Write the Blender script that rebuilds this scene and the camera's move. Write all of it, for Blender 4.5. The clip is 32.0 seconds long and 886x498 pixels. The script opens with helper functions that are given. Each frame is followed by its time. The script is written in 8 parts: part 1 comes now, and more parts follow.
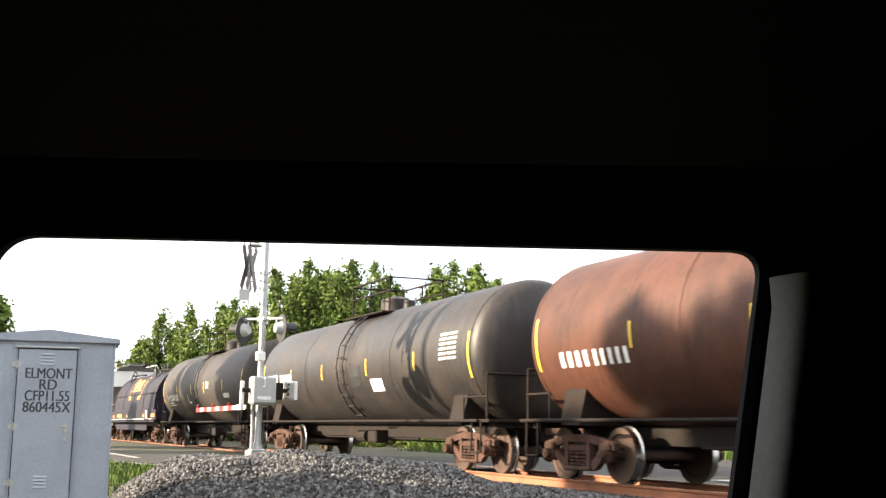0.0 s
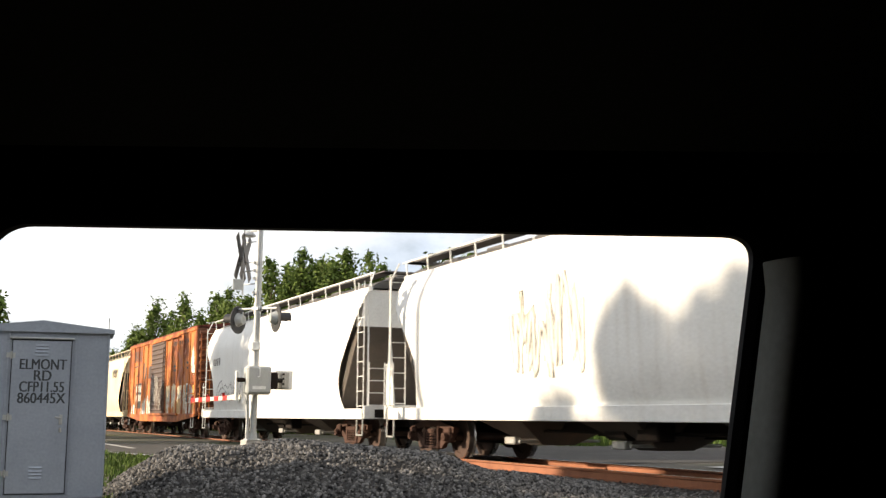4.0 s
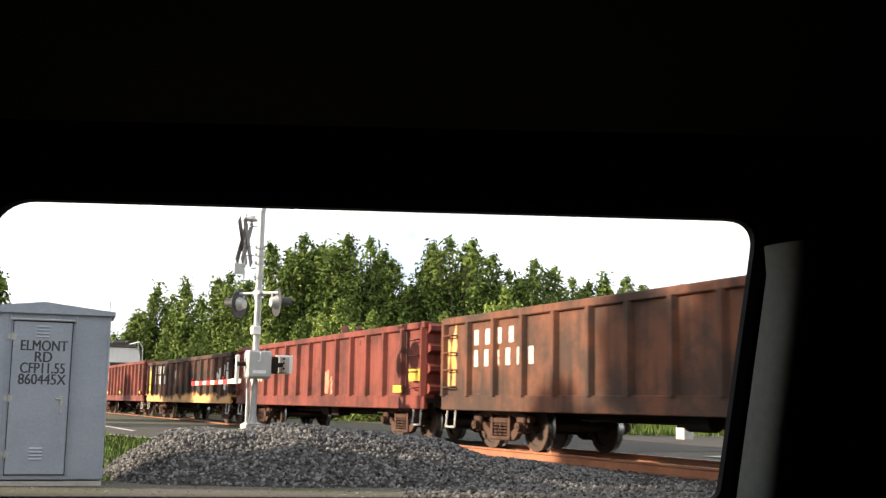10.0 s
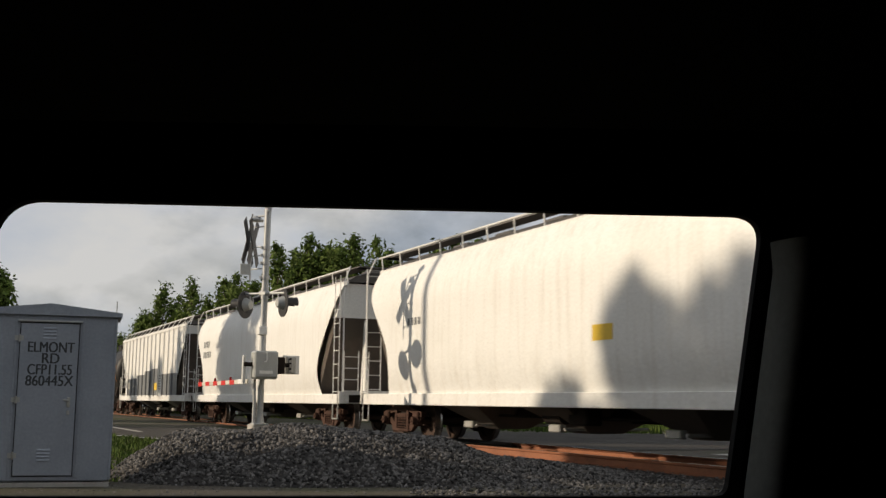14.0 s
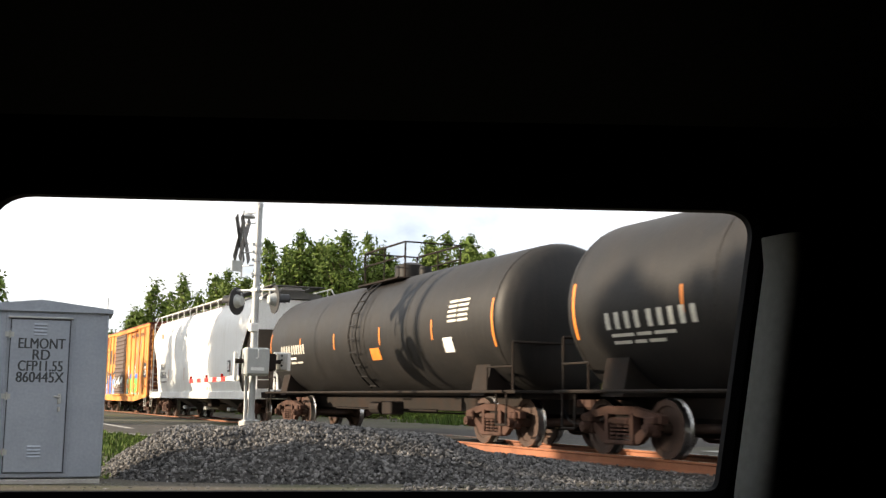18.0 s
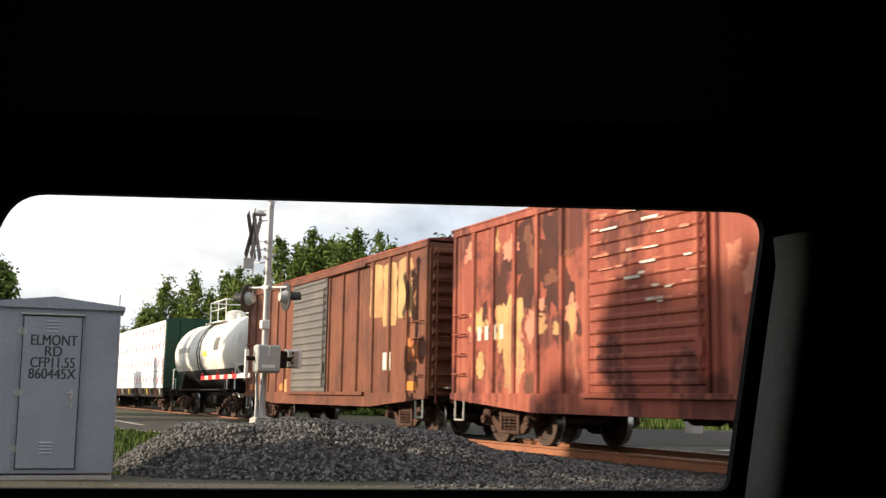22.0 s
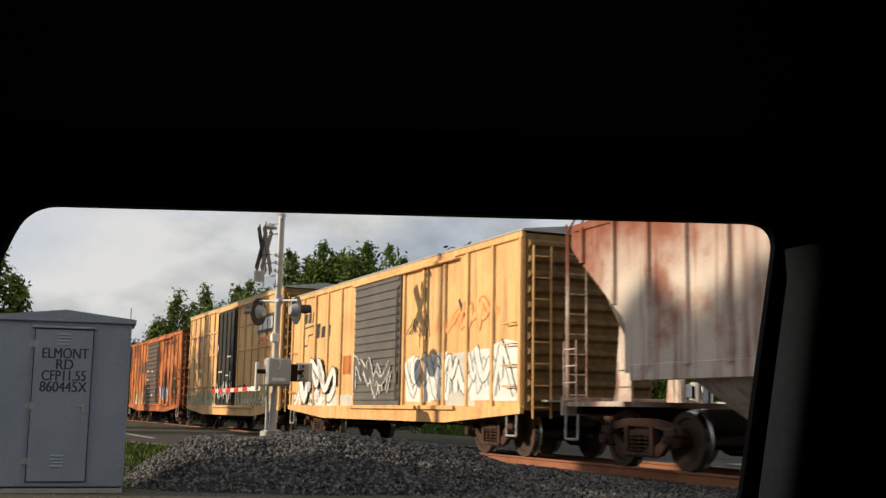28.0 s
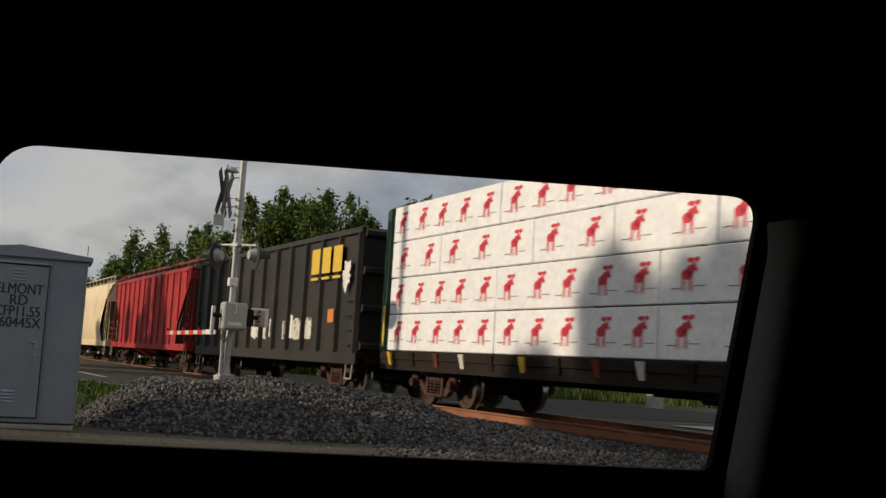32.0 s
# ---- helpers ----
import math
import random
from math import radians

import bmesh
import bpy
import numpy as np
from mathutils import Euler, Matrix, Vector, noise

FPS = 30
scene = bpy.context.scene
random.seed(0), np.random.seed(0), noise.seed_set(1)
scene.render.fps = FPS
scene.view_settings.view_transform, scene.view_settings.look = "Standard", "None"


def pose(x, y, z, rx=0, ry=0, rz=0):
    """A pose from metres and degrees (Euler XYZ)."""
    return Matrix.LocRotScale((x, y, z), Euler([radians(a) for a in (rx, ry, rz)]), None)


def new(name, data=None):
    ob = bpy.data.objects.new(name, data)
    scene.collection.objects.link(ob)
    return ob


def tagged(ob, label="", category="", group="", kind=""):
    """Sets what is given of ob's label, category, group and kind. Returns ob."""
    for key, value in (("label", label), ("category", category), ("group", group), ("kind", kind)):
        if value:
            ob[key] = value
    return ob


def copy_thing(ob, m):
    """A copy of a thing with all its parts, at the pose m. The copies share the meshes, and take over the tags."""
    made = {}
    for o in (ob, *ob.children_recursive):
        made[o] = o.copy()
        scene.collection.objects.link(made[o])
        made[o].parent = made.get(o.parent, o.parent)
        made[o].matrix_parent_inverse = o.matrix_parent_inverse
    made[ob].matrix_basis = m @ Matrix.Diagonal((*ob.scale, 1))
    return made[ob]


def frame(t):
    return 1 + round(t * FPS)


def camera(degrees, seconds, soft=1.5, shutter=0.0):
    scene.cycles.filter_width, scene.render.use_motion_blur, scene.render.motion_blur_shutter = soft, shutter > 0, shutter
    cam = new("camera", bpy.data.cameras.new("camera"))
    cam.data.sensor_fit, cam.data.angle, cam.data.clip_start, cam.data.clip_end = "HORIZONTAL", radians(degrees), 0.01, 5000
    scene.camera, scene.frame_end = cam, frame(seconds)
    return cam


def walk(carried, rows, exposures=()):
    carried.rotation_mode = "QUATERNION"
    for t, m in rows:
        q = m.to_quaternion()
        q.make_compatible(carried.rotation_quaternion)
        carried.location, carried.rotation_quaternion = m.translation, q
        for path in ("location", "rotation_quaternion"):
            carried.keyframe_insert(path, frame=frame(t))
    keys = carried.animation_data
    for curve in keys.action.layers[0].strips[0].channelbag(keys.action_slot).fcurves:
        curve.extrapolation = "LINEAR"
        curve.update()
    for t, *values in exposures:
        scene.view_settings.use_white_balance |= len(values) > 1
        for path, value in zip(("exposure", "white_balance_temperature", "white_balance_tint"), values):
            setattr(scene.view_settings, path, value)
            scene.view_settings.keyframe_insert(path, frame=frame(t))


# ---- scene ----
cam = camera(43.4, 32.0, soft=1.4, shutter=0.14)
# seconds, sideways and upward drift of the hand (m), yaw, pitch, lean (degrees)
ROWS = [
    (0.0, 0.0, 0.0132, -0.75, 9.17, -0.66),
    (0.5, 0.0, 0.014, -0.9, 9.05, -0.56),
    (1.0, 0.0, 0.014, -0.94, 9.12, -0.58),
    (1.5, 0.0, 0.0141, -0.83, 8.79, -0.57),
    (2.0, 0.0, 0.0098, -0.71, 8.38, -0.58),
    (2.5, 0.0, 0.0115, -0.78, 8.44, -0.32),
    (3.0, 0.0, 0.0123, -0.92, 8.63, -0.46),
    (3.5, 0.0, 0.0115, -1.05, 8.66, -0.28),
    (5.5, 0.0, 0.0098, -1.12, 8.31, -0.48),
    (6.0, 0.0, 0.0106, -1.1, 8.36, -0.47),
    (6.5, 0.0, 0.0098, -0.86, 8.37, -0.6),
    (7.0, 0.0, 0.0106, -0.57, 8.37, -0.55),
    (7.5, 0.0, 0.0106, -0.71, 8.41, -0.8),
    (8.0, 0.0, 0.0098, -0.88, 8.44, -0.53),
    (8.5, 0.0, 0.008, -0.94, 8.57, -0.73),
    (9.0, 0.0, 0.0072, -0.88, 8.55, -1.01),
    (9.5, 0.0, 0.0012, -0.39, 7.73, -1.46),
    (10.0, 0.0, 0.0037, -0.99, 7.93, -1.0),
    (10.5, 0.0, 0.0029, -0.91, 7.79, -0.78),
    (11.0, 0.0, 0.0037, -0.9, 7.56, -0.62),
    (11.5, 0.0, 0.0021, -0.68, 7.43, -0.73),
    (12.0, 0.0, 0.003, -0.65, 7.64, -0.54),
    (12.5, 0.0, 0.0038, -0.72, 7.75, -0.63),
    (13.0, 0.0, 0.0021, -0.83, 7.86, -0.9),
    (13.5, 0.0, 0.0021, -0.85, 7.9, -0.91),
    (14.0, 0.0, 0.0021, -0.69, 7.9, -0.71),
    (14.5, 0.0, 0.0072, -0.63, 7.7, -0.67),
    (16.5, 0.0, -0.0022, -0.96, 7.49, -0.43),
    (17.0, 0.0, 0.0012, -0.62, 7.53, -0.7),
    (17.5, 0.0, -0.0005, -1.11, 7.64, -0.58),
    (18.0, 0.0, 0.0003, -1.12, 7.75, -0.75),
    (18.5, 0.0, 0.0003, -1.03, 7.6, -0.59),
    (19.0, 0.0, 0.0004, -0.86, 7.58, -0.8),
    (19.5, 0.0, 0.0004, -0.76, 7.52, -0.86),
    (20.0, 0.0, 0.0004, -0.86, 7.52, -0.62),
    (20.5, 0.0, 0.0012, -0.82, 7.4, -0.82),
    (21.0, 0.0, 0.0004, -0.8, 7.52, -0.86),
    (21.5, 0.0, 0.0012, -0.76, 7.6, -0.83),
    (22.0, 0.0, 0.0012, -0.55, 7.63, -0.95),
    (22.5, 0.0, 0.0021, -0.47, 7.81, -0.83),
    (23.0, 0.0, 0.0046, -0.78, 8.19, -1.01),
    (23.5, 0.0, 0.0055, -0.74, 8.33, -0.96),
    (24.0, 0.0, 0.0021, -0.4, 8.21, -1.09),
    (24.5, 0.0, 0.0021, -0.02, 7.96, -1.32),
    (26.5, 0.0, 0.0, -0.35, 8.13, -1.24),
    (27.0, 0.0, 0.0, -0.3, 8.38, -1.36),
    (27.5, 0.0, 0.0, -0.01, 8.36, -1.31),
    (28.0, 0.0, 0.0, -0.0, 8.3, -1.0),
    (28.5, 0.0, -0.0011, -0.01, 8.02, -0.79),
    (29.0, -0.0022, -0.0028, 0.34, 7.5, -0.97),
    (29.5, -0.0045, -0.0034, 1.12, 7.25, -0.52),
    (30.0, -0.0112, 0.0011, 0.25, 6.91, -1.75),
    (30.5, -0.0123, 0.0034, -0.69, 7.28, -2.76),
    (31.0, -0.0112, 0.0011, -0.6, 7.69, -1.77),
    (31.5, -0.0195, 0.0034, -1.97, 6.6, -3.25),
    (32.0, -0.0257, 0.0045, -2.18, 5.94, -3.38),
]
EYE = 1.15
# seconds, stops
EXPOSURES = [(0.0, 1.83), (2.0, 1.63), (3.5, 1.07), (5.5, -0.01), (7.0, 0.09), (8.0, 0.42), (9.0, 1.02), (10.0, 1.2), (12.0, 1.15), (13.0, 0.67), (14.0, -0.51), (14.5, -0.66), (16.5, -0.5), (17.0, -0.2), (17.6, 0.77), (18.2, 0.94), (19.0, 0.5), (20.0, -0.47), (21.0, -0.06), (22.5, 0.61), (23.4, 0.47), (24.0, -0.29), (24.5, -0.54), (26.5, -0.65), (27.2, -0.53), (28.0, -0.25), (30.0, -0.26), (31.0, -0.3), (32.0, -0.79)]
walk(cam, [(t, pose(x, 0, EYE + z, 90 + p, 0, yw) @ pose(0, 0, 0, 0, 0, -l)) for t, x, z, yw, p, l in ROWS], EXPOSURES)

# ---- the plan: n runs square to the track away from the eye, s along it to the distance ----
AZ = 0.41651
NX, NY, DX, DY = math.cos(AZ), math.sin(AZ), -math.sin(AZ), math.cos(AZ)
TRACK, RAIL = 11.3146, 0.297
V0, ACC = 15.366, 0.0436


def P(n, s, z=0.0):
    return Vector((n * NX + s * DX, n * NY + s * DY, z))


TRACK_POSE = Matrix.Translation(P(TRACK, 0, RAIL)) @ pose(0, 0, 0, 0, 0, math.degrees(AZ) - 90)

# ---- light ----
SUN_EL = math.radians(19.9)
SUN_FLAT = P(1.0, -0.36).normalized()
sun_way = SUN_FLAT * math.cos(SUN_EL) + Vector((0, 0, -math.sin(SUN_EL)))
world = bpy.data.worlds.new("sky")
scene.world = world
world.use_nodes = True
wn, wl = world.node_tree.nodes, world.node_tree.links
back = wn["Background"]
back.inputs[1].default_value = 0.047
sky = wn.new("ShaderNodeTexSky")
sky.sky_type, sky.sun_disc, sky.sun_elevation = "NISHITA", False, SUN_EL
sky.sun_rotation = math.atan2(-sun_way.x, -sun_way.y)
sky.air_density, sky.dust_density = 1.0, 1.5
wco = wn.new("ShaderNodeTexCoord")
wmap = wn.new("ShaderNodeMapping")
wmap.inputs["Scale"].default_value = (1, 1, 1.8)
wmap.inputs["Location"].default_value = (0.35, 0.1, 0.2)
cloud = wn.new("ShaderNodeTexNoise")
cloud.inputs["Scale"].default_value, cloud.inputs["Detail"].default_value, cloud.inputs["Roughness"].default_value = 3.2, 7, 0.55
ramp = wn.new("ShaderNodeValToRGB")
ramp.color_ramp.elements[0].position, ramp.color_ramp.elements[1].position = 0.32, 0.54
shade = wn.new("ShaderNodeTexNoise")
shade.inputs["Scale"].default_value, shade.inputs["Detail"].default_value = 5.5, 6
sramp = wn.new("ShaderNodeValToRGB")
sramp.color_ramp.elements[0].position, sramp.color_ramp.elements[0].color = 0.33, (12.6, 14.0, 16.4, 1)
sramp.color_ramp.elements[1].position, sramp.color_ramp.elements[1].color = 0.58, (18.6, 18.4, 18.0, 1)
wmix = wn.new("ShaderNodeMixRGB")
wl.new(wco.outputs["Generated"], wmap.inputs["Vector"])
wl.new(wmap.outputs[0], cloud.inputs["Vector"])
wl.new(wmap.outputs[0], shade.inputs["Vector"])
wl.new(cloud.outputs["Fac"], ramp.inputs["Fac"])
wl.new(shade.outputs["Fac"], sramp.inputs["Fac"])
wl.new(ramp.outputs["Color"], wmix.inputs["Fac"])
wl.new(sky.outputs[0], wmix.inputs[1])
wl.new(sramp.outputs[0], wmix.inputs[2])
wl.new(wmix.outputs[0], back.inputs["Color"])

sun = new("sun", bpy.data.lights.new("sun", "SUN"))
sun.data.energy, sun.data.angle, sun.data.color = 5.6, radians(0.6), (1.0, 0.83, 0.62)
sun.rotation_mode = "QUATERNION"
sun.rotation_quaternion = sun_way.to_track_quat("-Z", "Y")
sun.location = (0, 0, 40)


# ---- materials ----
def material(name, colour, rough=0.6, metal=0.0, second=None, grain=30.0, patch=2.0, amount=0.5, lo=0.45, hi=0.65, bump=0.15, stretch=(1, 1, 1), per=0.0, streak=None, coat=0.0, band=None, spec=0.5):
    """A surface with grain, patches of a second colour and, if given, streaks that run down."""
    m = bpy.data.materials.new(name)
    m.use_nodes = True
    nd, ln = m.node_tree.nodes, m.node_tree.links
    b = nd["Principled BSDF"]
    b.inputs["Metallic"].default_value = metal
    co = nd.new("ShaderNodeTexCoord")
    mp = nd.new("ShaderNodeMapping")
    mp.inputs["Scale"].default_value = stretch
    ln.new(co.outputs["Object"], mp.inputs["Vector"])
    big = nd.new("ShaderNodeTexNoise")
    big.inputs["Scale"].default_value, big.inputs["Detail"].default_value, big.inputs["Roughness"].default_value = patch, 8, 0.6
    fine = nd.new("ShaderNodeTexNoise")
    fine.inputs["Scale"].default_value, fine.inputs["Detail"].default_value = grain, 4
    ln.new(mp.outputs[0], big.inputs["Vector"])
    ln.new(co.outputs["Object"], fine.inputs["Vector"])
    rp = nd.new("ShaderNodeMapRange")
    rp.inputs[1].default_value, rp.inputs[2].default_value, rp.inputs[3].default_value, rp.inputs[4].default_value = lo, hi, 0, amount
    ln.new(big.outputs["Fac"], rp.inputs[0])
    mx = nd.new("ShaderNodeMixRGB")
    s = second or tuple(c * 0.72 for c in colour)
    mx.inputs[1].default_value, mx.inputs[2].default_value = (*colour, 1), (*s, 1)
    ln.new(rp.outputs[0], mx.inputs[0])
    last = mx.outputs[0]
    if streak:
        sm = nd.new("ShaderNodeMapping")
        sm.inputs["Scale"].default_value = (2.2, 2.2, 0.16)
        st = nd.new("ShaderNodeTexNoise")
        st.inputs["Scale"].default_value, st.inputs["Detail"].default_value = 3.0, 6
        ln.new(co.outputs["Object"], sm.inputs["Vector"])
        ln.new(sm.outputs[0], st.inputs["Vector"])
        sr = nd.new("ShaderNodeMapRange")
        sr.inputs[1].default_value, sr.inputs[2].default_value, sr.inputs[3].default_value, sr.inputs[4].default_value = 0.5, 0.72, 0, streak[1]
        ln.new(st.outputs["Fac"], sr.inputs[0])
        m2 = nd.new("ShaderNodeMixRGB")
        m2.inputs[2].default_value = (*streak[0], 1)
        ln.new(sr.outputs[0], m2.inputs[0])
        ln.new(last, m2.inputs[1])
        last = m2.outputs[0]
    if band:
        sx = nd.new("ShaderNodeSeparateXYZ")
        ln.new(co.outputs["Object"], sx.inputs[0])
        wb = nd.new("ShaderNodeMath")
        wb.operation, wb.inputs[1].default_value = "MULTIPLY_ADD", band[3]
        ln.new(big.outputs["Fac"], wb.inputs[0])
        ln.new(sx.outputs["Z"], wb.inputs[2])
        br = nd.new("ShaderNodeMapRange")
        br.inputs[1].default_value, br.inputs[2].default_value = band[1] + band[3] / 2, band[2] + band[3] / 2
        ln.new(wb.outputs[0], br.inputs[0])
        m3 = nd.new("ShaderNodeMixRGB")
        m3.inputs[2].default_value = (*band[0], 1)
        ln.new(br.outputs[0], m3.inputs[0])
        ln.new(last, m3.inputs[1])
        last = m3.outputs[0]
    gv = nd.new("ShaderNodeMapRange")
    gv.inputs[3].default_value, gv.inputs[4].default_value = 0.82, 1.18
    ln.new(fine.outputs["Fac"], gv.inputs[0])
    hs = nd.new("ShaderNodeHueSaturation")
    ln.new(last, hs.inputs["Color"])
    if per:
        oi = nd.new("ShaderNodeObjectInfo")
        ge = nd.new("ShaderNodeNewGeometry")
        ad = nd.new("ShaderNodeMath")
        ad.operation = "ADD"
        ln.new(oi.outputs["Random"], ad.inputs[0])
        ln.new(ge.outputs["Random Per Island"], ad.inputs[1])
        fr = nd.new("ShaderNodeMath")
        fr.operation = "FRACT"
        ln.new(ad.outputs[0], fr.inputs[0])
        pr = nd.new("ShaderNodeMapRange")
        pr.inputs[3].default_value, pr.inputs[4].default_value = 1 - per, 1 + per
        ln.new(fr.outputs[0], pr.inputs[0])
        mu = nd.new("ShaderNodeMath")
        mu.operation = "MULTIPLY"
        ln.new(pr.outputs[0], mu.inputs[0])
        ln.new(gv.outputs[0], mu.inputs[1])
        ln.new(mu.outputs[0], hs.inputs["Value"])
    else:
        ln.new(gv.outputs[0], hs.inputs["Value"])
    ln.new(hs.outputs[0], b.inputs["Base Color"])
    rr = nd.new("ShaderNodeMapRange")
    rr.inputs[3].default_value, rr.inputs[4].default_value = max(0.05, rough - 0.12), min(1, rough + 0.12)
    ln.new(big.outputs["Fac"], rr.inputs[0])
    ln.new(rr.outputs[0], b.inputs["Roughness"])
    b.inputs["Specular IOR Level"].default_value = spec
    b.inputs["Coat Weight"].default_value = coat
    if bump:
        bp = nd.new("ShaderNodeBump")
        bp.inputs["Strength"].default_value, bp.inputs["Distance"].default_value = bump, 0.02
        ln.new(fine.outputs["Fac"], bp.inputs["Height"])
        ln.new(bp.outputs[0], b.inputs["Normal"])
    return m


def glow(name, colour, strength):
    m = bpy.data.materials.new(name)
    m.use_nodes = True
    b = m.node_tree.nodes["Principled BSDF"]
    b.inputs["Base Color"].default_value = (*colour, 1)
    b.inputs["Emission Color"].default_value = (*colour, 1)
    b.inputs["Emission Strength"].default_value = strength
    return m


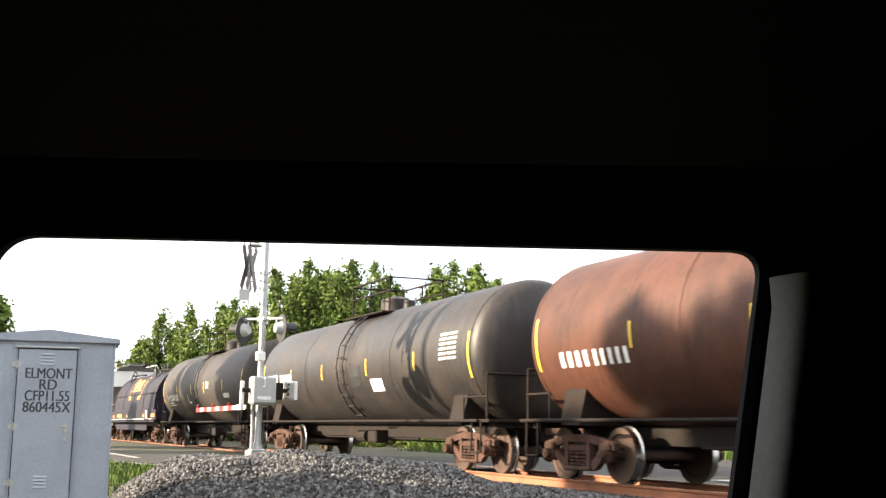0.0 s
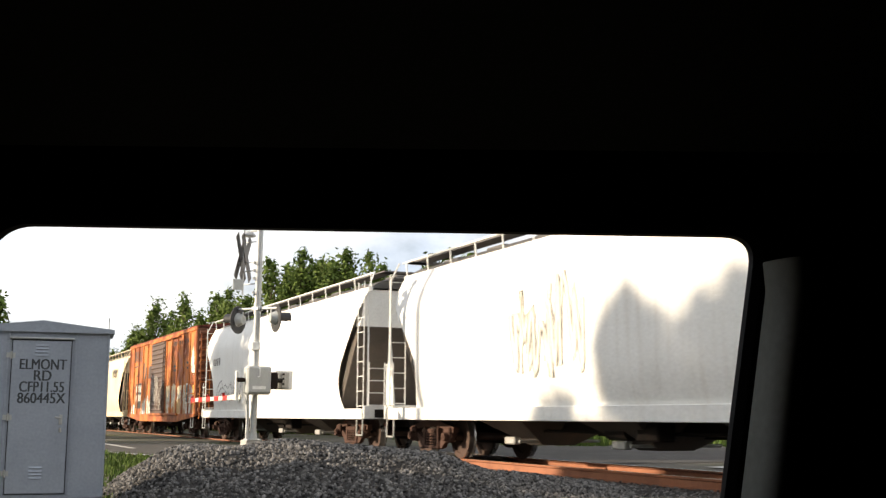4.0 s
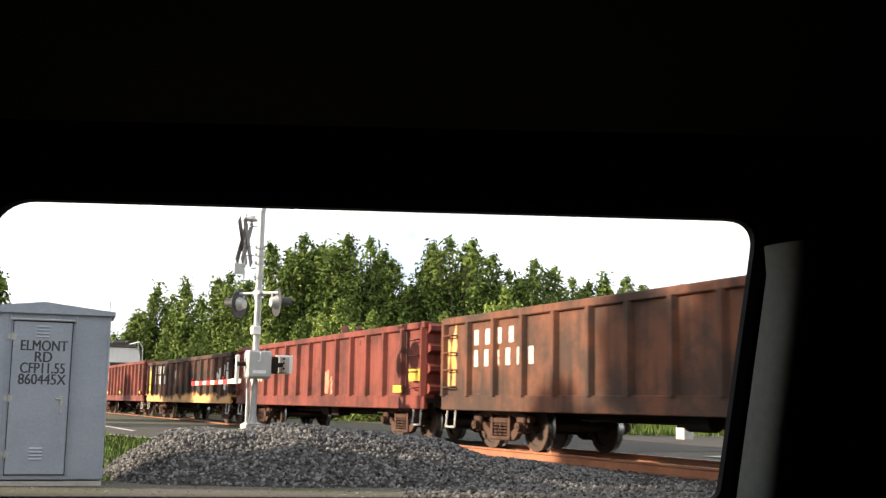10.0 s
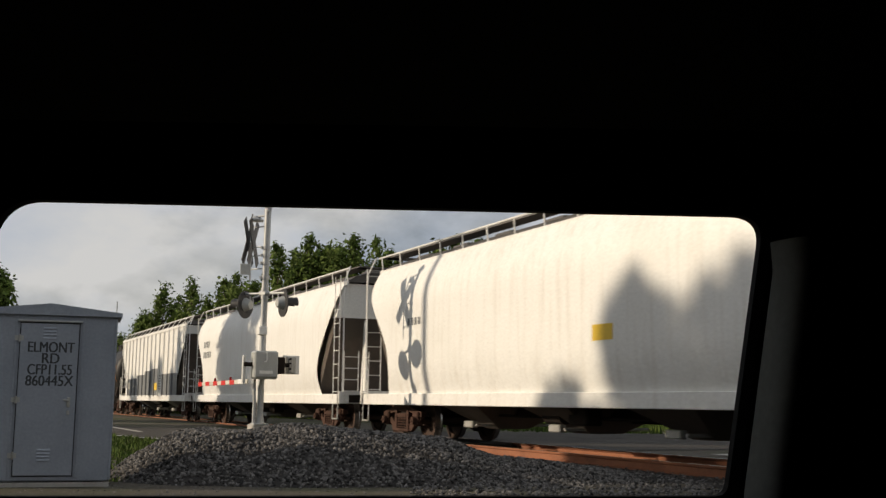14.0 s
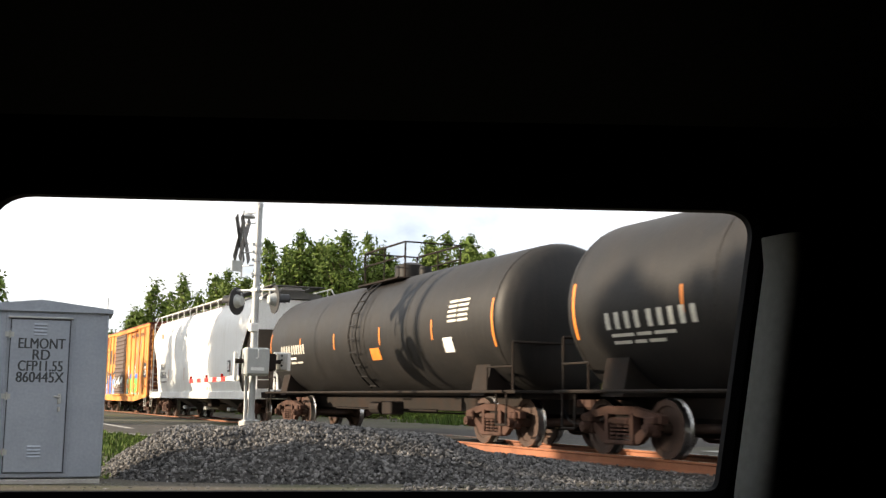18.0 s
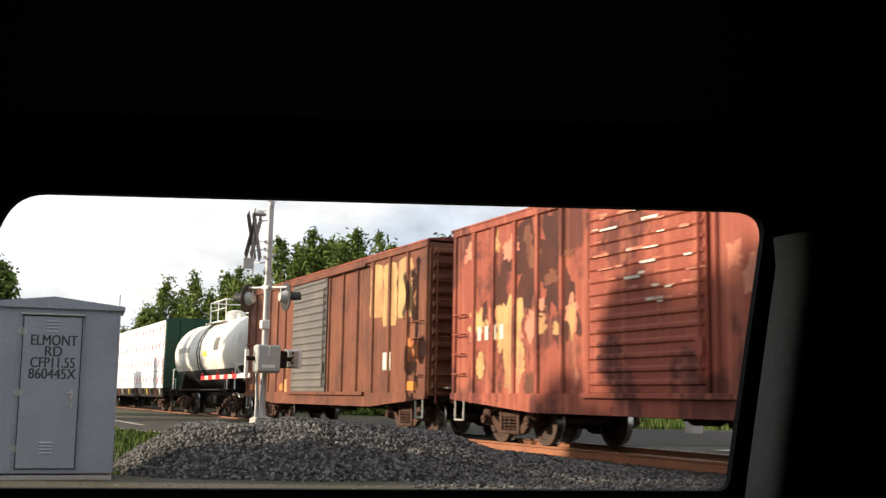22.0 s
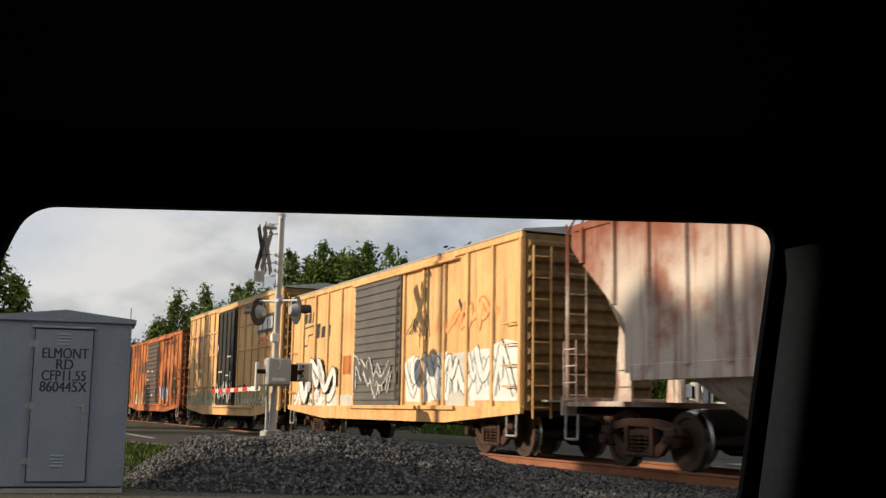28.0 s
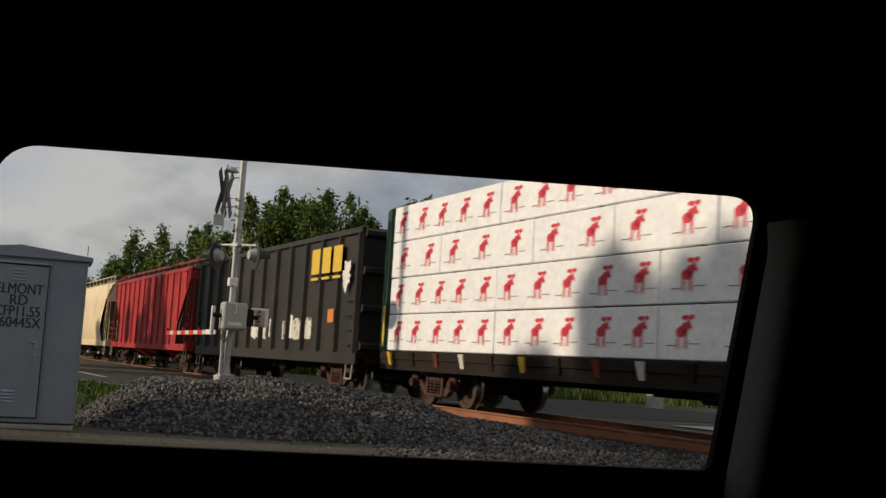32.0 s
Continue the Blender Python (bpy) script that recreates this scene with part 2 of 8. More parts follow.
RUST = (0.10, 0.032, 0.014)
DIRT = (0.09, 0.06, 0.04)
M = {
    "tank_black": material("tank_black", (0.018, 0.016, 0.0155), 0.5, 0, (0.038, 0.028, 0.022), 18, 0.8, 0.7, streak=((0.06, 0.046, 0.036), 0.4), spec=0.35),
    "tank_clean": material("tank_clean", (0.012, 0.0112, 0.0108), 0.55, 0, (0.020, 0.017, 0.015), 18, 0.8, 0.6, streak=((0.032, 0.026, 0.022), 0.3), spec=0.28),
    "amber_box": material("amber_box", (0.66, 0.28, 0.06), 0.65, 0, (0.40, 0.13, 0.035), 22, 0.8, 0.8, lo=0.48, hi=0.62, streak=((0.18, 0.06, 0.025), 0.7), spec=0.25),
    "tank_brown": material("tank_brown", (0.078, 0.030, 0.018), 0.55, 0, (0.034, 0.016, 0.011), 18, 0.7, 0.7, streak=((0.025, 0.014, 0.010), 0.6), spec=0.25),
    "tank_worn": material("tank_worn", (0.026, 0.021, 0.018), 0.6, 0, (0.050, 0.038, 0.030), 18, 0.45, 0.8, lo=0.42, hi=0.62, streak=((0.075, 0.056, 0.042), 0.28), spec=0.3),
    "tank_white": material("tank_white", (0.75, 0.74, 0.70), 0.4, 0, (0.6, 0.56, 0.48), 18, 0.8, 0.5, streak=((0.35, 0.27, 0.2), 0.35)),
    "rust_stain": material("rust_stain", (0.42, 0.14, 0.06), 0.7, 0, (0.62, 0.40, 0.28), 25, 3.0, 0.9),
    "white_car": material("white_car", (0.78, 0.775, 0.75), 0.5, 0, (0.66, 0.65, 0.61), 20, 0.5, 0.5, streak=((0.45, 0.38, 0.31), 0.22)),
    "cream_car": material("cream_car", (0.76, 0.63, 0.41), 0.5, 0, (0.62, 0.47, 0.28), 20, 0.7, 0.6, streak=((0.40, 0.20, 0.08), 0.5)),
    "grey_band": material("grey_band", (0.14, 0.15, 0.16), 0.55, 0, (0.2, 0.2, 0.2), 20, 1.0, 0.5),
    "shadow_grey": material("shadow_grey", (0.095, 0.09, 0.085), 0.6, 0, (0.15, 0.13, 0.11), 20, 1.2, 0.6),
    "orange_box": material("orange_box", (0.56, 0.185, 0.045), 0.65, 0, (0.25, 0.065, 0.024), 22, 0.9, 0.9, lo=0.46, hi=0.58, streak=((0.11, 0.036, 0.018), 0.85), spec=0.25),
    "dark_seam": material("dark_seam", (0.075, 0.03, 0.018), 0.9, 0, (0.16, 0.055, 0.025), 24, 2.5, 0.8, spec=0.15),
    "yellow_box": material("yellow_box", (0.80, 0.48, 0.19), 0.55, 0, (0.60, 0.32, 0.115), 22, 0.8, 0.7, streak=((0.30, 0.13, 0.06), 0.55)),
    "red_box": material("red_box", (0.25, 0.062, 0.040), 0.65, 0, (0.08, 0.02, 0.016), 22, 0.55, 0.9, lo=0.50, hi=0.55, streak=((0.48, 0.17, 0.10), 0.5), spec=0.25),
    "brown_box": material("brown_box", (0.15, 0.050, 0.028), 0.65, 0, (0.065, 0.026, 0.018), 22, 0.9, 0.8, streak=((0.30, 0.12, 0.05), 0.4), spec=0.25),
    "door_dark": material("door_dark", (0.075, 0.045, 0.032), 0.6, 0, (0.12, 0.065, 0.04), 22, 1.2, 0.6),
    "gon_red": material("gon_red", (0.165, 0.036, 0.025), 0.7, 0, (0.065, 0.018, 0.013), 24, 0.7, 0.9, lo=0.46, hi=0.6, streak=((0.045, 0.017, 0.012), 0.7), spec=0.25),
    "gon_dark": material("gon_dark", (0.13, 0.048, 0.025), 0.7, 0, (0.045, 0.025, 0.018), 24, 0.7, 0.95, lo=0.43, hi=0.57, streak=((0.032, 0.018, 0.013), 0.75), spec=0.25),
    "gon_worn": material("gon_worn", (0.080, 0.036, 0.023), 0.7, 0, (0.022, 0.014, 0.011), 24, 0.6, 0.95, lo=0.42, hi=0.56, streak=((0.022, 0.013, 0.010), 0.7), band=((0.48, 0.27, 0.11), 1.04, 0.92, -1.6), spec=0.2),
    "rust_flat": material("rust_flat", (0.15, 0.032, 0.018), 0.8, 0, (0.27, 0.09, 0.03), 26, 0.9, 0.85, lo=0.48, hi=0.62, streak=((0.06, 0.02, 0.013), 0.85), spec=0.2),
    "rust_yellow": material("rust_yellow", (0.14, 0.032, 0.02), 0.8, 0, (0.05, 0.018, 0.014), 26, 2.6, 0.85, lo=0.48, hi=0.6, streak=((0.03, 0.013, 0.011), 0.95), band=((0.34, 0.17, 0.035), 3.75, 4.35, 2.2), spec=0.2),
    "rust_hopper": material("rust_hopper", (0.62, 0.54, 0.47), 0.7, 0, (0.36, 0.15, 0.10), 24, 0.9, 0.85, lo=0.47, hi=0.63, streak=((0.24, 0.072, 0.048), 0.85), band=((0.24, 0.075, 0.04), 2.7, 4.1, 1.6), spec=0.25),
    # hopper end slopes and outlets: their shade is put into this colour
    "hopper_shade": material("hopper_shade", (0.075, 0.062, 0.05), 0.85, 0, (0.13, 0.10, 0.08), 22, 1.2, 0.6),
    # boxcar ends away from the sun: darker than the sides, shade in the colour
    "shaded_end_yellow": material("shaded_end_yellow", (0.22, 0.125, 0.035), 0.7, 0, (0.10, 0.055, 0.022), 22, 1.0, 0.8, streak=((0.06, 0.03, 0.015), 0.6)),
    "shaded_end_orange": material("shaded_end_orange", (0.15, 0.05, 0.02), 0.7, 0, (0.07, 0.028, 0.014), 22, 1.0, 0.8, streak=((0.05, 0.02, 0.012), 0.6)),
    "pale_yellow": material("pale_yellow", (0.48, 0.30, 0.11), 0.6, 0, (0.30, 0.14, 0.06), 22, 1.2, 0.8, streak=((0.2, 0.08, 0.04), 0.6)),
    "black_box": material("black_box", (0.020, 0.019, 0.018), 0.55, 0, (0.045, 0.036, 0.03), 22, 0.8, 0.6, spec=0.3),
    "red_hopper": material("red_hopper", (0.42, 0.024, 0.028), 0.6, 0, (0.22, 0.018, 0.02), 22, 0.9, 0.7, streak=((0.10, 0.02, 0.02), 0.5), spec=0.25),
    "green_beam": material("green_beam", (0.010, 0.055, 0.032), 0.55, 0, (0.016, 0.034, 0.022), 22, 0.9, 0.6, spec=0.3),
    "wrap": material("wrap", (0.85, 0.86, 0.88), 0.4, 0, (0.75, 0.77, 0.80), 9, 1.6, 0.6, bump=0.5, per=0.03),
    "logo_red": material("logo_red", (0.65, 0.03, 0.06), 0.5),
    "coil_blue": material("coil_blue", (0.011, 0.009, 0.016), 0.6, 0, (0.020, 0.016, 0.024), 18, 0.9, 0.6, spec=0.2),
    "under": material("under", (0.014, 0.011, 0.009), 0.85, 0, (0.030, 0.018, 0.013), 24, 2.0, 0.6, spec=0.2),
    "truck": material("truck", (0.070, 0.036, 0.026), 0.85, 0, (0.036, 0.019, 0.013), 24, 3.0, 0.7, spec=0.25),
    "wheel": material("wheel", (0.05, 0.03, 0.022), 0.7, 0.0, (0.085, 0.048, 0.034), 24, 3.0, 0.6, spec=0.3),
    "tread": material("tread", (0.45, 0.44, 0.43), 0.28, 1.0, (0.3, 0.28, 0.26), 40, 4.0, 0.4, bump=0.03),
    "rail": material("rail", (0.27, 0.10, 0.045), 0.75, 0, (0.16, 0.06, 0.03), 30, 2.0, 0.7),
    "tie": material("tie", (0.06, 0.045, 0.035), 0.9, 0, (0.10, 0.085, 0.07), 30, 3.0, 0.6, stretch=(1, 6, 6), per=0.2),
    "steel": material("steel", (0.42, 0.42, 0.40), 0.5, 0.4, (0.3, 0.28, 0.25), 30, 3.0, 0.5),
    "white_paint": material("white_paint", (0.78, 0.78, 0.76), 0.5, 0, (0.6, 0.58, 0.54), 30, 3.0, 0.5),
    "black_paint": material("black_paint", (0.02, 0.02, 0.022), 0.5),
    "yellow_paint": material("yellow_paint", (0.75, 0.50, 0.04), 0.45, 0, (0.55, 0.33, 0.05), 30, 3.0, 0.4),
    "amber_paint": material("amber_paint", (0.72, 0.36, 0.06), 0.5, 0, (0.5, 0.22, 0.05), 25, 2.5, 0.6),
    "orange_paint": material("orange_paint", (0.70, 0.22, 0.03), 0.45),
    "red_paint": material("red_paint", (0.62, 0.03, 0.025), 0.45),
    "blue_paint": material("blue_paint", (0.05, 0.12, 0.42), 0.5),
    "sky_paint": material("sky_paint", (0.30, 0.44, 0.70), 0.5, 0, (0.20, 0.30, 0.55), 25, 1.5, 0.6),
    "teal_paint": material("teal_paint", (0.03, 0.28, 0.28), 0.5),
    "pale_moss": material("pale_moss", (0.36, 0.34, 0.19), 0.6, 0, (0.20, 0.20, 0.11), 25, 1.8, 0.8),
    "moss_paint": material("moss_paint", (0.16, 0.20, 0.07), 0.6),
    "maroon_worn": material("maroon_worn", (0.055, 0.020, 0.016), 0.75, 0, (0.10, 0.03, 0.02), 25, 1.5, 0.7, spec=0.2),
    "faded_red": material("faded_red", (0.50, 0.20, 0.13), 0.65, 0, (0.36, 0.10, 0.06), 25, 1.5, 0.7, spec=0.25),
    "green_paint": material("green_paint", (0.13, 0.45, 0.06), 0.5),
    "pale_paint": material("pale_paint", (0.62, 0.60, 0.52), 0.55, 0, (0.42, 0.40, 0.36), 25, 1.5, 0.6),
    "brown_paint": material("brown_paint", (0.055, 0.03, 0.018), 0.6),
    "galvanised": material("galvanised", (0.42, 0.43, 0.43), 0.5, 0.3, (0.40, 0.41, 0.43), 30, 2.5, 0.6, bump=0.05),
    "aluminium": material("aluminium", (0.30, 0.33, 0.385), 0.5, 0.2, (0.24, 0.27, 0.32), 30, 1.5, 0.7, bump=0.04),
    "box_grey": material("box_grey", (0.42, 0.43, 0.42), 0.5, 0.1, (0.33, 0.34, 0.33), 30, 2.5, 0.5),
    "stencil": material("stencil", (0.035, 0.04, 0.045), 0.6),
    "lens_red": material("lens_red", (0.25, 0.01, 0.01), 0.15),
    "concrete": material("concrete", (0.42, 0.40, 0.37), 0.85, 0, (0.30, 0.28, 0.26), 40, 3.0, 0.6, bump=0.3),
    "asphalt": material("asphalt", (0.056, 0.051, 0.046), 0.9, 0, (0.040, 0.037, 0.034), 60, 0.6, 0.7, bump=0.4, spec=0.2),
    "gravel": material("gravel", (0.045, 0.042, 0.04), 0.9, 0, (0.028, 0.026, 0.025), 45, 2.0, 0.8, bump=0.9, spec=0.2),
    "stone": material("stone", (0.115, 0.11, 0.106), 0.85, 0, (0.06, 0.057, 0.056), 30, 6.0, 0.8, bump=0.3, per=0.9, spec=0.4),
    "soil": material("soil", (0.085, 0.075, 0.06), 0.95, 0, (0.05, 0.06, 0.024), 30, 0.25, 0.9, bump=0.8, spec=0.2),
    "turf": material("turf", (0.05, 0.085, 0.018), 0.9, 0, (0.085, 0.10, 0.028), 20, 0.5, 0.7, bump=0.8, spec=0.2),
    "grass": material("grass", (0.052, 0.092, 0.015), 0.8, 0, (0.09, 0.11, 0.024), 8, 0.8, 0.7, bump=0, per=0.35, spec=0.2),
    "bark": material("bark", (0.09, 0.065, 0.045), 0.95, 0, (0.05, 0.04, 0.03), 14, 3.0, 0.7, bump=0.8, stretch=(3, 3, 0.5)),
    "leaf": material("leaf", (0.108, 0.150, 0.030), 0.85, 0, (0.062, 0.100, 0.019), 3, 0.35, 0.8, bump=0, per=0.45, spec=0.25),
    "leaf_light": material("leaf_light", (0.155, 0.205, 0.042), 0.85, 0, (0.105, 0.155, 0.03), 3, 0.35, 0.8, bump=0, per=0.45, spec=0.25),
    # trim and headliner: the unlit cabin's darkness is put into near-black colours
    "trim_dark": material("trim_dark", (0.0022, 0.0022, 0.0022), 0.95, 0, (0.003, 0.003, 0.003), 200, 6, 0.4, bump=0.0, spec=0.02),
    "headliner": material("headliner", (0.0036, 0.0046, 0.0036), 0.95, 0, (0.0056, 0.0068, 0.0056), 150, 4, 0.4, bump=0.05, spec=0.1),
    "faded_lilac": material("faded_lilac", (0.30, 0.25, 0.26), 0.7, 0, (0.42, 0.38, 0.36), 14, 1.6, 0.6),
    "pillar_grey": material("pillar_grey", (0.21, 0.22, 0.21), 0.9, 0, (0.24, 0.25, 0.24), 120, 4, 0.4, bump=0.0, spec=0.1),
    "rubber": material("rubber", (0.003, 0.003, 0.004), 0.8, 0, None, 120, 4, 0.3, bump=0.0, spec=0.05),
    "car_paint": material("car_paint", (0.03, 0.035, 0.06), 0.3, 0.2, None, 60, 2, 0.2, bump=0.0, coat=0.6),
}


# ---- mesh helpers ----
class G:
    """Gathers vertices and faces of one mesh."""

    def __init__(self):
        self.v, self.f = [], []

    def add(self, vs, fs):
        k = len(self.v)
        self.v += [tuple(q) for q in vs]
        self.f += [tuple(i + k for i in q) for q in fs]
        return self

    def box(self, x0, x1, y0, y1, z0, z1, c=0.0):
        if c <= 0:
            return self.add([(x, y, z) for x in (x0, x1) for y in (y0, y1) for z in (z0, z1)], [(0, 1, 3, 2), (4, 6, 7, 5), (0, 4, 5, 1), (2, 3, 7, 6), (0, 2, 6, 4), (1, 5, 7, 3)])
        c = min(c, (x1 - x0) * 0.45, (y1 - y0) * 0.45, (z1 - z0) * 0.45)
        vs, ix = [], {}
        for i, x in enumerate((x0, x1)):
            for j, y in enumerate((y0, y1)):
                for k, z in enumerate((z0, z1)):
                    sx, sy, sz = 1 - 2 * i, 1 - 2 * j, 1 - 2 * k
                    for a, q in enumerate(((x, y + sy * c, z + sz * c), (x + sx * c, y, z + sz * c), (x + sx * c, y + sy * c, z))):
                        ix[i, j, k, a] = len(vs)
                        vs.append(q)
        fs = []
        for i in (0, 1):
            fs.append([ix[i, j, k, 0] for j, k in ((0, 0), (0, 1), (1, 1), (1, 0))][:: 1 if i == 0 else -1])
            fs.append([ix[j, i, k, 1] for j, k in ((0, 0), (1, 0), (1, 1), (0, 1))][:: 1 if i == 0 else -1])
            fs.append([ix[j, k, i, 2] for j, k in ((0, 0), (0, 1), (1, 1), (1, 0))][:: 1 if i == 0 else -1])
            for j in (0, 1):
                w = 1 if i == j else -1
                fs.append([ix[0, i, j, 1], ix[0, i, j, 2], ix[1, i, j, 2], ix[1, i, j, 1]][::w])
                fs.append([ix[i, 0, j, 2], ix[i, 0, j, 0], ix[i, 1, j, 0], ix[i, 1, j, 2]][::w])
                fs.append([ix[i, j, 0, 0], ix[i, j, 0, 1], ix[i, j, 1, 1], ix[i, j, 1, 0]][::w])
                for k in (0, 1):
                    fs.append([ix[i, j, k, 0], ix[i, j, k, 1], ix[i, j, k, 2]][:: 1 if (i + j + k) % 2 == 0 else -1])
        return self.add(vs, fs)

    def rod(self, a, b, r, n=8, r2=None):
        a, b = Vector(a), Vector(b)
        w = (b - a).normalized()
        u = w.orthogonal().normalized()
        v = w.cross(u)
        r2 = r if r2 is None else r2
        ring = [u * math.cos(2 * math.pi * i / n) + v * math.sin(2 * math.pi * i / n) for i in range(n)]
        vs = [a + q * r for q in ring] + [b + q * r2 for q in ring]
        fs = [(i, (i + 1) % n, n + (i + 1) % n, n + i) for i in range(n)] + [tuple(range(n))[::-1], tuple(range(n, 2 * n))]
        return self.add(vs, fs)

    def path(self, pts, r, n=6):
        for a, b in zip(pts, pts[1:]):
            self.rod(a, b, r, n)
        return self

    def loft(self, rings, caps=True, closed=True):
        n = len(rings[0])
        vs = [q for ring in rings for q in ring]
        fs = []
        for k in range(len(rings) - 1):
            for i in range(n if closed else n - 1):
                j = (i + 1) % n
                fs.append((k * n + i, k * n + j, (k + 1) * n + j, (k + 1) * n + i))
        if caps:
            fs += [tuple(range(n))[::-1], tuple(range((len(rings) - 1) * n, len(rings) * n))]
        return self.add(vs, fs)

    def prism_x(self, profile, x0, x1):
        return self.loft([[(x0, y, z) for y, z in profile], [(x1, y, z) for y, z in profile]])

    def mesh(self, name, mat, smooth=False):
        me = bpy.data.meshes.new(name)
        me.from_pydata(self.v, [], self.f)
        bm = bmesh.new()
        bm.from_mesh(me)
        bmesh.ops.recalc_face_normals(bm, faces=bm.faces)
        bm.to_mesh(me)
        bm.free()
        if smooth:
            for q in me.polygons:
                q.use_smooth = True
            me.set_sharp_from_angle(angle=radians(38))
        me.materials.append(mat)
        return me


def part(name, g, mat, parent, label="", smooth=False, at=None):
    ob = new(name, g.mesh(name, M[mat], smooth) if isinstance(g, G) else g)
    ob.parent = parent
    if at is not None:
        ob.matrix_basis = at
    return tagged(ob, label)


def empty(name, at, label, category, group=""):
    ob = new(name)
    ob.empty_display_size = 0.2
    ob.matrix_basis = at
    return tagged(ob, label, category, group)


def structure(name, g, mat, label, smooth=False):
    return tagged(new(name, g.mesh(name, M[mat], smooth)), label, "", "", "structure")


def grow(name, v, f, mat, smooth=False):
    me = bpy.data.meshes.new(name)
    me.from_pydata(v, [], f)
    me.materials.append(M[mat])
    if smooth:
        for q in me.polygons:
            q.use_smooth = True
    return me


# ---- ground, road and track ----
def smooth(a, b, x):
    t = min(1, max(0, (x - a) / (b - a)))
    return t * t * (3 - 2 * t)


def pile_height(x, y):
    """The heap of ballast: a main cone, a lower shoulder beside it and a long tail."""
    def cone(cx, cy, h, rx, ry):
        r = math.hypot((x - cx) / rx, (y - cy) / ry)
        return h * max(0.0, 1 - r) ** 0.85 if r < 1 else 0.0
    h = max(cone(-1.72, 16.2, 1.00, 2.6, 2.2), cone(-2.75, 16.3, 1.12, 1.75, 2.2), cone(-0.85, 16.2, 0.86, 2.7, 2.0), cone(1.2, 16.6, 0.32, 2.2, 1.8))
    crest = 0.66 + 0.11 * math.exp(-((x + 1.70) / 0.5) ** 2) + 0.02 * math.sin(5 * x)
    if h > crest - 0.12:
        h = crest - 0.12 * math.exp(-(h - crest + 0.12) / 0.12)
    return h + (0.05 * noise.noise((x * 1.6, y * 1.6, 0)) * min(1, h * 4) if h > 0 else 0)


def ground_height(x, y):
    n = x * NX + y * NY
    s = x * DX + y * DY
    z = 0.10 * smooth(4, 11, y)
    z += 0.14 * smooth(26, 33, s) * smooth(-30, 2, n) * (1 - smooth(14, 30, n))
    z += 0.05 * noise.noise((x * 0.12, y * 0.12, 3)) * smooth(30, 60, math.hypot(x, y))
    return z


def build_ground():
    xs = [-1500, -700, -300, -150, -90, -60] + [-45 + 1.5 * i for i in range(54)] + [45, 60, 90, 150, 300, 700, 1500]
    ys = [-1500, -700, -300, -120, -60, -30, -12, -4, 0, 4] + [6 + 1.0 * i for i in range(70)] + [80, 95, 120, 160, 300, 700, 1500]
    v = [(x, y, ground_height(x, y)) for y in ys for x in xs]
    w = len(xs)
    f = [(j * w + i, j * w + i + 1, (j + 1) * w + i + 1, (j + 1) * w + i) for j in range(len(ys) - 1) for i in range(w - 1)]
    tagged(new("ground", grow("ground", v, f, "soil", True)), "sandy soil with weeds beside the railway", "", "", "structure")


build_ground()


def strip(name, rows, mat, label, lift):
    """A band laid on the ground from rows of left and right edge points."""
    v, f = [], []
    for a, b in rows:
        a, b = Vector(a), Vector(b)
        for k in range(7):
            q = a.lerp(b, k / 6)
            v.append((q.x, q.y, max(ground_height(q.x, q.y), q.z) + lift))
    for j in range(len(rows) - 1):
        for k in range(6):
            f.append((j * 7 + k, j * 7 + k + 1, (j + 1) * 7 + k + 1, (j + 1) * 7 + k))
    return tagged(new(name, grow(name, v, f, mat, True)), label, "", "", "structure")


def road_rows(s0, s1):
    rows = []
    for n in [-30 + 2 * i for i in range(46)]:
        bend = max(0.0, 9.0 - n) * 1.75
        lift = RAIL - 0.012 if 8.8 < n < 13.8 else 0.0
        rows.append((P(n, s0 + bend, lift), P(n, s1 + bend, lift)))
    return rows


strip("road", road_rows(22.4, 33.5), "asphalt", "worn grey asphalt road over the level crossing", 0.012)
strip("road_edge_line", road_rows(22.75, 22.9)[:19], "white_paint", "worn white edge line on the road", 0.02)
strip("stop_line", [(P(5.45, 32.5 + 0.6 * i), P(5.62, 32.5 + 0.6 * i)) for i in range(14)], "concrete", "worn white stop line on the road", 0.02)
strip("service_road", [(P(15.6, -20 + 4 * i), P(18.2, -20 + 4 * i)) for i in range(11)], "concrete", "pale gravel service road beside the track", 0.03)
strip("grass_verge", [(P(17.8, -40 + 4 * i), P(60, -40 + 4 * i)) for i in range(16)], "turf", "mown grass verge behind the track", 0.012)


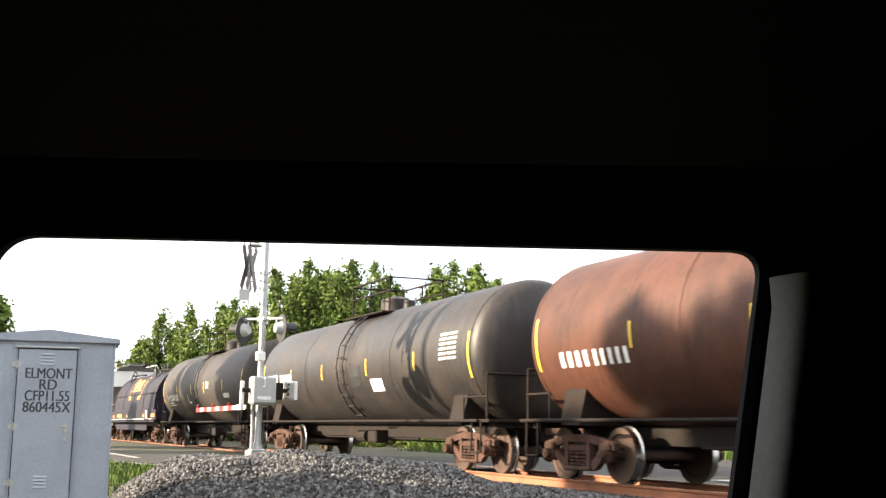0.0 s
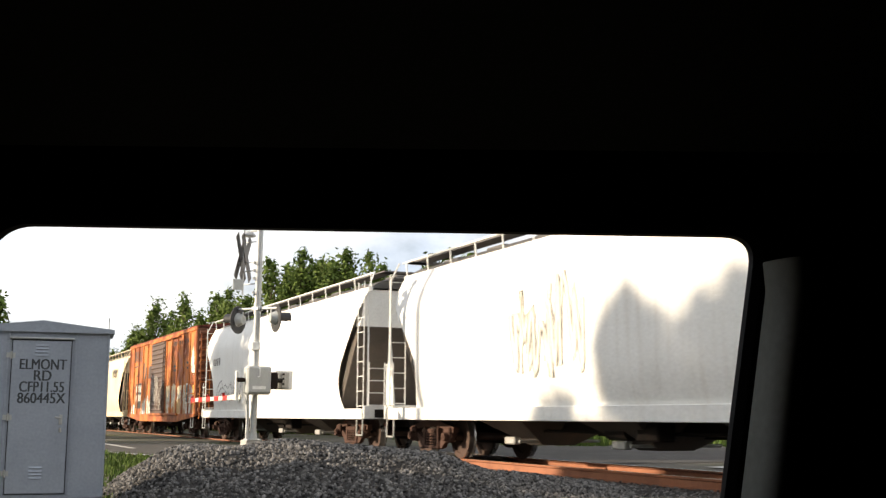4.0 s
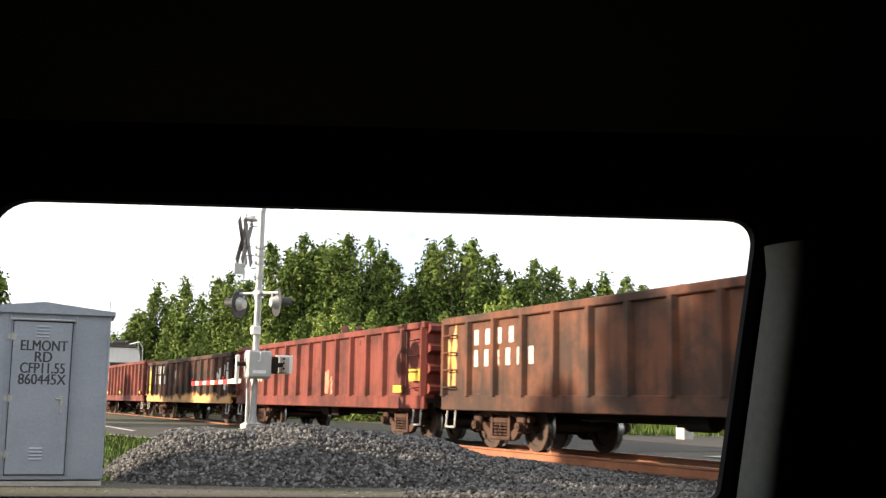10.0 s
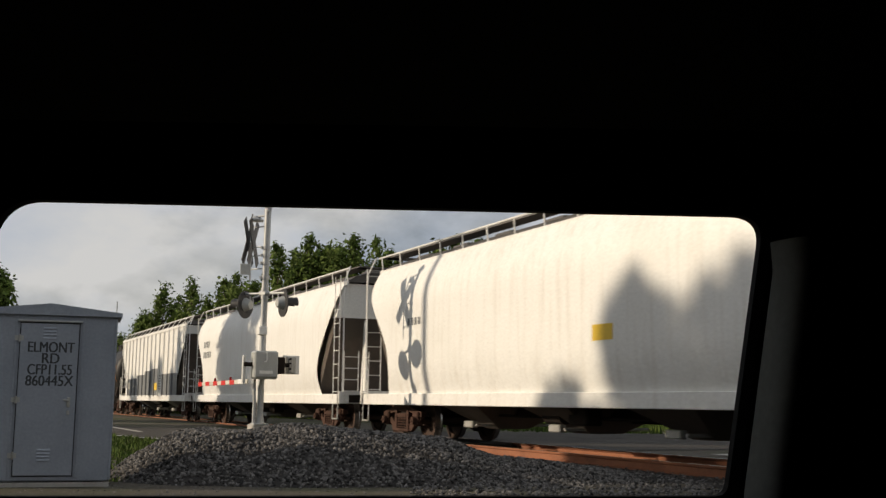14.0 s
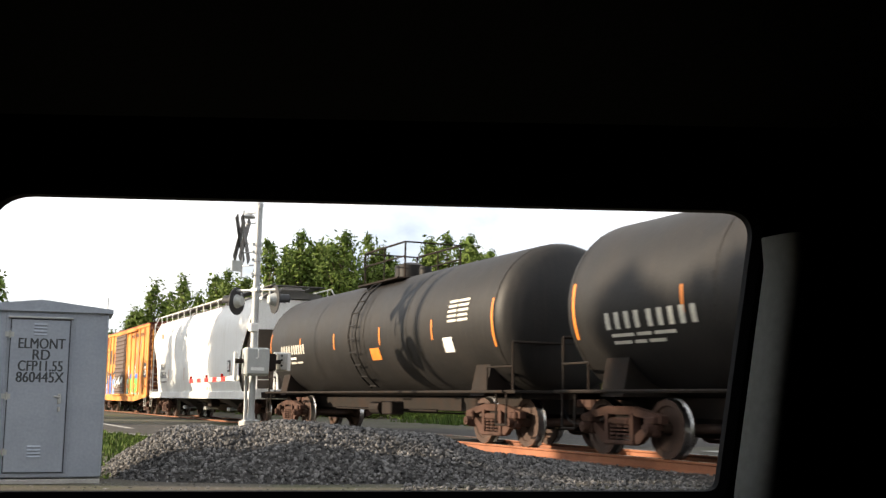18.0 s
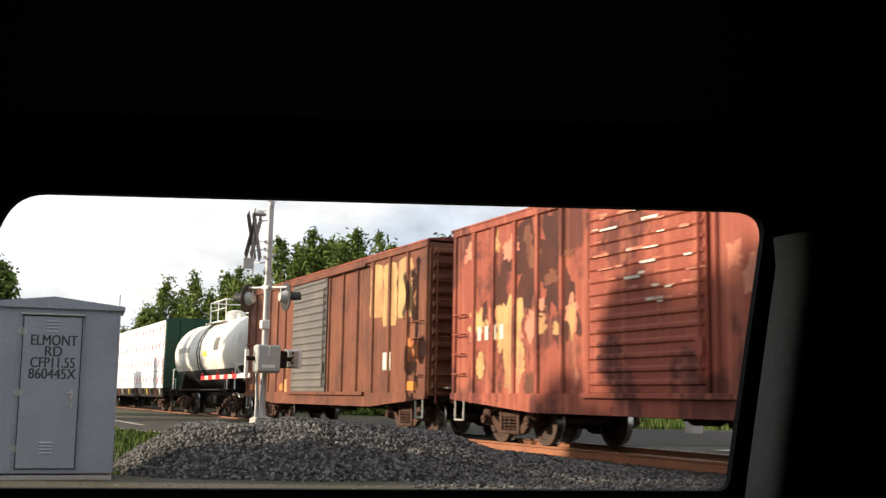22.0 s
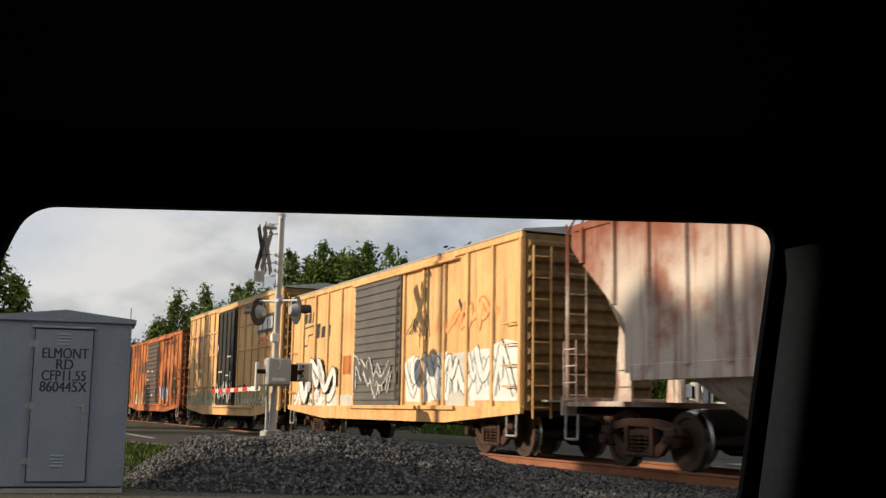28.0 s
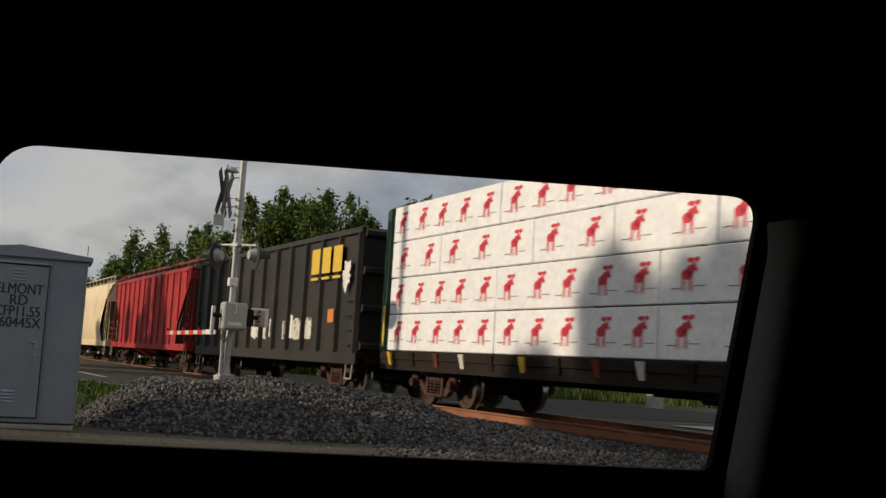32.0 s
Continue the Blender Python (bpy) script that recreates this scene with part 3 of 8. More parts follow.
def build_track():
    bed = [(-2.9, -0.36), (-1.7, -0.175), (1.7, -0.175), (2.9, -0.36)]
    for name, x0, x1 in (("ballast_bed", -22.3, 45.0), ("ballast_bed_far", -700.0, -33.7)):
        g = G().prism_x([(y, z) for y, z in bed] + [(2.9, -0.5), (-2.9, -0.5)], x0, x1)
        ob = structure(name, g, "gravel", "grey crushed-stone ballast under the track")
        ob.matrix_basis = TRACK_POSE
    prof = [(-0.07, -0.185), (0.07, -0.185), (0.07, -0.172), (0.012, -0.15), (0.010, -0.05), (0.035, -0.035), (0.036, -0.008), (0.028, 0), (-0.028, 0), (-0.036, -0.008), (-0.035, -0.035), (-0.010, -0.05), (-0.012, -0.15), (-0.07, -0.172)]
    for name, y in (("rail_near", -0.755), ("rail_far", 0.755)):
        ob = structure(name, G().prism_x([(q + y, z) for q, z in prof], -700, 45), "rail", "rusty brown steel rail")
        ob.matrix_basis = TRACK_POSE
        top = structure(name + "_tread", G().box(-700, 45, y - 0.026, y + 0.026, 0.0005, 0.0025), "tread", "bright worn running band of the rail")
        top.matrix_basis = TRACK_POSE
    track = structure("track_ties", G().box(-700, -60, -1.28, 1.28, -0.35, -0.19), "tie", "dark wooden ties far down the track")
    track.matrix_basis = TRACK_POSE
    me = G().box(-0.115, 0.115, -1.3, 1.3, -0.36, -0.168, 0.012).mesh("tie", M["tie"])
    for i in range(36):
        part("tie", me, "tie", track, at=pose(-22.0 + 0.53 * i, random.uniform(-0.03, 0.03), random.uniform(-0.006, 0.004), 0, 0, random.uniform(-1, 1)))
    plank = G().box(-11.4 / 6, 11.4 / 6, -0.17, 0.17, -0.06, -0.004, 0.01).mesh("crossing_plank", M["tie"])
    cross = structure("crossing_panels", G().box(-33.7, -22.3, -1.35, 1.35, -0.3, -0.07), "asphalt", "asphalt filling between the crossing's rails")
    cross.matrix_basis = TRACK_POSE
    for k in range(3):
        for y in (-1.0, -0.5, -0.14, 0.2, 0.52, 1.0):
            part("crossing_plank", plank, "tie", cross, at=pose(-32.0 + 3.85 * k + 0.0, y, 0))


build_track()


def stones(name, spots, label, big=0.05, mat="stone"):
    ico = [(0, 0, 1), (0.894, 0, 0.447), (0.276, 0.851, 0.447), (-0.724, 0.526, 0.447), (-0.724, -0.526, 0.447), (0.276, -0.851, 0.447), (0.724, 0.526, -0.447), (-0.276, 0.851, -0.447), (-0.894, 0, -0.447), (-0.276, -0.851, -0.447), (0.724, -0.526, -0.447), (0, 0, -1)]
    fs = [(0, 1, 2), (0, 2, 3), (0, 3, 4), (0, 4, 5), (0, 5, 1), (1, 6, 2), (2, 7, 3), (3, 8, 4), (4, 9, 5), (5, 10, 1), (6, 7, 2), (7, 8, 3), (8, 9, 4), (9, 10, 5), (10, 6, 1), (11, 7, 6), (11, 8, 7), (11, 9, 8), (11, 10, 9), (11, 6, 10)]
    base = np.array(ico)
    rng = np.random.default_rng(7)
    V, F = [], []
    for k, (x, y, z) in enumerate(spots):
        q, _ = np.linalg.qr(rng.normal(size=(3, 3)))
        r = big * rng.uniform(0.45, 1.1) * np.array([1, rng.uniform(0.6, 0.95), rng.uniform(0.45, 0.8)])
        w = (base * (1 + rng.uniform(-0.22, 0.22, (12, 1)))) * r @ q.T + (x, y, z + big * 0.15)
        V.append(w)
        F.append(np.array(fs) + 12 * k)
    me = grow(name, np.concatenate(V).tolist(), np.concatenate(F).tolist(), mat)
    return tagged(new(name, me), label, "gravel", "", "stuff")


def build_pile():
    nx, ny = 74, 46
    v, f = [], []
    for j in range(ny + 1):
        for i in range(nx + 1):
            x, y = -5.2 + 8.6 * i / nx, 13.2 + 6.0 * j / ny
            v.append((x, y, ground_height(x, y) - 0.03 + pile_height(x, y)))
    for j in range(ny):
        for i in range(nx):
            f.append((j * (nx + 1) + i, j * (nx + 1) + i + 1, (j + 1) * (nx + 1) + i + 1, (j + 1) * (nx + 1) + i))
    pile = tagged(new("gravel_pile", grow("gravel_pile", v, f, "gravel", True)), "heap of grey crushed-stone ballast beside the crossing", "gravel pile", "", "stuff")
    spots = []
    rnd = random.Random(3)
    while len(spots) < 19000:
        x, y = rnd.uniform(-4.7, 3.0), rnd.uniform(12.6, 17.6)
        h = pile_height(x, y)
        if h > 0.02 or rnd.random() < 0.45:
            spots.append((x, y, ground_height(x, y) - 0.03 + h))
    stones("pile_stones", spots, "loose grey ballast stones on the heap", 0.036)
    spots = []
    while len(spots) < 12000:
        n, s = rnd.uniform(4.5, 13.9), rnd.uniform(2, 22.2)
        q = P(n, s)
        if q.y < 12 or q.x < -0.2:
            continue
        b = abs(n - TRACK)
        z = RAIL - 0.185 if b < 1.7 else RAIL - 0.185 - (b - 1.7) * 0.154
        spots.append((q.x, q.y, max(z, ground_height(q.x, q.y))))
    stones("ballast_stones", spots, "loose ballast stones along the track", 0.035)


build_pile()


def build_grass():
    rnd = random.Random(5)
    v, f = [], []
    def blades(x, y, z, h, w, count):
        for _ in range(count):
            a, t = rnd.uniform(0, 6.283), rnd.uniform(-0.35, 0.35)
            px, py = x + rnd.uniform(-0.12, 0.12), y + rnd.uniform(-0.12, 0.12)
            hh = h * rnd.uniform(0.5, 1.2)
            k = len(v)
            v.extend([(px - w * math.cos(a), py - w * math.sin(a), z - 0.02), (px + w * math.cos(a), py + w * math.sin(a), z - 0.02), (px + t * hh, py + rnd.uniform(-0.3, 0.3) * hh, z + hh)])
            f.append((k, k + 1, k + 2))
    for _ in range(5200):
        x, y = rnd.uniform(-11.5, -2.6), rnd.uniform(14.6, 33)
        s, n = x * DX + y * DY, x * NX + y * NY
        if s - max(0, 9 - n) * 1.75 > 22.2 or n > 8:
            continue
        if pile_height(x, y) > 0.02:
            continue
        blades(x, y, ground_height(x, y), rnd.choice((0.05, 0.08, 0.13)), 0.012 + 0.0006 * y, 7)
    tagged(new("grass_patch", grow("grass_patch", v, f, "grass")), "uncut green grass and weeds beside the road", "grass", "", "stuff")
    v.clear(), f.clear()
    for _ in range(7000):
        n, s = rnd.uniform(18.5, 34), rnd.uniform(-12, 45)
        q = P(n, s)
        if 22 < s < 34:
            continue
        blades(q.x, q.y, ground_height(q.x, q.y), rnd.choice((0.15, 0.25, 0.5)), 0.03, 4)
    tagged(new("verge_grass", grow("verge_grass", v, f, "grass")), "long bright green grass behind the track", "grass", "", "stuff")


build_grass()


# ---- trees ----
def tree_proto(seed, height, width, leaf, label, bare=0.22, clumps=2600, size=0.30, spires=5, taper=2.4, even=0.62):
    """A tapered trunk with limbs, and a crown of many small leaf clumps in uneven lobes."""
    rnd = random.Random(seed)
    tree = empty("tree", Matrix(), label, "tree", "trees behind the track")
    g = G()
    top = Vector((rnd.uniform(-0.3, 0.3), rnd.uniform(-0.3, 0.3), height * 0.9))
    pts = [Vector((0, 0, -0.2)).lerp(top, k / 5) + Vector((rnd.uniform(-0.1, 0.1), rnd.uniform(-0.1, 0.1), 0)) * (k % 5) for k in range(6)]
    r0 = height * 0.018
    for k in range(5):
        g.rod(pts[k], pts[k + 1], r0 * (1 - k / 5.5), 8, r0 * (1 - (k + 1) / 5.5))
    lobes = []
    # several leaders of uneven height give the crown its broken outline
    leaders = [(0.0, 0.0, 1.0, 0.30)]
    for k in range(spires):
        a = 2.4 * k + rnd.uniform(-0.5, 0.5)
        d = width * rnd.uniform(0.16, 0.34)
        leaders.append((d * math.cos(a), d * math.sin(a), bare + (1 - bare) * rnd.uniform(even, 0.95), rnd.uniform(0.15, 0.26)))
    for lx, ly, tip, wide in leaders:
        n = 60 if wide == 0.30 else 34
        for k in range(n):
            q = (k + rnd.random()) / n
            h = height * (bare + (tip - bare) * q)
            spread = width * wide * max(0.04, 1 - q ** taper) ** 0.75 * rnd.uniform(0.25, 1.1)
            a = k * 2.4 + rnd.uniform(-0.6, 0.6)
            c = Vector((lx + spread * math.cos(a), ly + spread * math.sin(a), h))
            lobes.append((c, width * rnd.uniform(0.05, 0.12) * (1.0 - 0.35 * q)))
            if k % 4 == 0:
                start = Vector((lx * 0.5, ly * 0.5, max(height * bare * 0.8, h - width * 0.22)))
                g.rod(start, c, r0 * 0.26, 5, r0 * 0.07)
    part("trunk", g, "bark", tree, smooth=True)
    v, f = [], []
    for k in range(clumps):
        c, r = lobes[rnd.randrange(len(lobes))]
        w = Vector((rnd.gauss(0, 1), rnd.gauss(0, 1), rnd.gauss(0, 1)))
        q = c + Vector((w.x, w.y, w.z * 1.25)) * r * 0.62
        w.normalize()
        sz = size * rnd.uniform(0.55, 1.25)
        nrm = (w + Vector((rnd.uniform(-1, 1), rnd.uniform(-1, 1), rnd.uniform(-0.4, 1)))).normalized()
        u = nrm.orthogonal().normalized()
        u.rotate(Matrix.Rotation(rnd.uniform(0, 6.28), 3, nrm))
        t = nrm.cross(u)
        i = len(v)
        v += [tuple(q - u * sz), tuple(q + t * sz * 0.45 - nrm * sz * 0.2), tuple(q + u * sz), tuple(q - t * sz * 0.45 - nrm * sz * 0.2)]
        f += [(i, i + 1, i + 2), (i, i + 2, i + 3)]
    part("crown", grow("crown", v, f, leaf), leaf, tree)
    return tree


def build_trees():
    kinds = [
        (tree_proto(1, 10, 6.4, "leaf", "leafy green tree in the wood behind the track", 0.06, 10500, 0.19), 10),
        (tree_proto(2, 10, 5.4, "leaf", "slim dark green tree in the wood behind the track", 0.05, 9500, 0.17, 4, 3.2), 10),
        (tree_proto(3, 10, 7.0, "leaf_light", "young light green tree at the wood's edge", 0.03, 10500, 0.17, 4, 1.2), 10),
        (tree_proto(4, 10, 5.6, "leaf", "tall tree with thin yellow-green crown", 0.08, 7000, 0.16, 6), 10),
    ]
    # sideways over ahead, ahead (m), height over the eye per metre ahead, kind
    left_wood = [(-0.295, 95, 0.045, 0), (-0.275, 94, 0.056, 0), (-0.256, 92, 0.076, 0), (-0.238, 92, 0.099, 0), (-0.224, 94, 0.092, 3), (-0.213, 90, 0.104, 0), (-0.199, 94, 0.09, 0), (-0.182, 88, 0.106, 1), (-0.173, 86, 0.112, 3), (-0.158, 84, 0.105, 1),
                 (-0.137, 76, 0.139, 1), (-0.121, 80, 0.134, 3), (-0.109, 76, 0.147, 1), (-0.095, 78, 0.138, 1), (-0.081, 80, 0.137, 3), (-0.069, 76, 0.148, 1), (-0.049, 78, 0.146, 3), (-0.037, 80, 0.134, 1), (-0.026, 76, 0.124, 1)]
    right_wood = [(-0.010, 80, 0.104, 1), (0.007, 78, 0.142, 1), (0.024, 76, 0.148, 3), (0.041, 78, 0.145, 1), (0.060, 80, 0.132, 1), (0.078, 78, 0.120, 3), (0.100, 76, 0.129, 1), (0.116, 78, 0.122, 1), (0.134, 80, 0.113, 3), (0.150, 78, 0.110, 1),
                  (0.164, 76, 0.115, 0), (0.183, 78, 0.115, 1), (0.200, 76, 0.108, 1), (0.222, 78, 0.086, 3), (0.245, 76, 0.074, 2), (0.265, 78, 0.086, 1), (0.283, 76, 0.076, 1), (0.31, 74, 0.08, 0), (0.33, 72, 0.084, 0)]
    young_wood = [(0.075, 62, 0.104, 2), (0.040, 60, 0.072, 2), (0.105, 58, 0.076, 2), (0.14, 60, 0.092, 2), (0.165, 58, 0.085, 2), (0.19, 58, 0.080, 2), (0.215, 60, 0.07, 2), (-0.075, 62, 0.09, 2), (-0.045, 60, 0.08, 2), (0.295, 52, 0.06, 2), (-0.11, 64, 0.07, 0), (-0.14, 66, 0.06, 2), (-0.165, 72, 0.065, 0), (-0.20, 76, 0.062, 0), (-0.23, 80, 0.055, 0), (-0.26, 84, 0.04, 0), (0.0, 58, 0.066, 2), (0.02, 62, 0.08, 2), (-0.015, 64, 0.07, 0),
                  (-0.408, 46, 0.152, 0), (-0.49, 48, 0.15, 0)]
    rows = left_wood + right_wood + young_wood
    rnd = random.Random(11)
    for i, (k, y, h, kind) in enumerate(rows):
        proto, base = kinds[kind]
        x, top = k * y, h * y + EYE
        z = ground_height(x, y) - 0.15
        sc = (top - z) / base
        w = sc * rnd.uniform(0.9, 1.12)
        ob = copy_thing(proto, pose(x, y, z, 0, 0, rnd.uniform(0, 360)))
        ob.scale = (w, w, sc)
    for proto, _ in kinds:
        for o in (*proto.children_recursive, proto):
            bpy.data.objects.remove(o)
    pine = tree_proto(21, 16, 3.0, "leaf", "tall roadside tree with a high crown", 0.90, 4200, 0.15, 5, 6.0, 0.86)
    broad = tree_proto(23, 14, 6.6, "leaf", "broad dense tree across the road", 0.15, 9000, 0.34, 7, 6.0, 0.88)
    wood = tree_proto(22, 11, 8.0, "leaf", "unseen leafy tree added to cut sky light", 0.15, 3200, 0.36)
    # trees on the evening side, whose shade lies on the passing cars: place along the track, way off, height of the shade, width
    shade_rows = ((14.2, 38, 2.6, 0.30), (11.75, 40, 2.6, 0.42), (9.9, 41, 1.6, 0.4), (8.0, 42, 2.9, 0.5), (4.0, 42, 3.5, 0.9), (16.5, 36, 1.25, 0.2), (10.6, 39, 0.8, 0.4), (15.7, 39, 0.72, 0.30), (17.3, 38, 0.42, 0.2), (13.6, 40, 0.75, 0.3), (7.6, 40, 0.9, 0.5), (-3.5, 44, 4.2, 1.0), (47.7, 25, 4.0, 0.13), (50.6, 25, 2.3, 0.13), (53.2, 25, 2.8, 0.16), (55.8, 25, 2.7, 0.13), (60.5, 26, 2.0, 0.3))
    for s0, dist_, top, wide in shade_rows:
        c = P(9.8, s0) - SUN_FLAT * dist_
        h = top + dist_ * math.tan(SUN_EL)
        ob = copy_thing(pine, pose(c.x, c.y, -0.1, 0, 0, 40 * s0))
        ob.scale = (wide * 3, wide * 3, h / 15.6)
        tagged(ob, "", "", "trees beside the road")
    c = P(9.8, 38.9) - SUN_FLAT * 25
    ob = copy_thing(broad, pose(c.x, c.y, -0.1, 0, 0, 35))
    ob.scale = (1.0, 1.0, 1.12)
    tagged(ob, "", "", "trees beside the road")
    # unseen trees behind the eye, added to cut sky light on heap and house
    for i in range(26):
        a = math.radians(186 + 6.3 * i)
        r = rnd.uniform(24, 34)
        ob = copy_thing(wood, pose(r * math.cos(a) * 1.2 + 2, r * math.sin(a), -0.1, 0, 0, 70 * i))
        k = rnd.uniform(0.75, 1.1)
        ob.scale = (k, k, k * (0.62 if i < 7 else 1.0))
        tagged(ob, "", "", "trees beside the road")
    for proto in (pine, wood, broad):
        for o in (*proto.children_recursive, proto):
            bpy.data.objects.remove(o)


build_trees()


# ---- signal house ----
def text_mesh(words, size):
    cu = bpy.data.curves.new("lettering", "FONT")
    cu.body, cu.size, cu.align_x, cu.extrude = words, size, "CENTER", 0.0015
    ob = bpy.data.objects.new("lettering", cu)
    scene.collection.objects.link(ob)
    me = bpy.data.meshes.new_from_object(ob.evaluated_get(bpy.context.evaluated_depsgraph_get()))
    bpy.data.objects.remove(ob)
    bpy.data.curves.remove(cu)
    return me


def lettering(words, size, mat, parent, at, wide=1.0, label=""):
    me = text_mesh(words, size)
    # three copies side by side thicken the strokes
    bm = bmesh.new()
    for k in (-1, 0, 1):
        n = len(bm.verts)
        bm.from_mesh(me)
        bm.verts.ensure_lookup_table()
        for q in bm.verts[n:]:
            q.co.x = q.co.x * wide + k * size * 0.022
            q.co.z += 0.0003 * k
    bm.to_mesh(me)
    bm.free()
    me.materials.clear()
    me.materials.append(M[mat])
    return part("lettering", me, mat, parent, label, at=at)


def build_house():
    # front face square to local -y; the origin at the middle of the front's foot
    w, h, d = 0.785, 2.08, 0.88
    house = empty("signal_house", pose(-4.61, 13.65, 0.11, 0, 0, 17), "silver aluminium railway signal house with a stencilled door", "equipment house")
    part("body", G().box(-w, w, 0, d, 0.06, h, 0.012), "aluminium", house)
    part("base_frame", G().box(-w + 0.01, w - 0.01, 0.01, d - 0.02, -0.12, 0.045, 0.01), "concrete", house, "pale concrete footing")
    roof = [(-w - 0.05, h - 0.03), (w + 0.05, h - 0.03), (w + 0.05, h + 0.02), (0, h + 0.115), (-w - 0.05, h + 0.02)]
    part("roof", G().loft([[(x, -0.05, z) for x, z in roof], [(x, d + 0.05, z) for x, z in roof]]), "aluminium", house, "shallow pitched metal roof")
    g = G()
    for x in (-w + 0.0, w - 0.03):
        g.box(x, x + 0.03, -0.012, -0.002, 0.08, h - 0.04, 0.004)
    for x in (-0.40, 0.37):
        g.box(x, x + 0.03, -0.014, -0.002, 0.10, h - 0.04, 0.004)
    part("edge_trim", g, "aluminium", house)
    door = part("door", G().box(-0.335, 0.335, -0.032, -0.004, 0.125, 1.95, 0.008), "aluminium", house, "silver steel door with stencilled black lettering")
    part("drip_cap", G().box(-0.37, 0.37, -0.055, -0.003, 1.965, 1.985, 0.005), "box_grey", house)
    g = G()
    for z0, z1 in ((0.12, 1.955),):
        g.box(-0.345, -0.337, -0.012, -0.003, z0, z1).box(0.337, 0.345, -0.012, -0.003, z0, z1).box(-0.345, 0.345, -0.012, -0.003, 1.951, 1.959).box(-0.345, 0.345, -0.012, -0.003, 0.116, 0.124)
    part("door_seal", g, "rubber", house)
    for z0 in (0.30, 1.76):
        for k in range(4):
            x = -0.075
            part("louvre", G().loft([[(x, -0.033, z0 + 0.04 * k), (x, -0.045, z0 + 0.004 + 0.04 * k), (x, -0.033, z0 + 0.026 + 0.04 * k)], [(-x, -0.033, z0 + 0.04 * k), (-x, -0.045, z0 + 0.004 + 0.04 * k), (-x, -0.033, z0 + 0.026 + 0.04 * k)]]), "aluminium", door)
    for z in (0.32, 0.98, 1.72):
        part("hinge", G().rod((-0.345, -0.04, z), (-0.345, -0.04, z + 0.09), 0.012).box(-0.40, -0.30, -0.036, -0.031, z + 0.015, z + 0.075), "steel", door)
    part("handle", G().box(0.235, 0.275, -0.045, -0.03, 0.94, 1.06, 0.006).rod((0.255, -0.05, 1.02), (0.19, -0.07, 1.03), 0.011).rod((0.255, -0.035, 0.9), (0.255, -0.045, 0.85), 0.016), "steel", door, "steel lever handle with a padlock")
    part("lightning_rod", G().rod((w - 0.02, 0.0, h), (w - 0.02, 0.0, h + 0.17), 0.006), "steel", house)
    for words, z, size, wide in (("ELMONT", 1.60, 0.180, 0.76), ("RD", 1.465, 0.180, 0.88), ("CFP11.55", 1.33, 0.180, 0.74), ("860445X", 1.195, 0.180, 0.82)):
        lettering(words, size, "stencil", door, pose(0.02, -0.0335, z, 90, 0, 0), wide, "black stencilled lettering")
    return house


build_house()


# ---- crossing signals ----
def flasher(mast, at, facing, lit=False):
    """A round black backboard with a hooded lamp; it faces local -y turned by facing."""
    q = at @ pose(0, 0, 0, 0, 0, facing)
    disc = part("backboard", G().rod((0, 0.01, 0), (0, -0.008, 0), 0.315, 28), "black_paint", mast, "round black backboard", True, q)
    part("lamp_housing", G().rod((0, 0.01, 0), (0, 0.15, 0), 0.16, 20, 0.10), "box_grey", disc, "grey lamp housing", True)
    part("lens", G().rod((0, -0.008, 0), (0, -0.03, 0), 0.10, 20), "lens_red", disc, "red lens", True)
    rings = []
    for y in (-0.01, -0.31):
        rings.append([((0.125 + 0.012 * (y < -0.1)) * math.cos(a), y, (0.125 + 0.012 * (y < -0.1)) * math.sin(a)) for a in [math.radians(-25 + 230 * k / 14) for k in range(15)]])
    inner = [[(x * 0.95, y, z * 0.95) for x, y, z in r] for r in rings]
    part("hood", G().loft([rings[0], rings[1], inner[1], inner[0], rings[0]], caps=False, closed=False), "black_paint", disc, "black lamp hood", True)
    part("bracket", G().rod((0, 0.12, 0.0), (0, 0.12, 0.19), 0.018), "galvanised", disc)


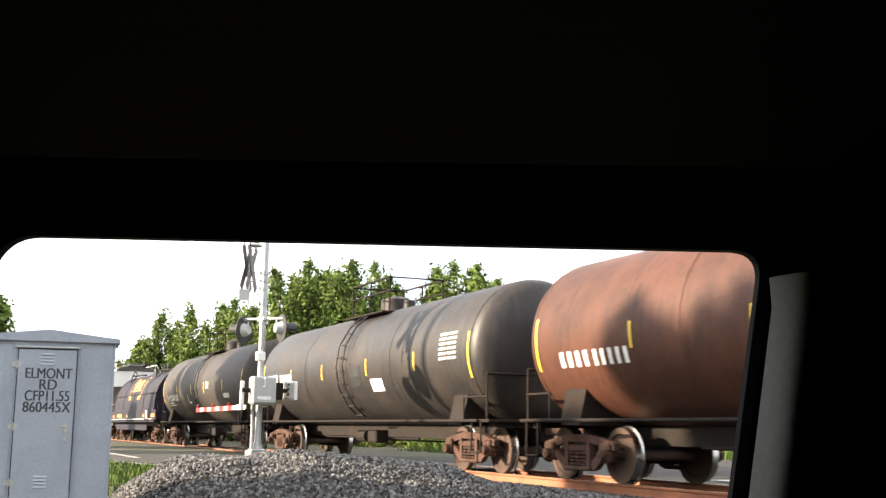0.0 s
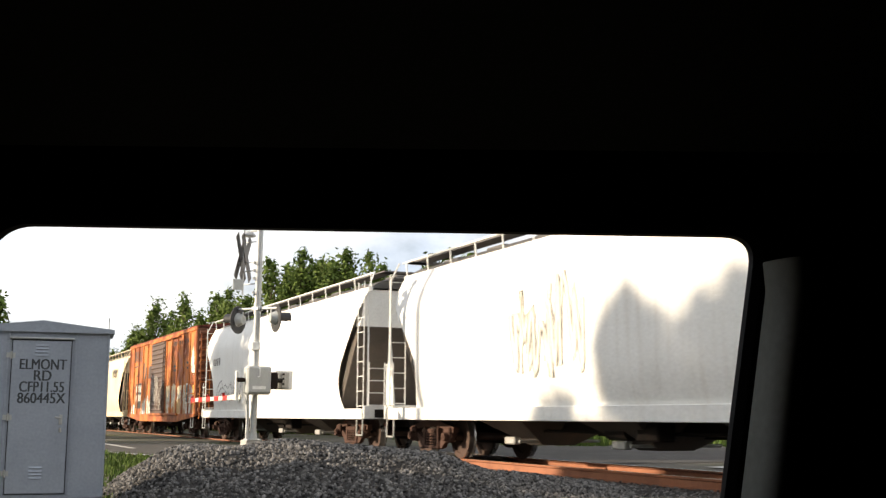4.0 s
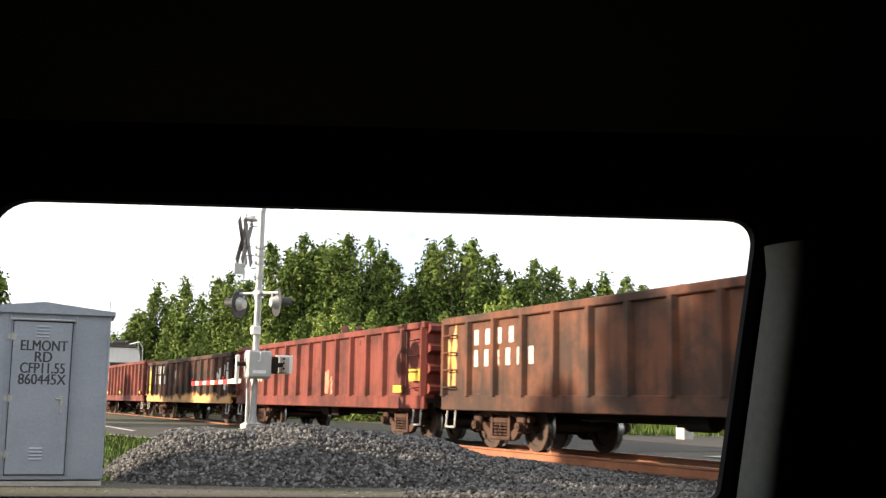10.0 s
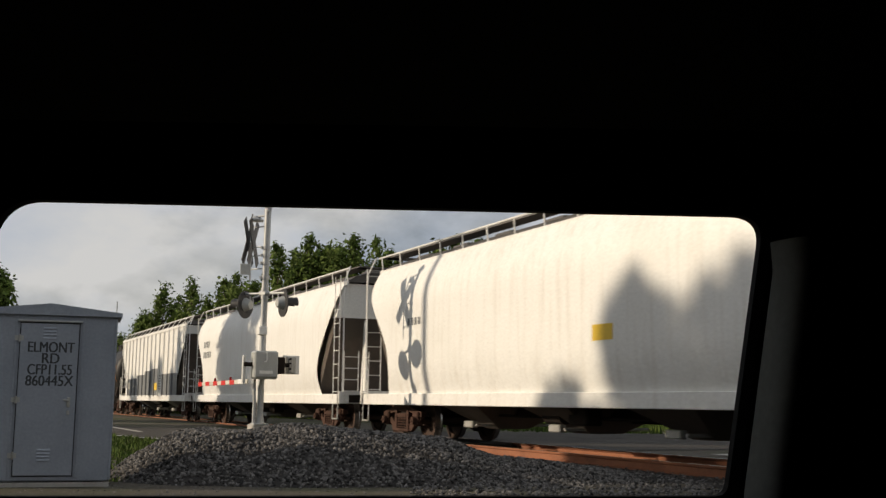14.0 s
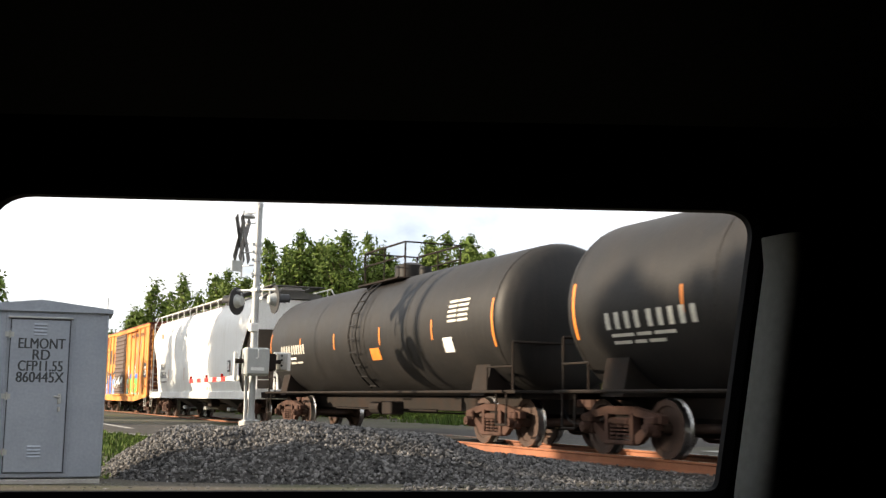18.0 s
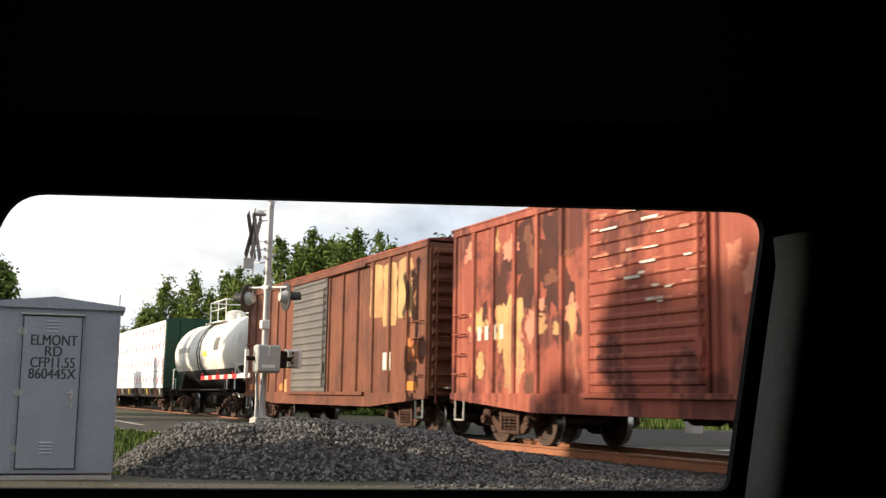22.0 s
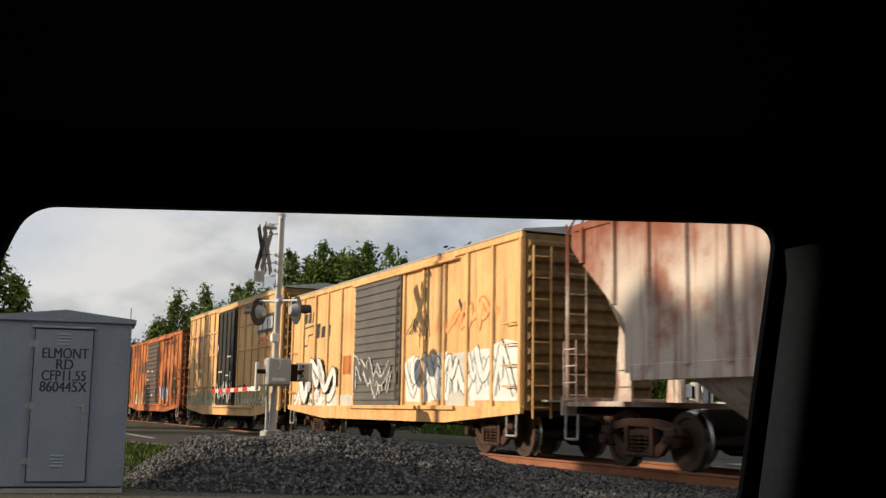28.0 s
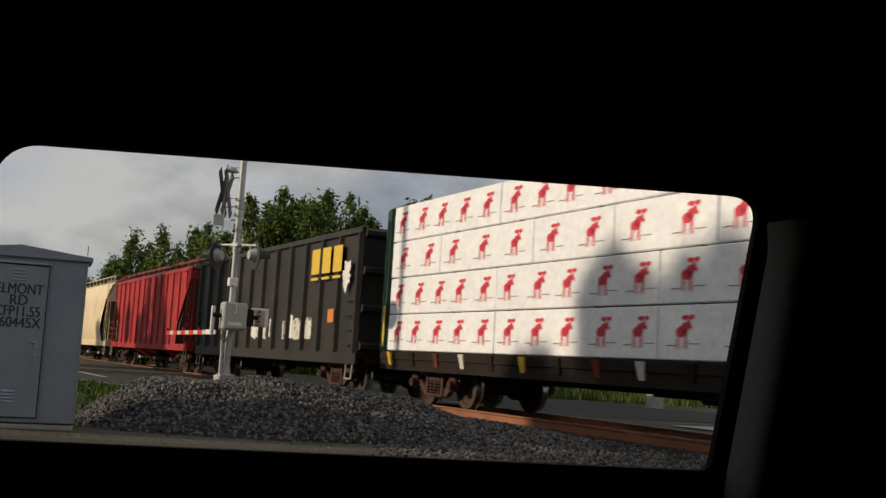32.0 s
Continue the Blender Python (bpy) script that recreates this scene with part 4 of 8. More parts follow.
def build_mast(name, at, lean, head, tall, arm, label):
    """A gate and flasher mast; local -y looks down the road at the oncoming cars, the arm runs along -x."""
    m = empty(name, at @ pose(0, 0, 0, 0, lean, 0), label, "crossing signal", "crossing signals")
    part("foundation", G().box(-0.30, 0.16, -0.2, 0.2, -0.75, 0.0, 0.02), "concrete", m, "pale concrete foundation")
    part("pole", G().rod((0, 0, 0), (0, 0, tall), 0.073, 16), "galvanised", m, "galvanised steel pole", True)
    part("base_plate", G().box(-0.17, 0.17, -0.17, 0.17, 0, 0.03, 0.006).rod((0, 0, 0.03), (0, 0, 0.18), 0.10, 16, 0.086), "galvanised", m)
    part("cable_conduit", G().path([(0.02, -0.14, -0.1), (0.02, -0.14, 0.5), (0.05, -0.17, 1.02)], 0.038, 8), "galvanised", m)
    part("junction_box", G().box(-0.06, 0.13, -0.13, 0.06, 1.98, 2.17, 0.015), "white_paint", m, "small pale junction box")
    part("pole_cap", G().rod((0, 0, tall), (0, 0, tall + 0.05), 0.10, 16, 0.05).rod((-0.14, 0, tall - 0.06), (0.14, 0, tall - 0.06), 0.05, 10), "galvanised", m, "pole cap and junction", True)
    part("bell", G().rod((0, 0, tall - 0.18), (-0.34, -0.17, tall - 0.18), 0.022).rod((-0.34, -0.17, tall - 0.16), (-0.34, -0.17, tall - 0.26), 0.05, 14, 0.17).rod((-0.34, -0.17, tall - 0.26), (-0.34, -0.17, tall - 0.29), 0.17, 18, 0.15), "galvanised", m, "round warning bell on an arm", True)
    # crossbuck: two crossed blades on a bracket
    bx, by, bz = -0.316, -0.496, tall - 0.76
    turn = pose(0, 0, 0, 0, 0, -31)
    g = G().box(bx - 0.02, bx + 0.02, by + 0.03, by + 0.06, tall - 1.62, tall - 0.10)
    for z in (tall - 0.42, tall - 0.88, tall - 1.08, tall - 1.38):
        g.rod((0, 0, z), (bx, by + 0.045, z), 0.014)
    c = part("crossbuck", g, "galvanised", m, "side bracket that carries the crossbuck", at=turn)
    for a in (55, -55):
        for side in (0, 1):
            b = part("blade", G().box(-0.61, 0.61, -0.008, 0.008, -0.115, 0.115, 0.006), "shadow_grey", c, "white crossbuck blade with a dark back", at=pose(bx, by + (0.105 if side else -0.02) - 0.018 * (a > 0), bz, 0, a, 0))
            if not side:
                part("blade_face", G().box(-0.60, 0.60, -0.012, -0.008, -0.105, 0.105), "white_paint", b, "white reflective face")
    part("track_sign", G().box(-0.18, -0.16, -0.54, -0.30, tall - 1.54, tall - 1.29, 0.01), "box_grey", m, "small grey sign under the crossbuck")
    for z in (0.95, 1.12, 1.3, 1.62):
        part("pole_clamp", G().rod((0, 0, tall - z), (0, 0, tall - z + 0.07), 0.095, 14).box(-0.03, 0.03, -0.13, -0.06, tall - z, tall - z + 0.06), "galvanised", m)
    fl = tall - 2.14
    turned = pose(0, 0, 0, 0, 0, head)
    part("flasher_arm", G().rod((-0.60, 0, fl + 0.19), (0.60, 0, fl + 0.19), 0.03, 10).rod((0, 0, fl + 0.06), (0, 0, fl + 0.32), 0.085, 14).box(-0.12, 0.12, -0.09, 0.09, fl + 0.13, fl + 0.25, 0.03), "galvanised", m, "galvanised flasher crossarm", True, turned)
    flasher(m, turned @ pose(-0.58, 0, fl - 0.05), -48 - head)
    flasher(m, turned @ pose(0.56, 0, fl - 0.03), 184 - head)
    if arm:
        box = part("gate_mechanism", G().box(0.06, 0.42, -0.28, 0.26, 1.0, 1.62, 0.045), "box_grey", m, "grey steel gate mechanism box")
        part("box_lid", G().box(0.41, 0.438, -0.265, 0.245, 1.05, 1.60, 0.012), "box_grey", box)
        part("latch", G().path([(0.44, -0.02, 1.58), (0.462, -0.02, 1.55), (0.462, -0.02, 1.40), (0.462, -0.07, 1.38)], 0.014), "white_paint", box, "white lid handle")
        part("plate", G().box(0.439, 0.442, -0.17, 0.13, 1.12, 1.19), "white_paint", box, "small white data plate")
        part("arm_shaft", G().rod((0.22, -0.46, 1.32), (0.22, 0.56, 1.32), 0.05, 12).box(0.10, 0.34, 0.26, 0.44, 1.12, 1.50, 0.03), "under", m, "dark shaft and bearing of the gate")
        part("support_arm", G().box(0.10, 0.18, -0.48, -0.40, 0.90, 1.52, 0.015).box(-0.30, 0.18, -0.46, -0.42, 0.88, 0.99, 0.01), "white_paint", m, "white gate support arm")
        for k in range(3):
            part("counterweight", G().box(-0.02 + 0.07 * k, 0.03 + 0.07 * k, 0.46 + 0.05 * k, 0.86 - 0.10 * k, 1.12 + 0.02 * k, 1.54 - 0.03 * k, 0.012), "white_paint" if k == 0 else "steel", m, "steel counterweight plate")
        for z in (1.24, 1.36, 1.46):
            part("weight_bolt", G().rod((0.15, 0.60, z), (0.20, 0.60, z), 0.025, 6), "under", m)
        gate = part("gate_arm", G().box(-arm, -0.25, -0.25, -0.22, 0.90, 1.00, 0.006), "pale_paint", m, "lowered red and white striped gate arm", at=pose(0, 0, 0, 0, -1.6, 0))
        step = 0.42
        for k in range(int(arm / step / 2)):
            x = -arm + step * 2 * k
            part("red_stripe", G().box(x, x + step, -0.256, -0.214, 0.896, 1.004), "red_paint", gate, "red reflective stripe")
        for x in (-arm * 0.35, -arm * 0.65, -arm + 0.08):
            part("arm_lamp", G().box(x - 0.04, x + 0.04, -0.26, -0.21, 1.0, 1.08, 0.012), "lens_red", gate, "small red gate lamp")
    return m


track_deg = math.degrees(AZ)
build_mast("crossing_signal", pose(-3.72, 25.03, 0.64, 0, 0, track_deg - 90), 1.4, 32, 4.86, 5.2, "galvanised crossing signal mast with flashers, crossbuck and lowered gate")
build_mast("crossing_signal", pose(8.62, 36.8, 0.62, 0, 0, track_deg + 90), 0, 32, 4.62, 6.5, "galvanised crossing signal mast on the far side of the track")


def build_pole():
    q = pose(14.04, 52, 0.0)
    pole = empty("utility_pole", q, "weathered wooden utility pole with a street lamp arm", "utility pole")
    part("pole", G().rod((0, 0, -0.3), (0, 0, 6.2), 0.15, 12, 0.11), "bark", pole, smooth=True)
    part("lamp_arm", G().path([(0, 0, 6.0), (0.5, 0, 6.25), (0.95, 0, 6.25)], 0.03).box(0.85, 1.3, -0.1, 0.1, 6.2, 6.3, 0.03), "galvanised", pole, "small lamp on an arm")


    c = P(9.82, 22.42) - SUN_FLAT * 22
    pole = empty("utility_pole", pose(c.x, c.y, 0.0), "weathered wooden utility pole across the road", "utility pole")
    part("pole", G().rod((0, 0, -0.3), (0, 0, 13.5), 0.14, 12, 0.11), "bark", pole, smooth=True)
    part("crossarm", G().box(-0.05, 0.05, -1.1, 1.1, 12.9, 13.02, 0.01), "bark", pole, "wooden crossarm")


build_pole()


# ---- the train: cars in their own space, x ahead, -y to the road, z over the rail ----
def truck_meshes():
    side = G()
    def bar(pts, y0, y1):
        side.loft([[(x, y0, z) for x, z in pts], [(x, y1, z) for x, z in pts]])
    # an open cast frame: top chord, two slanted arms, columns and the spring seat
    bar([(-1.12, 0.66), (-0.70, 0.74), (-0.32, 0.80), (0.32, 0.80), (0.70, 0.74), (1.12, 0.66), (1.12, 0.54), (0.66, 0.62), (0.30, 0.67), (-0.30, 0.67), (-0.66, 0.62), (-1.12, 0.54)], -1.10, -0.97)
    for e in (-1, 1):
        bar([(e * 1.02, 0.58), (e * 0.74, 0.54), (e * 0.36, 0.33), (e * 0.36, 0.20), (e * 0.52, 0.22), (e * 0.78, 0.42), (e * 1.02, 0.44)], -1.09, -0.98)
        bar([(e * 0.30, 0.69), (e * 0.40, 0.69), (e * 0.40, 0.24), (e * 0.30, 0.24)], -1.12, -0.97)
        x = e * 0.89
        side.box(x - 0.15, x + 0.15, -1.17, -0.98, 0.52, 0.66, 0.03).box(x - 0.11, x + 0.11, -1.15, -0.99, 0.34, 0.54, 0.03).rod((x, -1.15, 0.46), (x, -1.24, 0.46), 0.10, 14, 0.085)
        side.rod((x, -1.24, 0.46), (x, -1.255, 0.46), 0.035, 6)
    side.box(-0.42, 0.42, -1.14, -0.96, 0.19, 0.265, 0.02)
    for x in (-0.19, 0.0, 0.19):
        for z in (0.285, 0.345, 0.405, 0.465):
            side.rod((x, -1.06, z), (x, -1.06, z + 0.035), 0.075, 10)
    side.box(-0.28, 0.28, -1.13, -0.98, 0.50, 0.62, 0.03)
    wheel = G()
    prof = [(-0.755, 0.10), (-0.80, 0.12), (-0.80, 0.34), (-0.83, 0.36), (-0.83, 0.455), (-0.715, 0.465), (-0.69, 0.495), (-0.665, 0.49), (-0.665, 0.36), (-0.72, 0.34), (-0.72, 0.14), (-0.60, 0.10), (-0.60, 0.085)]
    n = 28
    for sgn in (1, -1):
        wheel.loft([[(r * math.cos(2 * math.pi * k / n), y * sgn, r * math.sin(2 * math.pi * k / n)) for k in range(n)] for y, r in prof], caps=True)
    wheel.rod((0, -0.95, 0), (0, 0.95, 0), 0.085, 10)
    bol = G().box(-0.22, 0.22, -1.05, 1.05, 0.48, 0.74, 0.03).box(-0.7, 0.7, -0.5, -0.42, 0.3, 0.42).box(-0.7, 0.7, 0.42, 0.5, 0.3, 0.42)
    for x in (-0.42, 0.42):
        bol.box(x - 0.04, x + 0.04, -0.9, 0.9, 0.36, 0.46)
    m = {"side": side.mesh("side_frame", M["truck"]), "wheel": wheel.mesh("wheelset", M["wheel"], True), "bolster": bol.mesh("bolster", M["under"])}
    m["wheel"].materials.append(M["tread"])
    for q in m["wheel"].polygons:
        if 0.445 < math.hypot(q.center.x, q.center.z) and abs(q.center.y) > 0.68:
            q.material_index = 1
    return m


TM = truck_meshes()
WHEELS = []


def add_truck(car, x):
    t = part("truck", TM["bolster"], "", car, "rusty four-wheel freight truck", at=pose(x, 0, 0))
    part("side_frame", TM["side"], "", t, "cast steel side frame")
    part("side_frame", TM["side"], "", t, "cast steel side frame", at=pose(0, 0, 0, 0, 0, 180))
    for dx in (-0.89, 0.89):
        WHEELS.append(part("wheelset", TM["wheel"], "", t, "steel wheelset with bright treads", at=pose(dx, 0, 0.462)))
    return t


def underframe(car, L, sill=0.82, mat="under", couple=0.85):
    h = L / 2
    part("center_sill", G().box(-h, h, -0.17, 0.17, 0.62, 0.95, 0.01).box(-h - 0.02, -h + 0.25, -1.2, 1.2, sill, 1.05).box(h - 0.25, h + 0.02, -1.2, 1.2, sill, 1.05), mat, car)
    for sg in (-1, 1):
        g = G().box(min(sg * h, sg * (h + couple)), max(sg * h, sg * (h + couple)), -0.09, 0.09, 0.76, 0.92, 0.02)
        a, b = sg * (h + couple - 0.28), sg * (h + couple)
        g.box(min(a, b), max(a, b), -0.17, 0.17, 0.72, 0.97, 0.05)
        part("coupler", g, "truck", car, "rusty knuckle coupler")
        part("air_hose", G().path([(sg * (h - 0.05), -0.32, 0.8), (sg * (h + couple * 0.4), -0.34, 0.5), (sg * (h + couple * 0.9), -0.2, 0.42)], 0.025), "rubber", car)
    part("brake_rigging", G().rod((-h * 0.5, -0.5, 0.62), (h * 0.35, -0.5, 0.62), 0.03).rod((-0.5, -0.75, 0.66), (0.1, -0.75, 0.66), 0.16, 12).box(0.5, 1.1, -0.95, -0.6, 0.5, 0.82, 0.03).rod((-h * 0.3, 0.4, 0.55), (h * 0.6, 0.4, 0.55), 0.02), "under", car, "dark brake cylinder and rods")


def car_at(kind, s0, s1, label, category):
    c = empty(kind, TRACK_POSE @ pose(-(s0 + s1) / 2, 0, 0), label, category, "freight cars of the train")
    c["place"] = (s0 + s1) / 2
    TRAIN.append(c)
    return c, s1 - s0


TRAIN = []


def rungs_on(lad, a, b, n, z0, z1, r, mat):
    """Rungs between two stiles, each a part of the ladder."""
    (xa, ya), (xb, yb) = a, b
    me = G().rod((xa, ya, 0), (xb, yb, 0), r, 6).mesh("rung", M[mat])
    for k in range(n):
        part("rung", me, mat, lad, at=pose(0, 0, z0 + (z1 - z0) * (k + 0.5) / n))


def ladder(car, x0, x1, y, z0, z1, rungs, mat, name="ladder", r=0.02):
    lad = part(name, G().rod((x0, y, z0), (x0, y, z1), r, 6).rod((x1, y, z0), (x1, y, z1), r, 6), mat, car)
    rungs_on(lad, (x0, y), (x1, y), rungs, z0, z1, r * 0.8, mat)
    return lad


def end_ladder(car, x, y0, y1, z0, z1, rungs, mat, r=0.022):
    lad = part("end_ladder", G().rod((x, y0, z0), (x, y0, z1), r, 6).rod((x, y1, z0), (x, y1, z1), r, 6), mat, car)
    rungs_on(lad, (x, y0), (x, y1), rungs, z0, z1, r * 0.8, mat)
    return lad


def marks(car, x, z, widths, h, mat, y=-1.505, label="plain painted marking", tilt=0.0, gap=None):
    """A row of plain bars in place of lettering."""
    gap = gap or h * 0.25
    for w in widths:
        thin = 0.66 * w if w < 0.37 and h < 0.5 else w
        if w:
            part("marking", G().box(x, x + thin, y - 0.004, y, z, z + h), mat, car, label)
        x += w + gap


def stroke(g, pts, w, y):
    """A flat painted stroke along points of the side."""
    v, f = [], []
    for i, (x, z) in enumerate(pts):
        a, b = pts[max(0, i - 1)], pts[min(len(pts) - 1, i + 1)]
        dx, dz = b[0] - a[0], b[1] - a[1]
        L = math.hypot(dx, dz) or 1
        v += [(x - dz / L * w, y, z + dx / L * w), (x + dz / L * w, y, z - dx / L * w)]
    for i in range(len(pts) - 1):
        f.append((2 * i, 2 * i + 1, 2 * i + 3, 2 * i + 2))
    g.add(v, f)


def bend(pts, n=4):
    """Points on a smooth bend through the given ones."""
    out = []
    q = [pts[0]] + list(pts) + [pts[-1]]
    for i in range(1, len(q) - 2):
        a, b, c, d = q[i - 1], q[i], q[i + 1], q[i + 2]
        for k in range(n):
            t = k / n
            out.append(tuple(0.5 * (2 * b[e] + (c[e] - a[e]) * t + (2 * a[e] - 5 * b[e] + 4 * c[e] - d[e]) * t * t + (3 * b[e] - a[e] - 3 * c[e] + d[e]) * t ** 3) for e in (0, 1)))
    return out + [pts[-1]]


def graffiti(car, x0, x1, z0, z1, fill, line, seed, y=-1.435, step=0.62, third=None, thick=0.2):
    """Sprayed swelling bends, edged and overlapping, that spell nothing."""
    rnd = random.Random(seed)
    k = 0
    x = x0
    while x < x1 - 0.3 * step:
        gf, gl, gt = G(), G(), G()
        w = min(step * rnd.uniform(0.85, 1.3), x1 - x)
        h = (z1 - z0) * rnd.uniform(0.75, 1.0)
        b = z0 + (z1 - z0 - h) * rnd.uniform(0, 1)
        lean = rnd.uniform(-0.15, 0.2)
        up = rnd.random() < 0.5
        gly = [(-0.1 + 0.24 * i + rnd.uniform(-0.28, 0.28), (0.82 if (i % 2 == 0) == up else 0.15) + rnd.uniform(-0.3, 0.3)) for i in range(rnd.randint(4, 6))]
        pts = bend([(x + w * (u + rnd.uniform(-0.1, 0.1) + lean * (q - 0.5)), b + h * (0.08 + 0.84 * min(1, max(0, q + rnd.uniform(-0.08, 0.08))))) for u, q in gly])
        pts = [(min(x1 + 0.05, max(x0 - 0.05, u)), q) for u, q in pts]
        t = thick * min(w, h) * rnd.uniform(0.7, 1.25) * 0.5
        kk = y - 0.001 - 0.0006 * 3 * (k % 5)
        stroke(gl, pts, t + rnd.uniform(0.02, 0.04), kk)
        stroke(gf, pts, t, kk - 0.0006)
        part("spray_outline", gl, line, car, "sprayed outline")
        part("spray_bend", gf, fill, car, "sprayed paint")
        if third and rnd.random() < 0.8:
            stroke(gt, pts[3:9], t * 0.55, kk - 0.0012)
            part("spray_accent", gt, third, car, "sprayed accent")
        x += w * rnd.uniform(0.62, 0.85)
        k += 1


def spray_band(car, x0, x1, z0, z1, mats, seed, y=-1.425, wide=0.35):
    """A sprayed band of uneven upright patches."""
    rnd = random.Random(seed)
    x, k = x0, 0
    while x < x1:
        w = min(wide * rnd.uniform(0.4, 1.6), x1 - x + 0.02)
        top, low = z1 - (z1 - z0) * rnd.uniform(0, 0.3), z0 + (z1 - z0) * rnd.uniform(0, 0.12)
        n = 6
        yy = y - 0.0012 * (k % 3) - 0.0004
        ring = [(x + rnd.uniform(-0.05, 0.05), low + (top - low) * i / n) for i in range(n + 1)] + [(x + w * (0.5 + rnd.uniform(-0.2, 0.2)), top + rnd.uniform(-0.05, 0.10))] + [(x + w * 1.12 + rnd.uniform(-0.06, 0.06), top - (top - low) * i / n) for i in range(n + 1)]
        part("spray_patch", G().add([(u, yy, q) for u, q in ring], [tuple(range(len(ring)))]), rnd.choice(mats), car, "sprayed paint patch")
        x += w
        k += 1


def blotch(car, x, z, rx, rz, mat, seed, y):
    """One sprayed uneven blot."""
    rnd = random.Random(seed)
    off = rnd.uniform(0, 90)
    ring = []
    for i in range(56):
        a = 2 * math.pi * i / 56
        c, e = math.cos(a), math.sin(a)
        q = 1 + 0.75 * noise.noise((c * 0.9 + off, e * 0.9, 0)) + 0.5 * noise.noise((c * 2.6 + off, e * 2.6, 4)) + 0.28 * noise.noise((c * 7 + off, e * 7, 8))
        ring.append((x + rx * max(0.25, q) * c, y, z + rz * max(0.25, q) * e))
    part("spray_blot", G().add(ring, [tuple(range(56))]), mat, car, "sprayed blot")


def wash(car, x0, x1, z0, z1, mat, seed, y):
    """A sprayed coat along the foot of the side, with an uneven upper edge."""
    off = seed * 3.7
    n = 90
    top = []
    for k in range(n + 1):
        x = x0 + (x1 - x0) * k / n
        e = 0.30 * noise.noise((x * 1.1 + off, 0, 2)) + 0.16 * noise.noise((x * 4 + off, 3, 0)) + 0.08 * noise.noise((x * 13 + off, 7, 0))
        top.append((x, y, z1 + e))
    v = [(x, y, z0) for x, _, _ in top] + top
    part("sprayed_coat", G().add(v, [(k, k + 1, n + 2 + k, n + 1 + k) for k in range(n)]), mat, car, "pale sprayed coat")


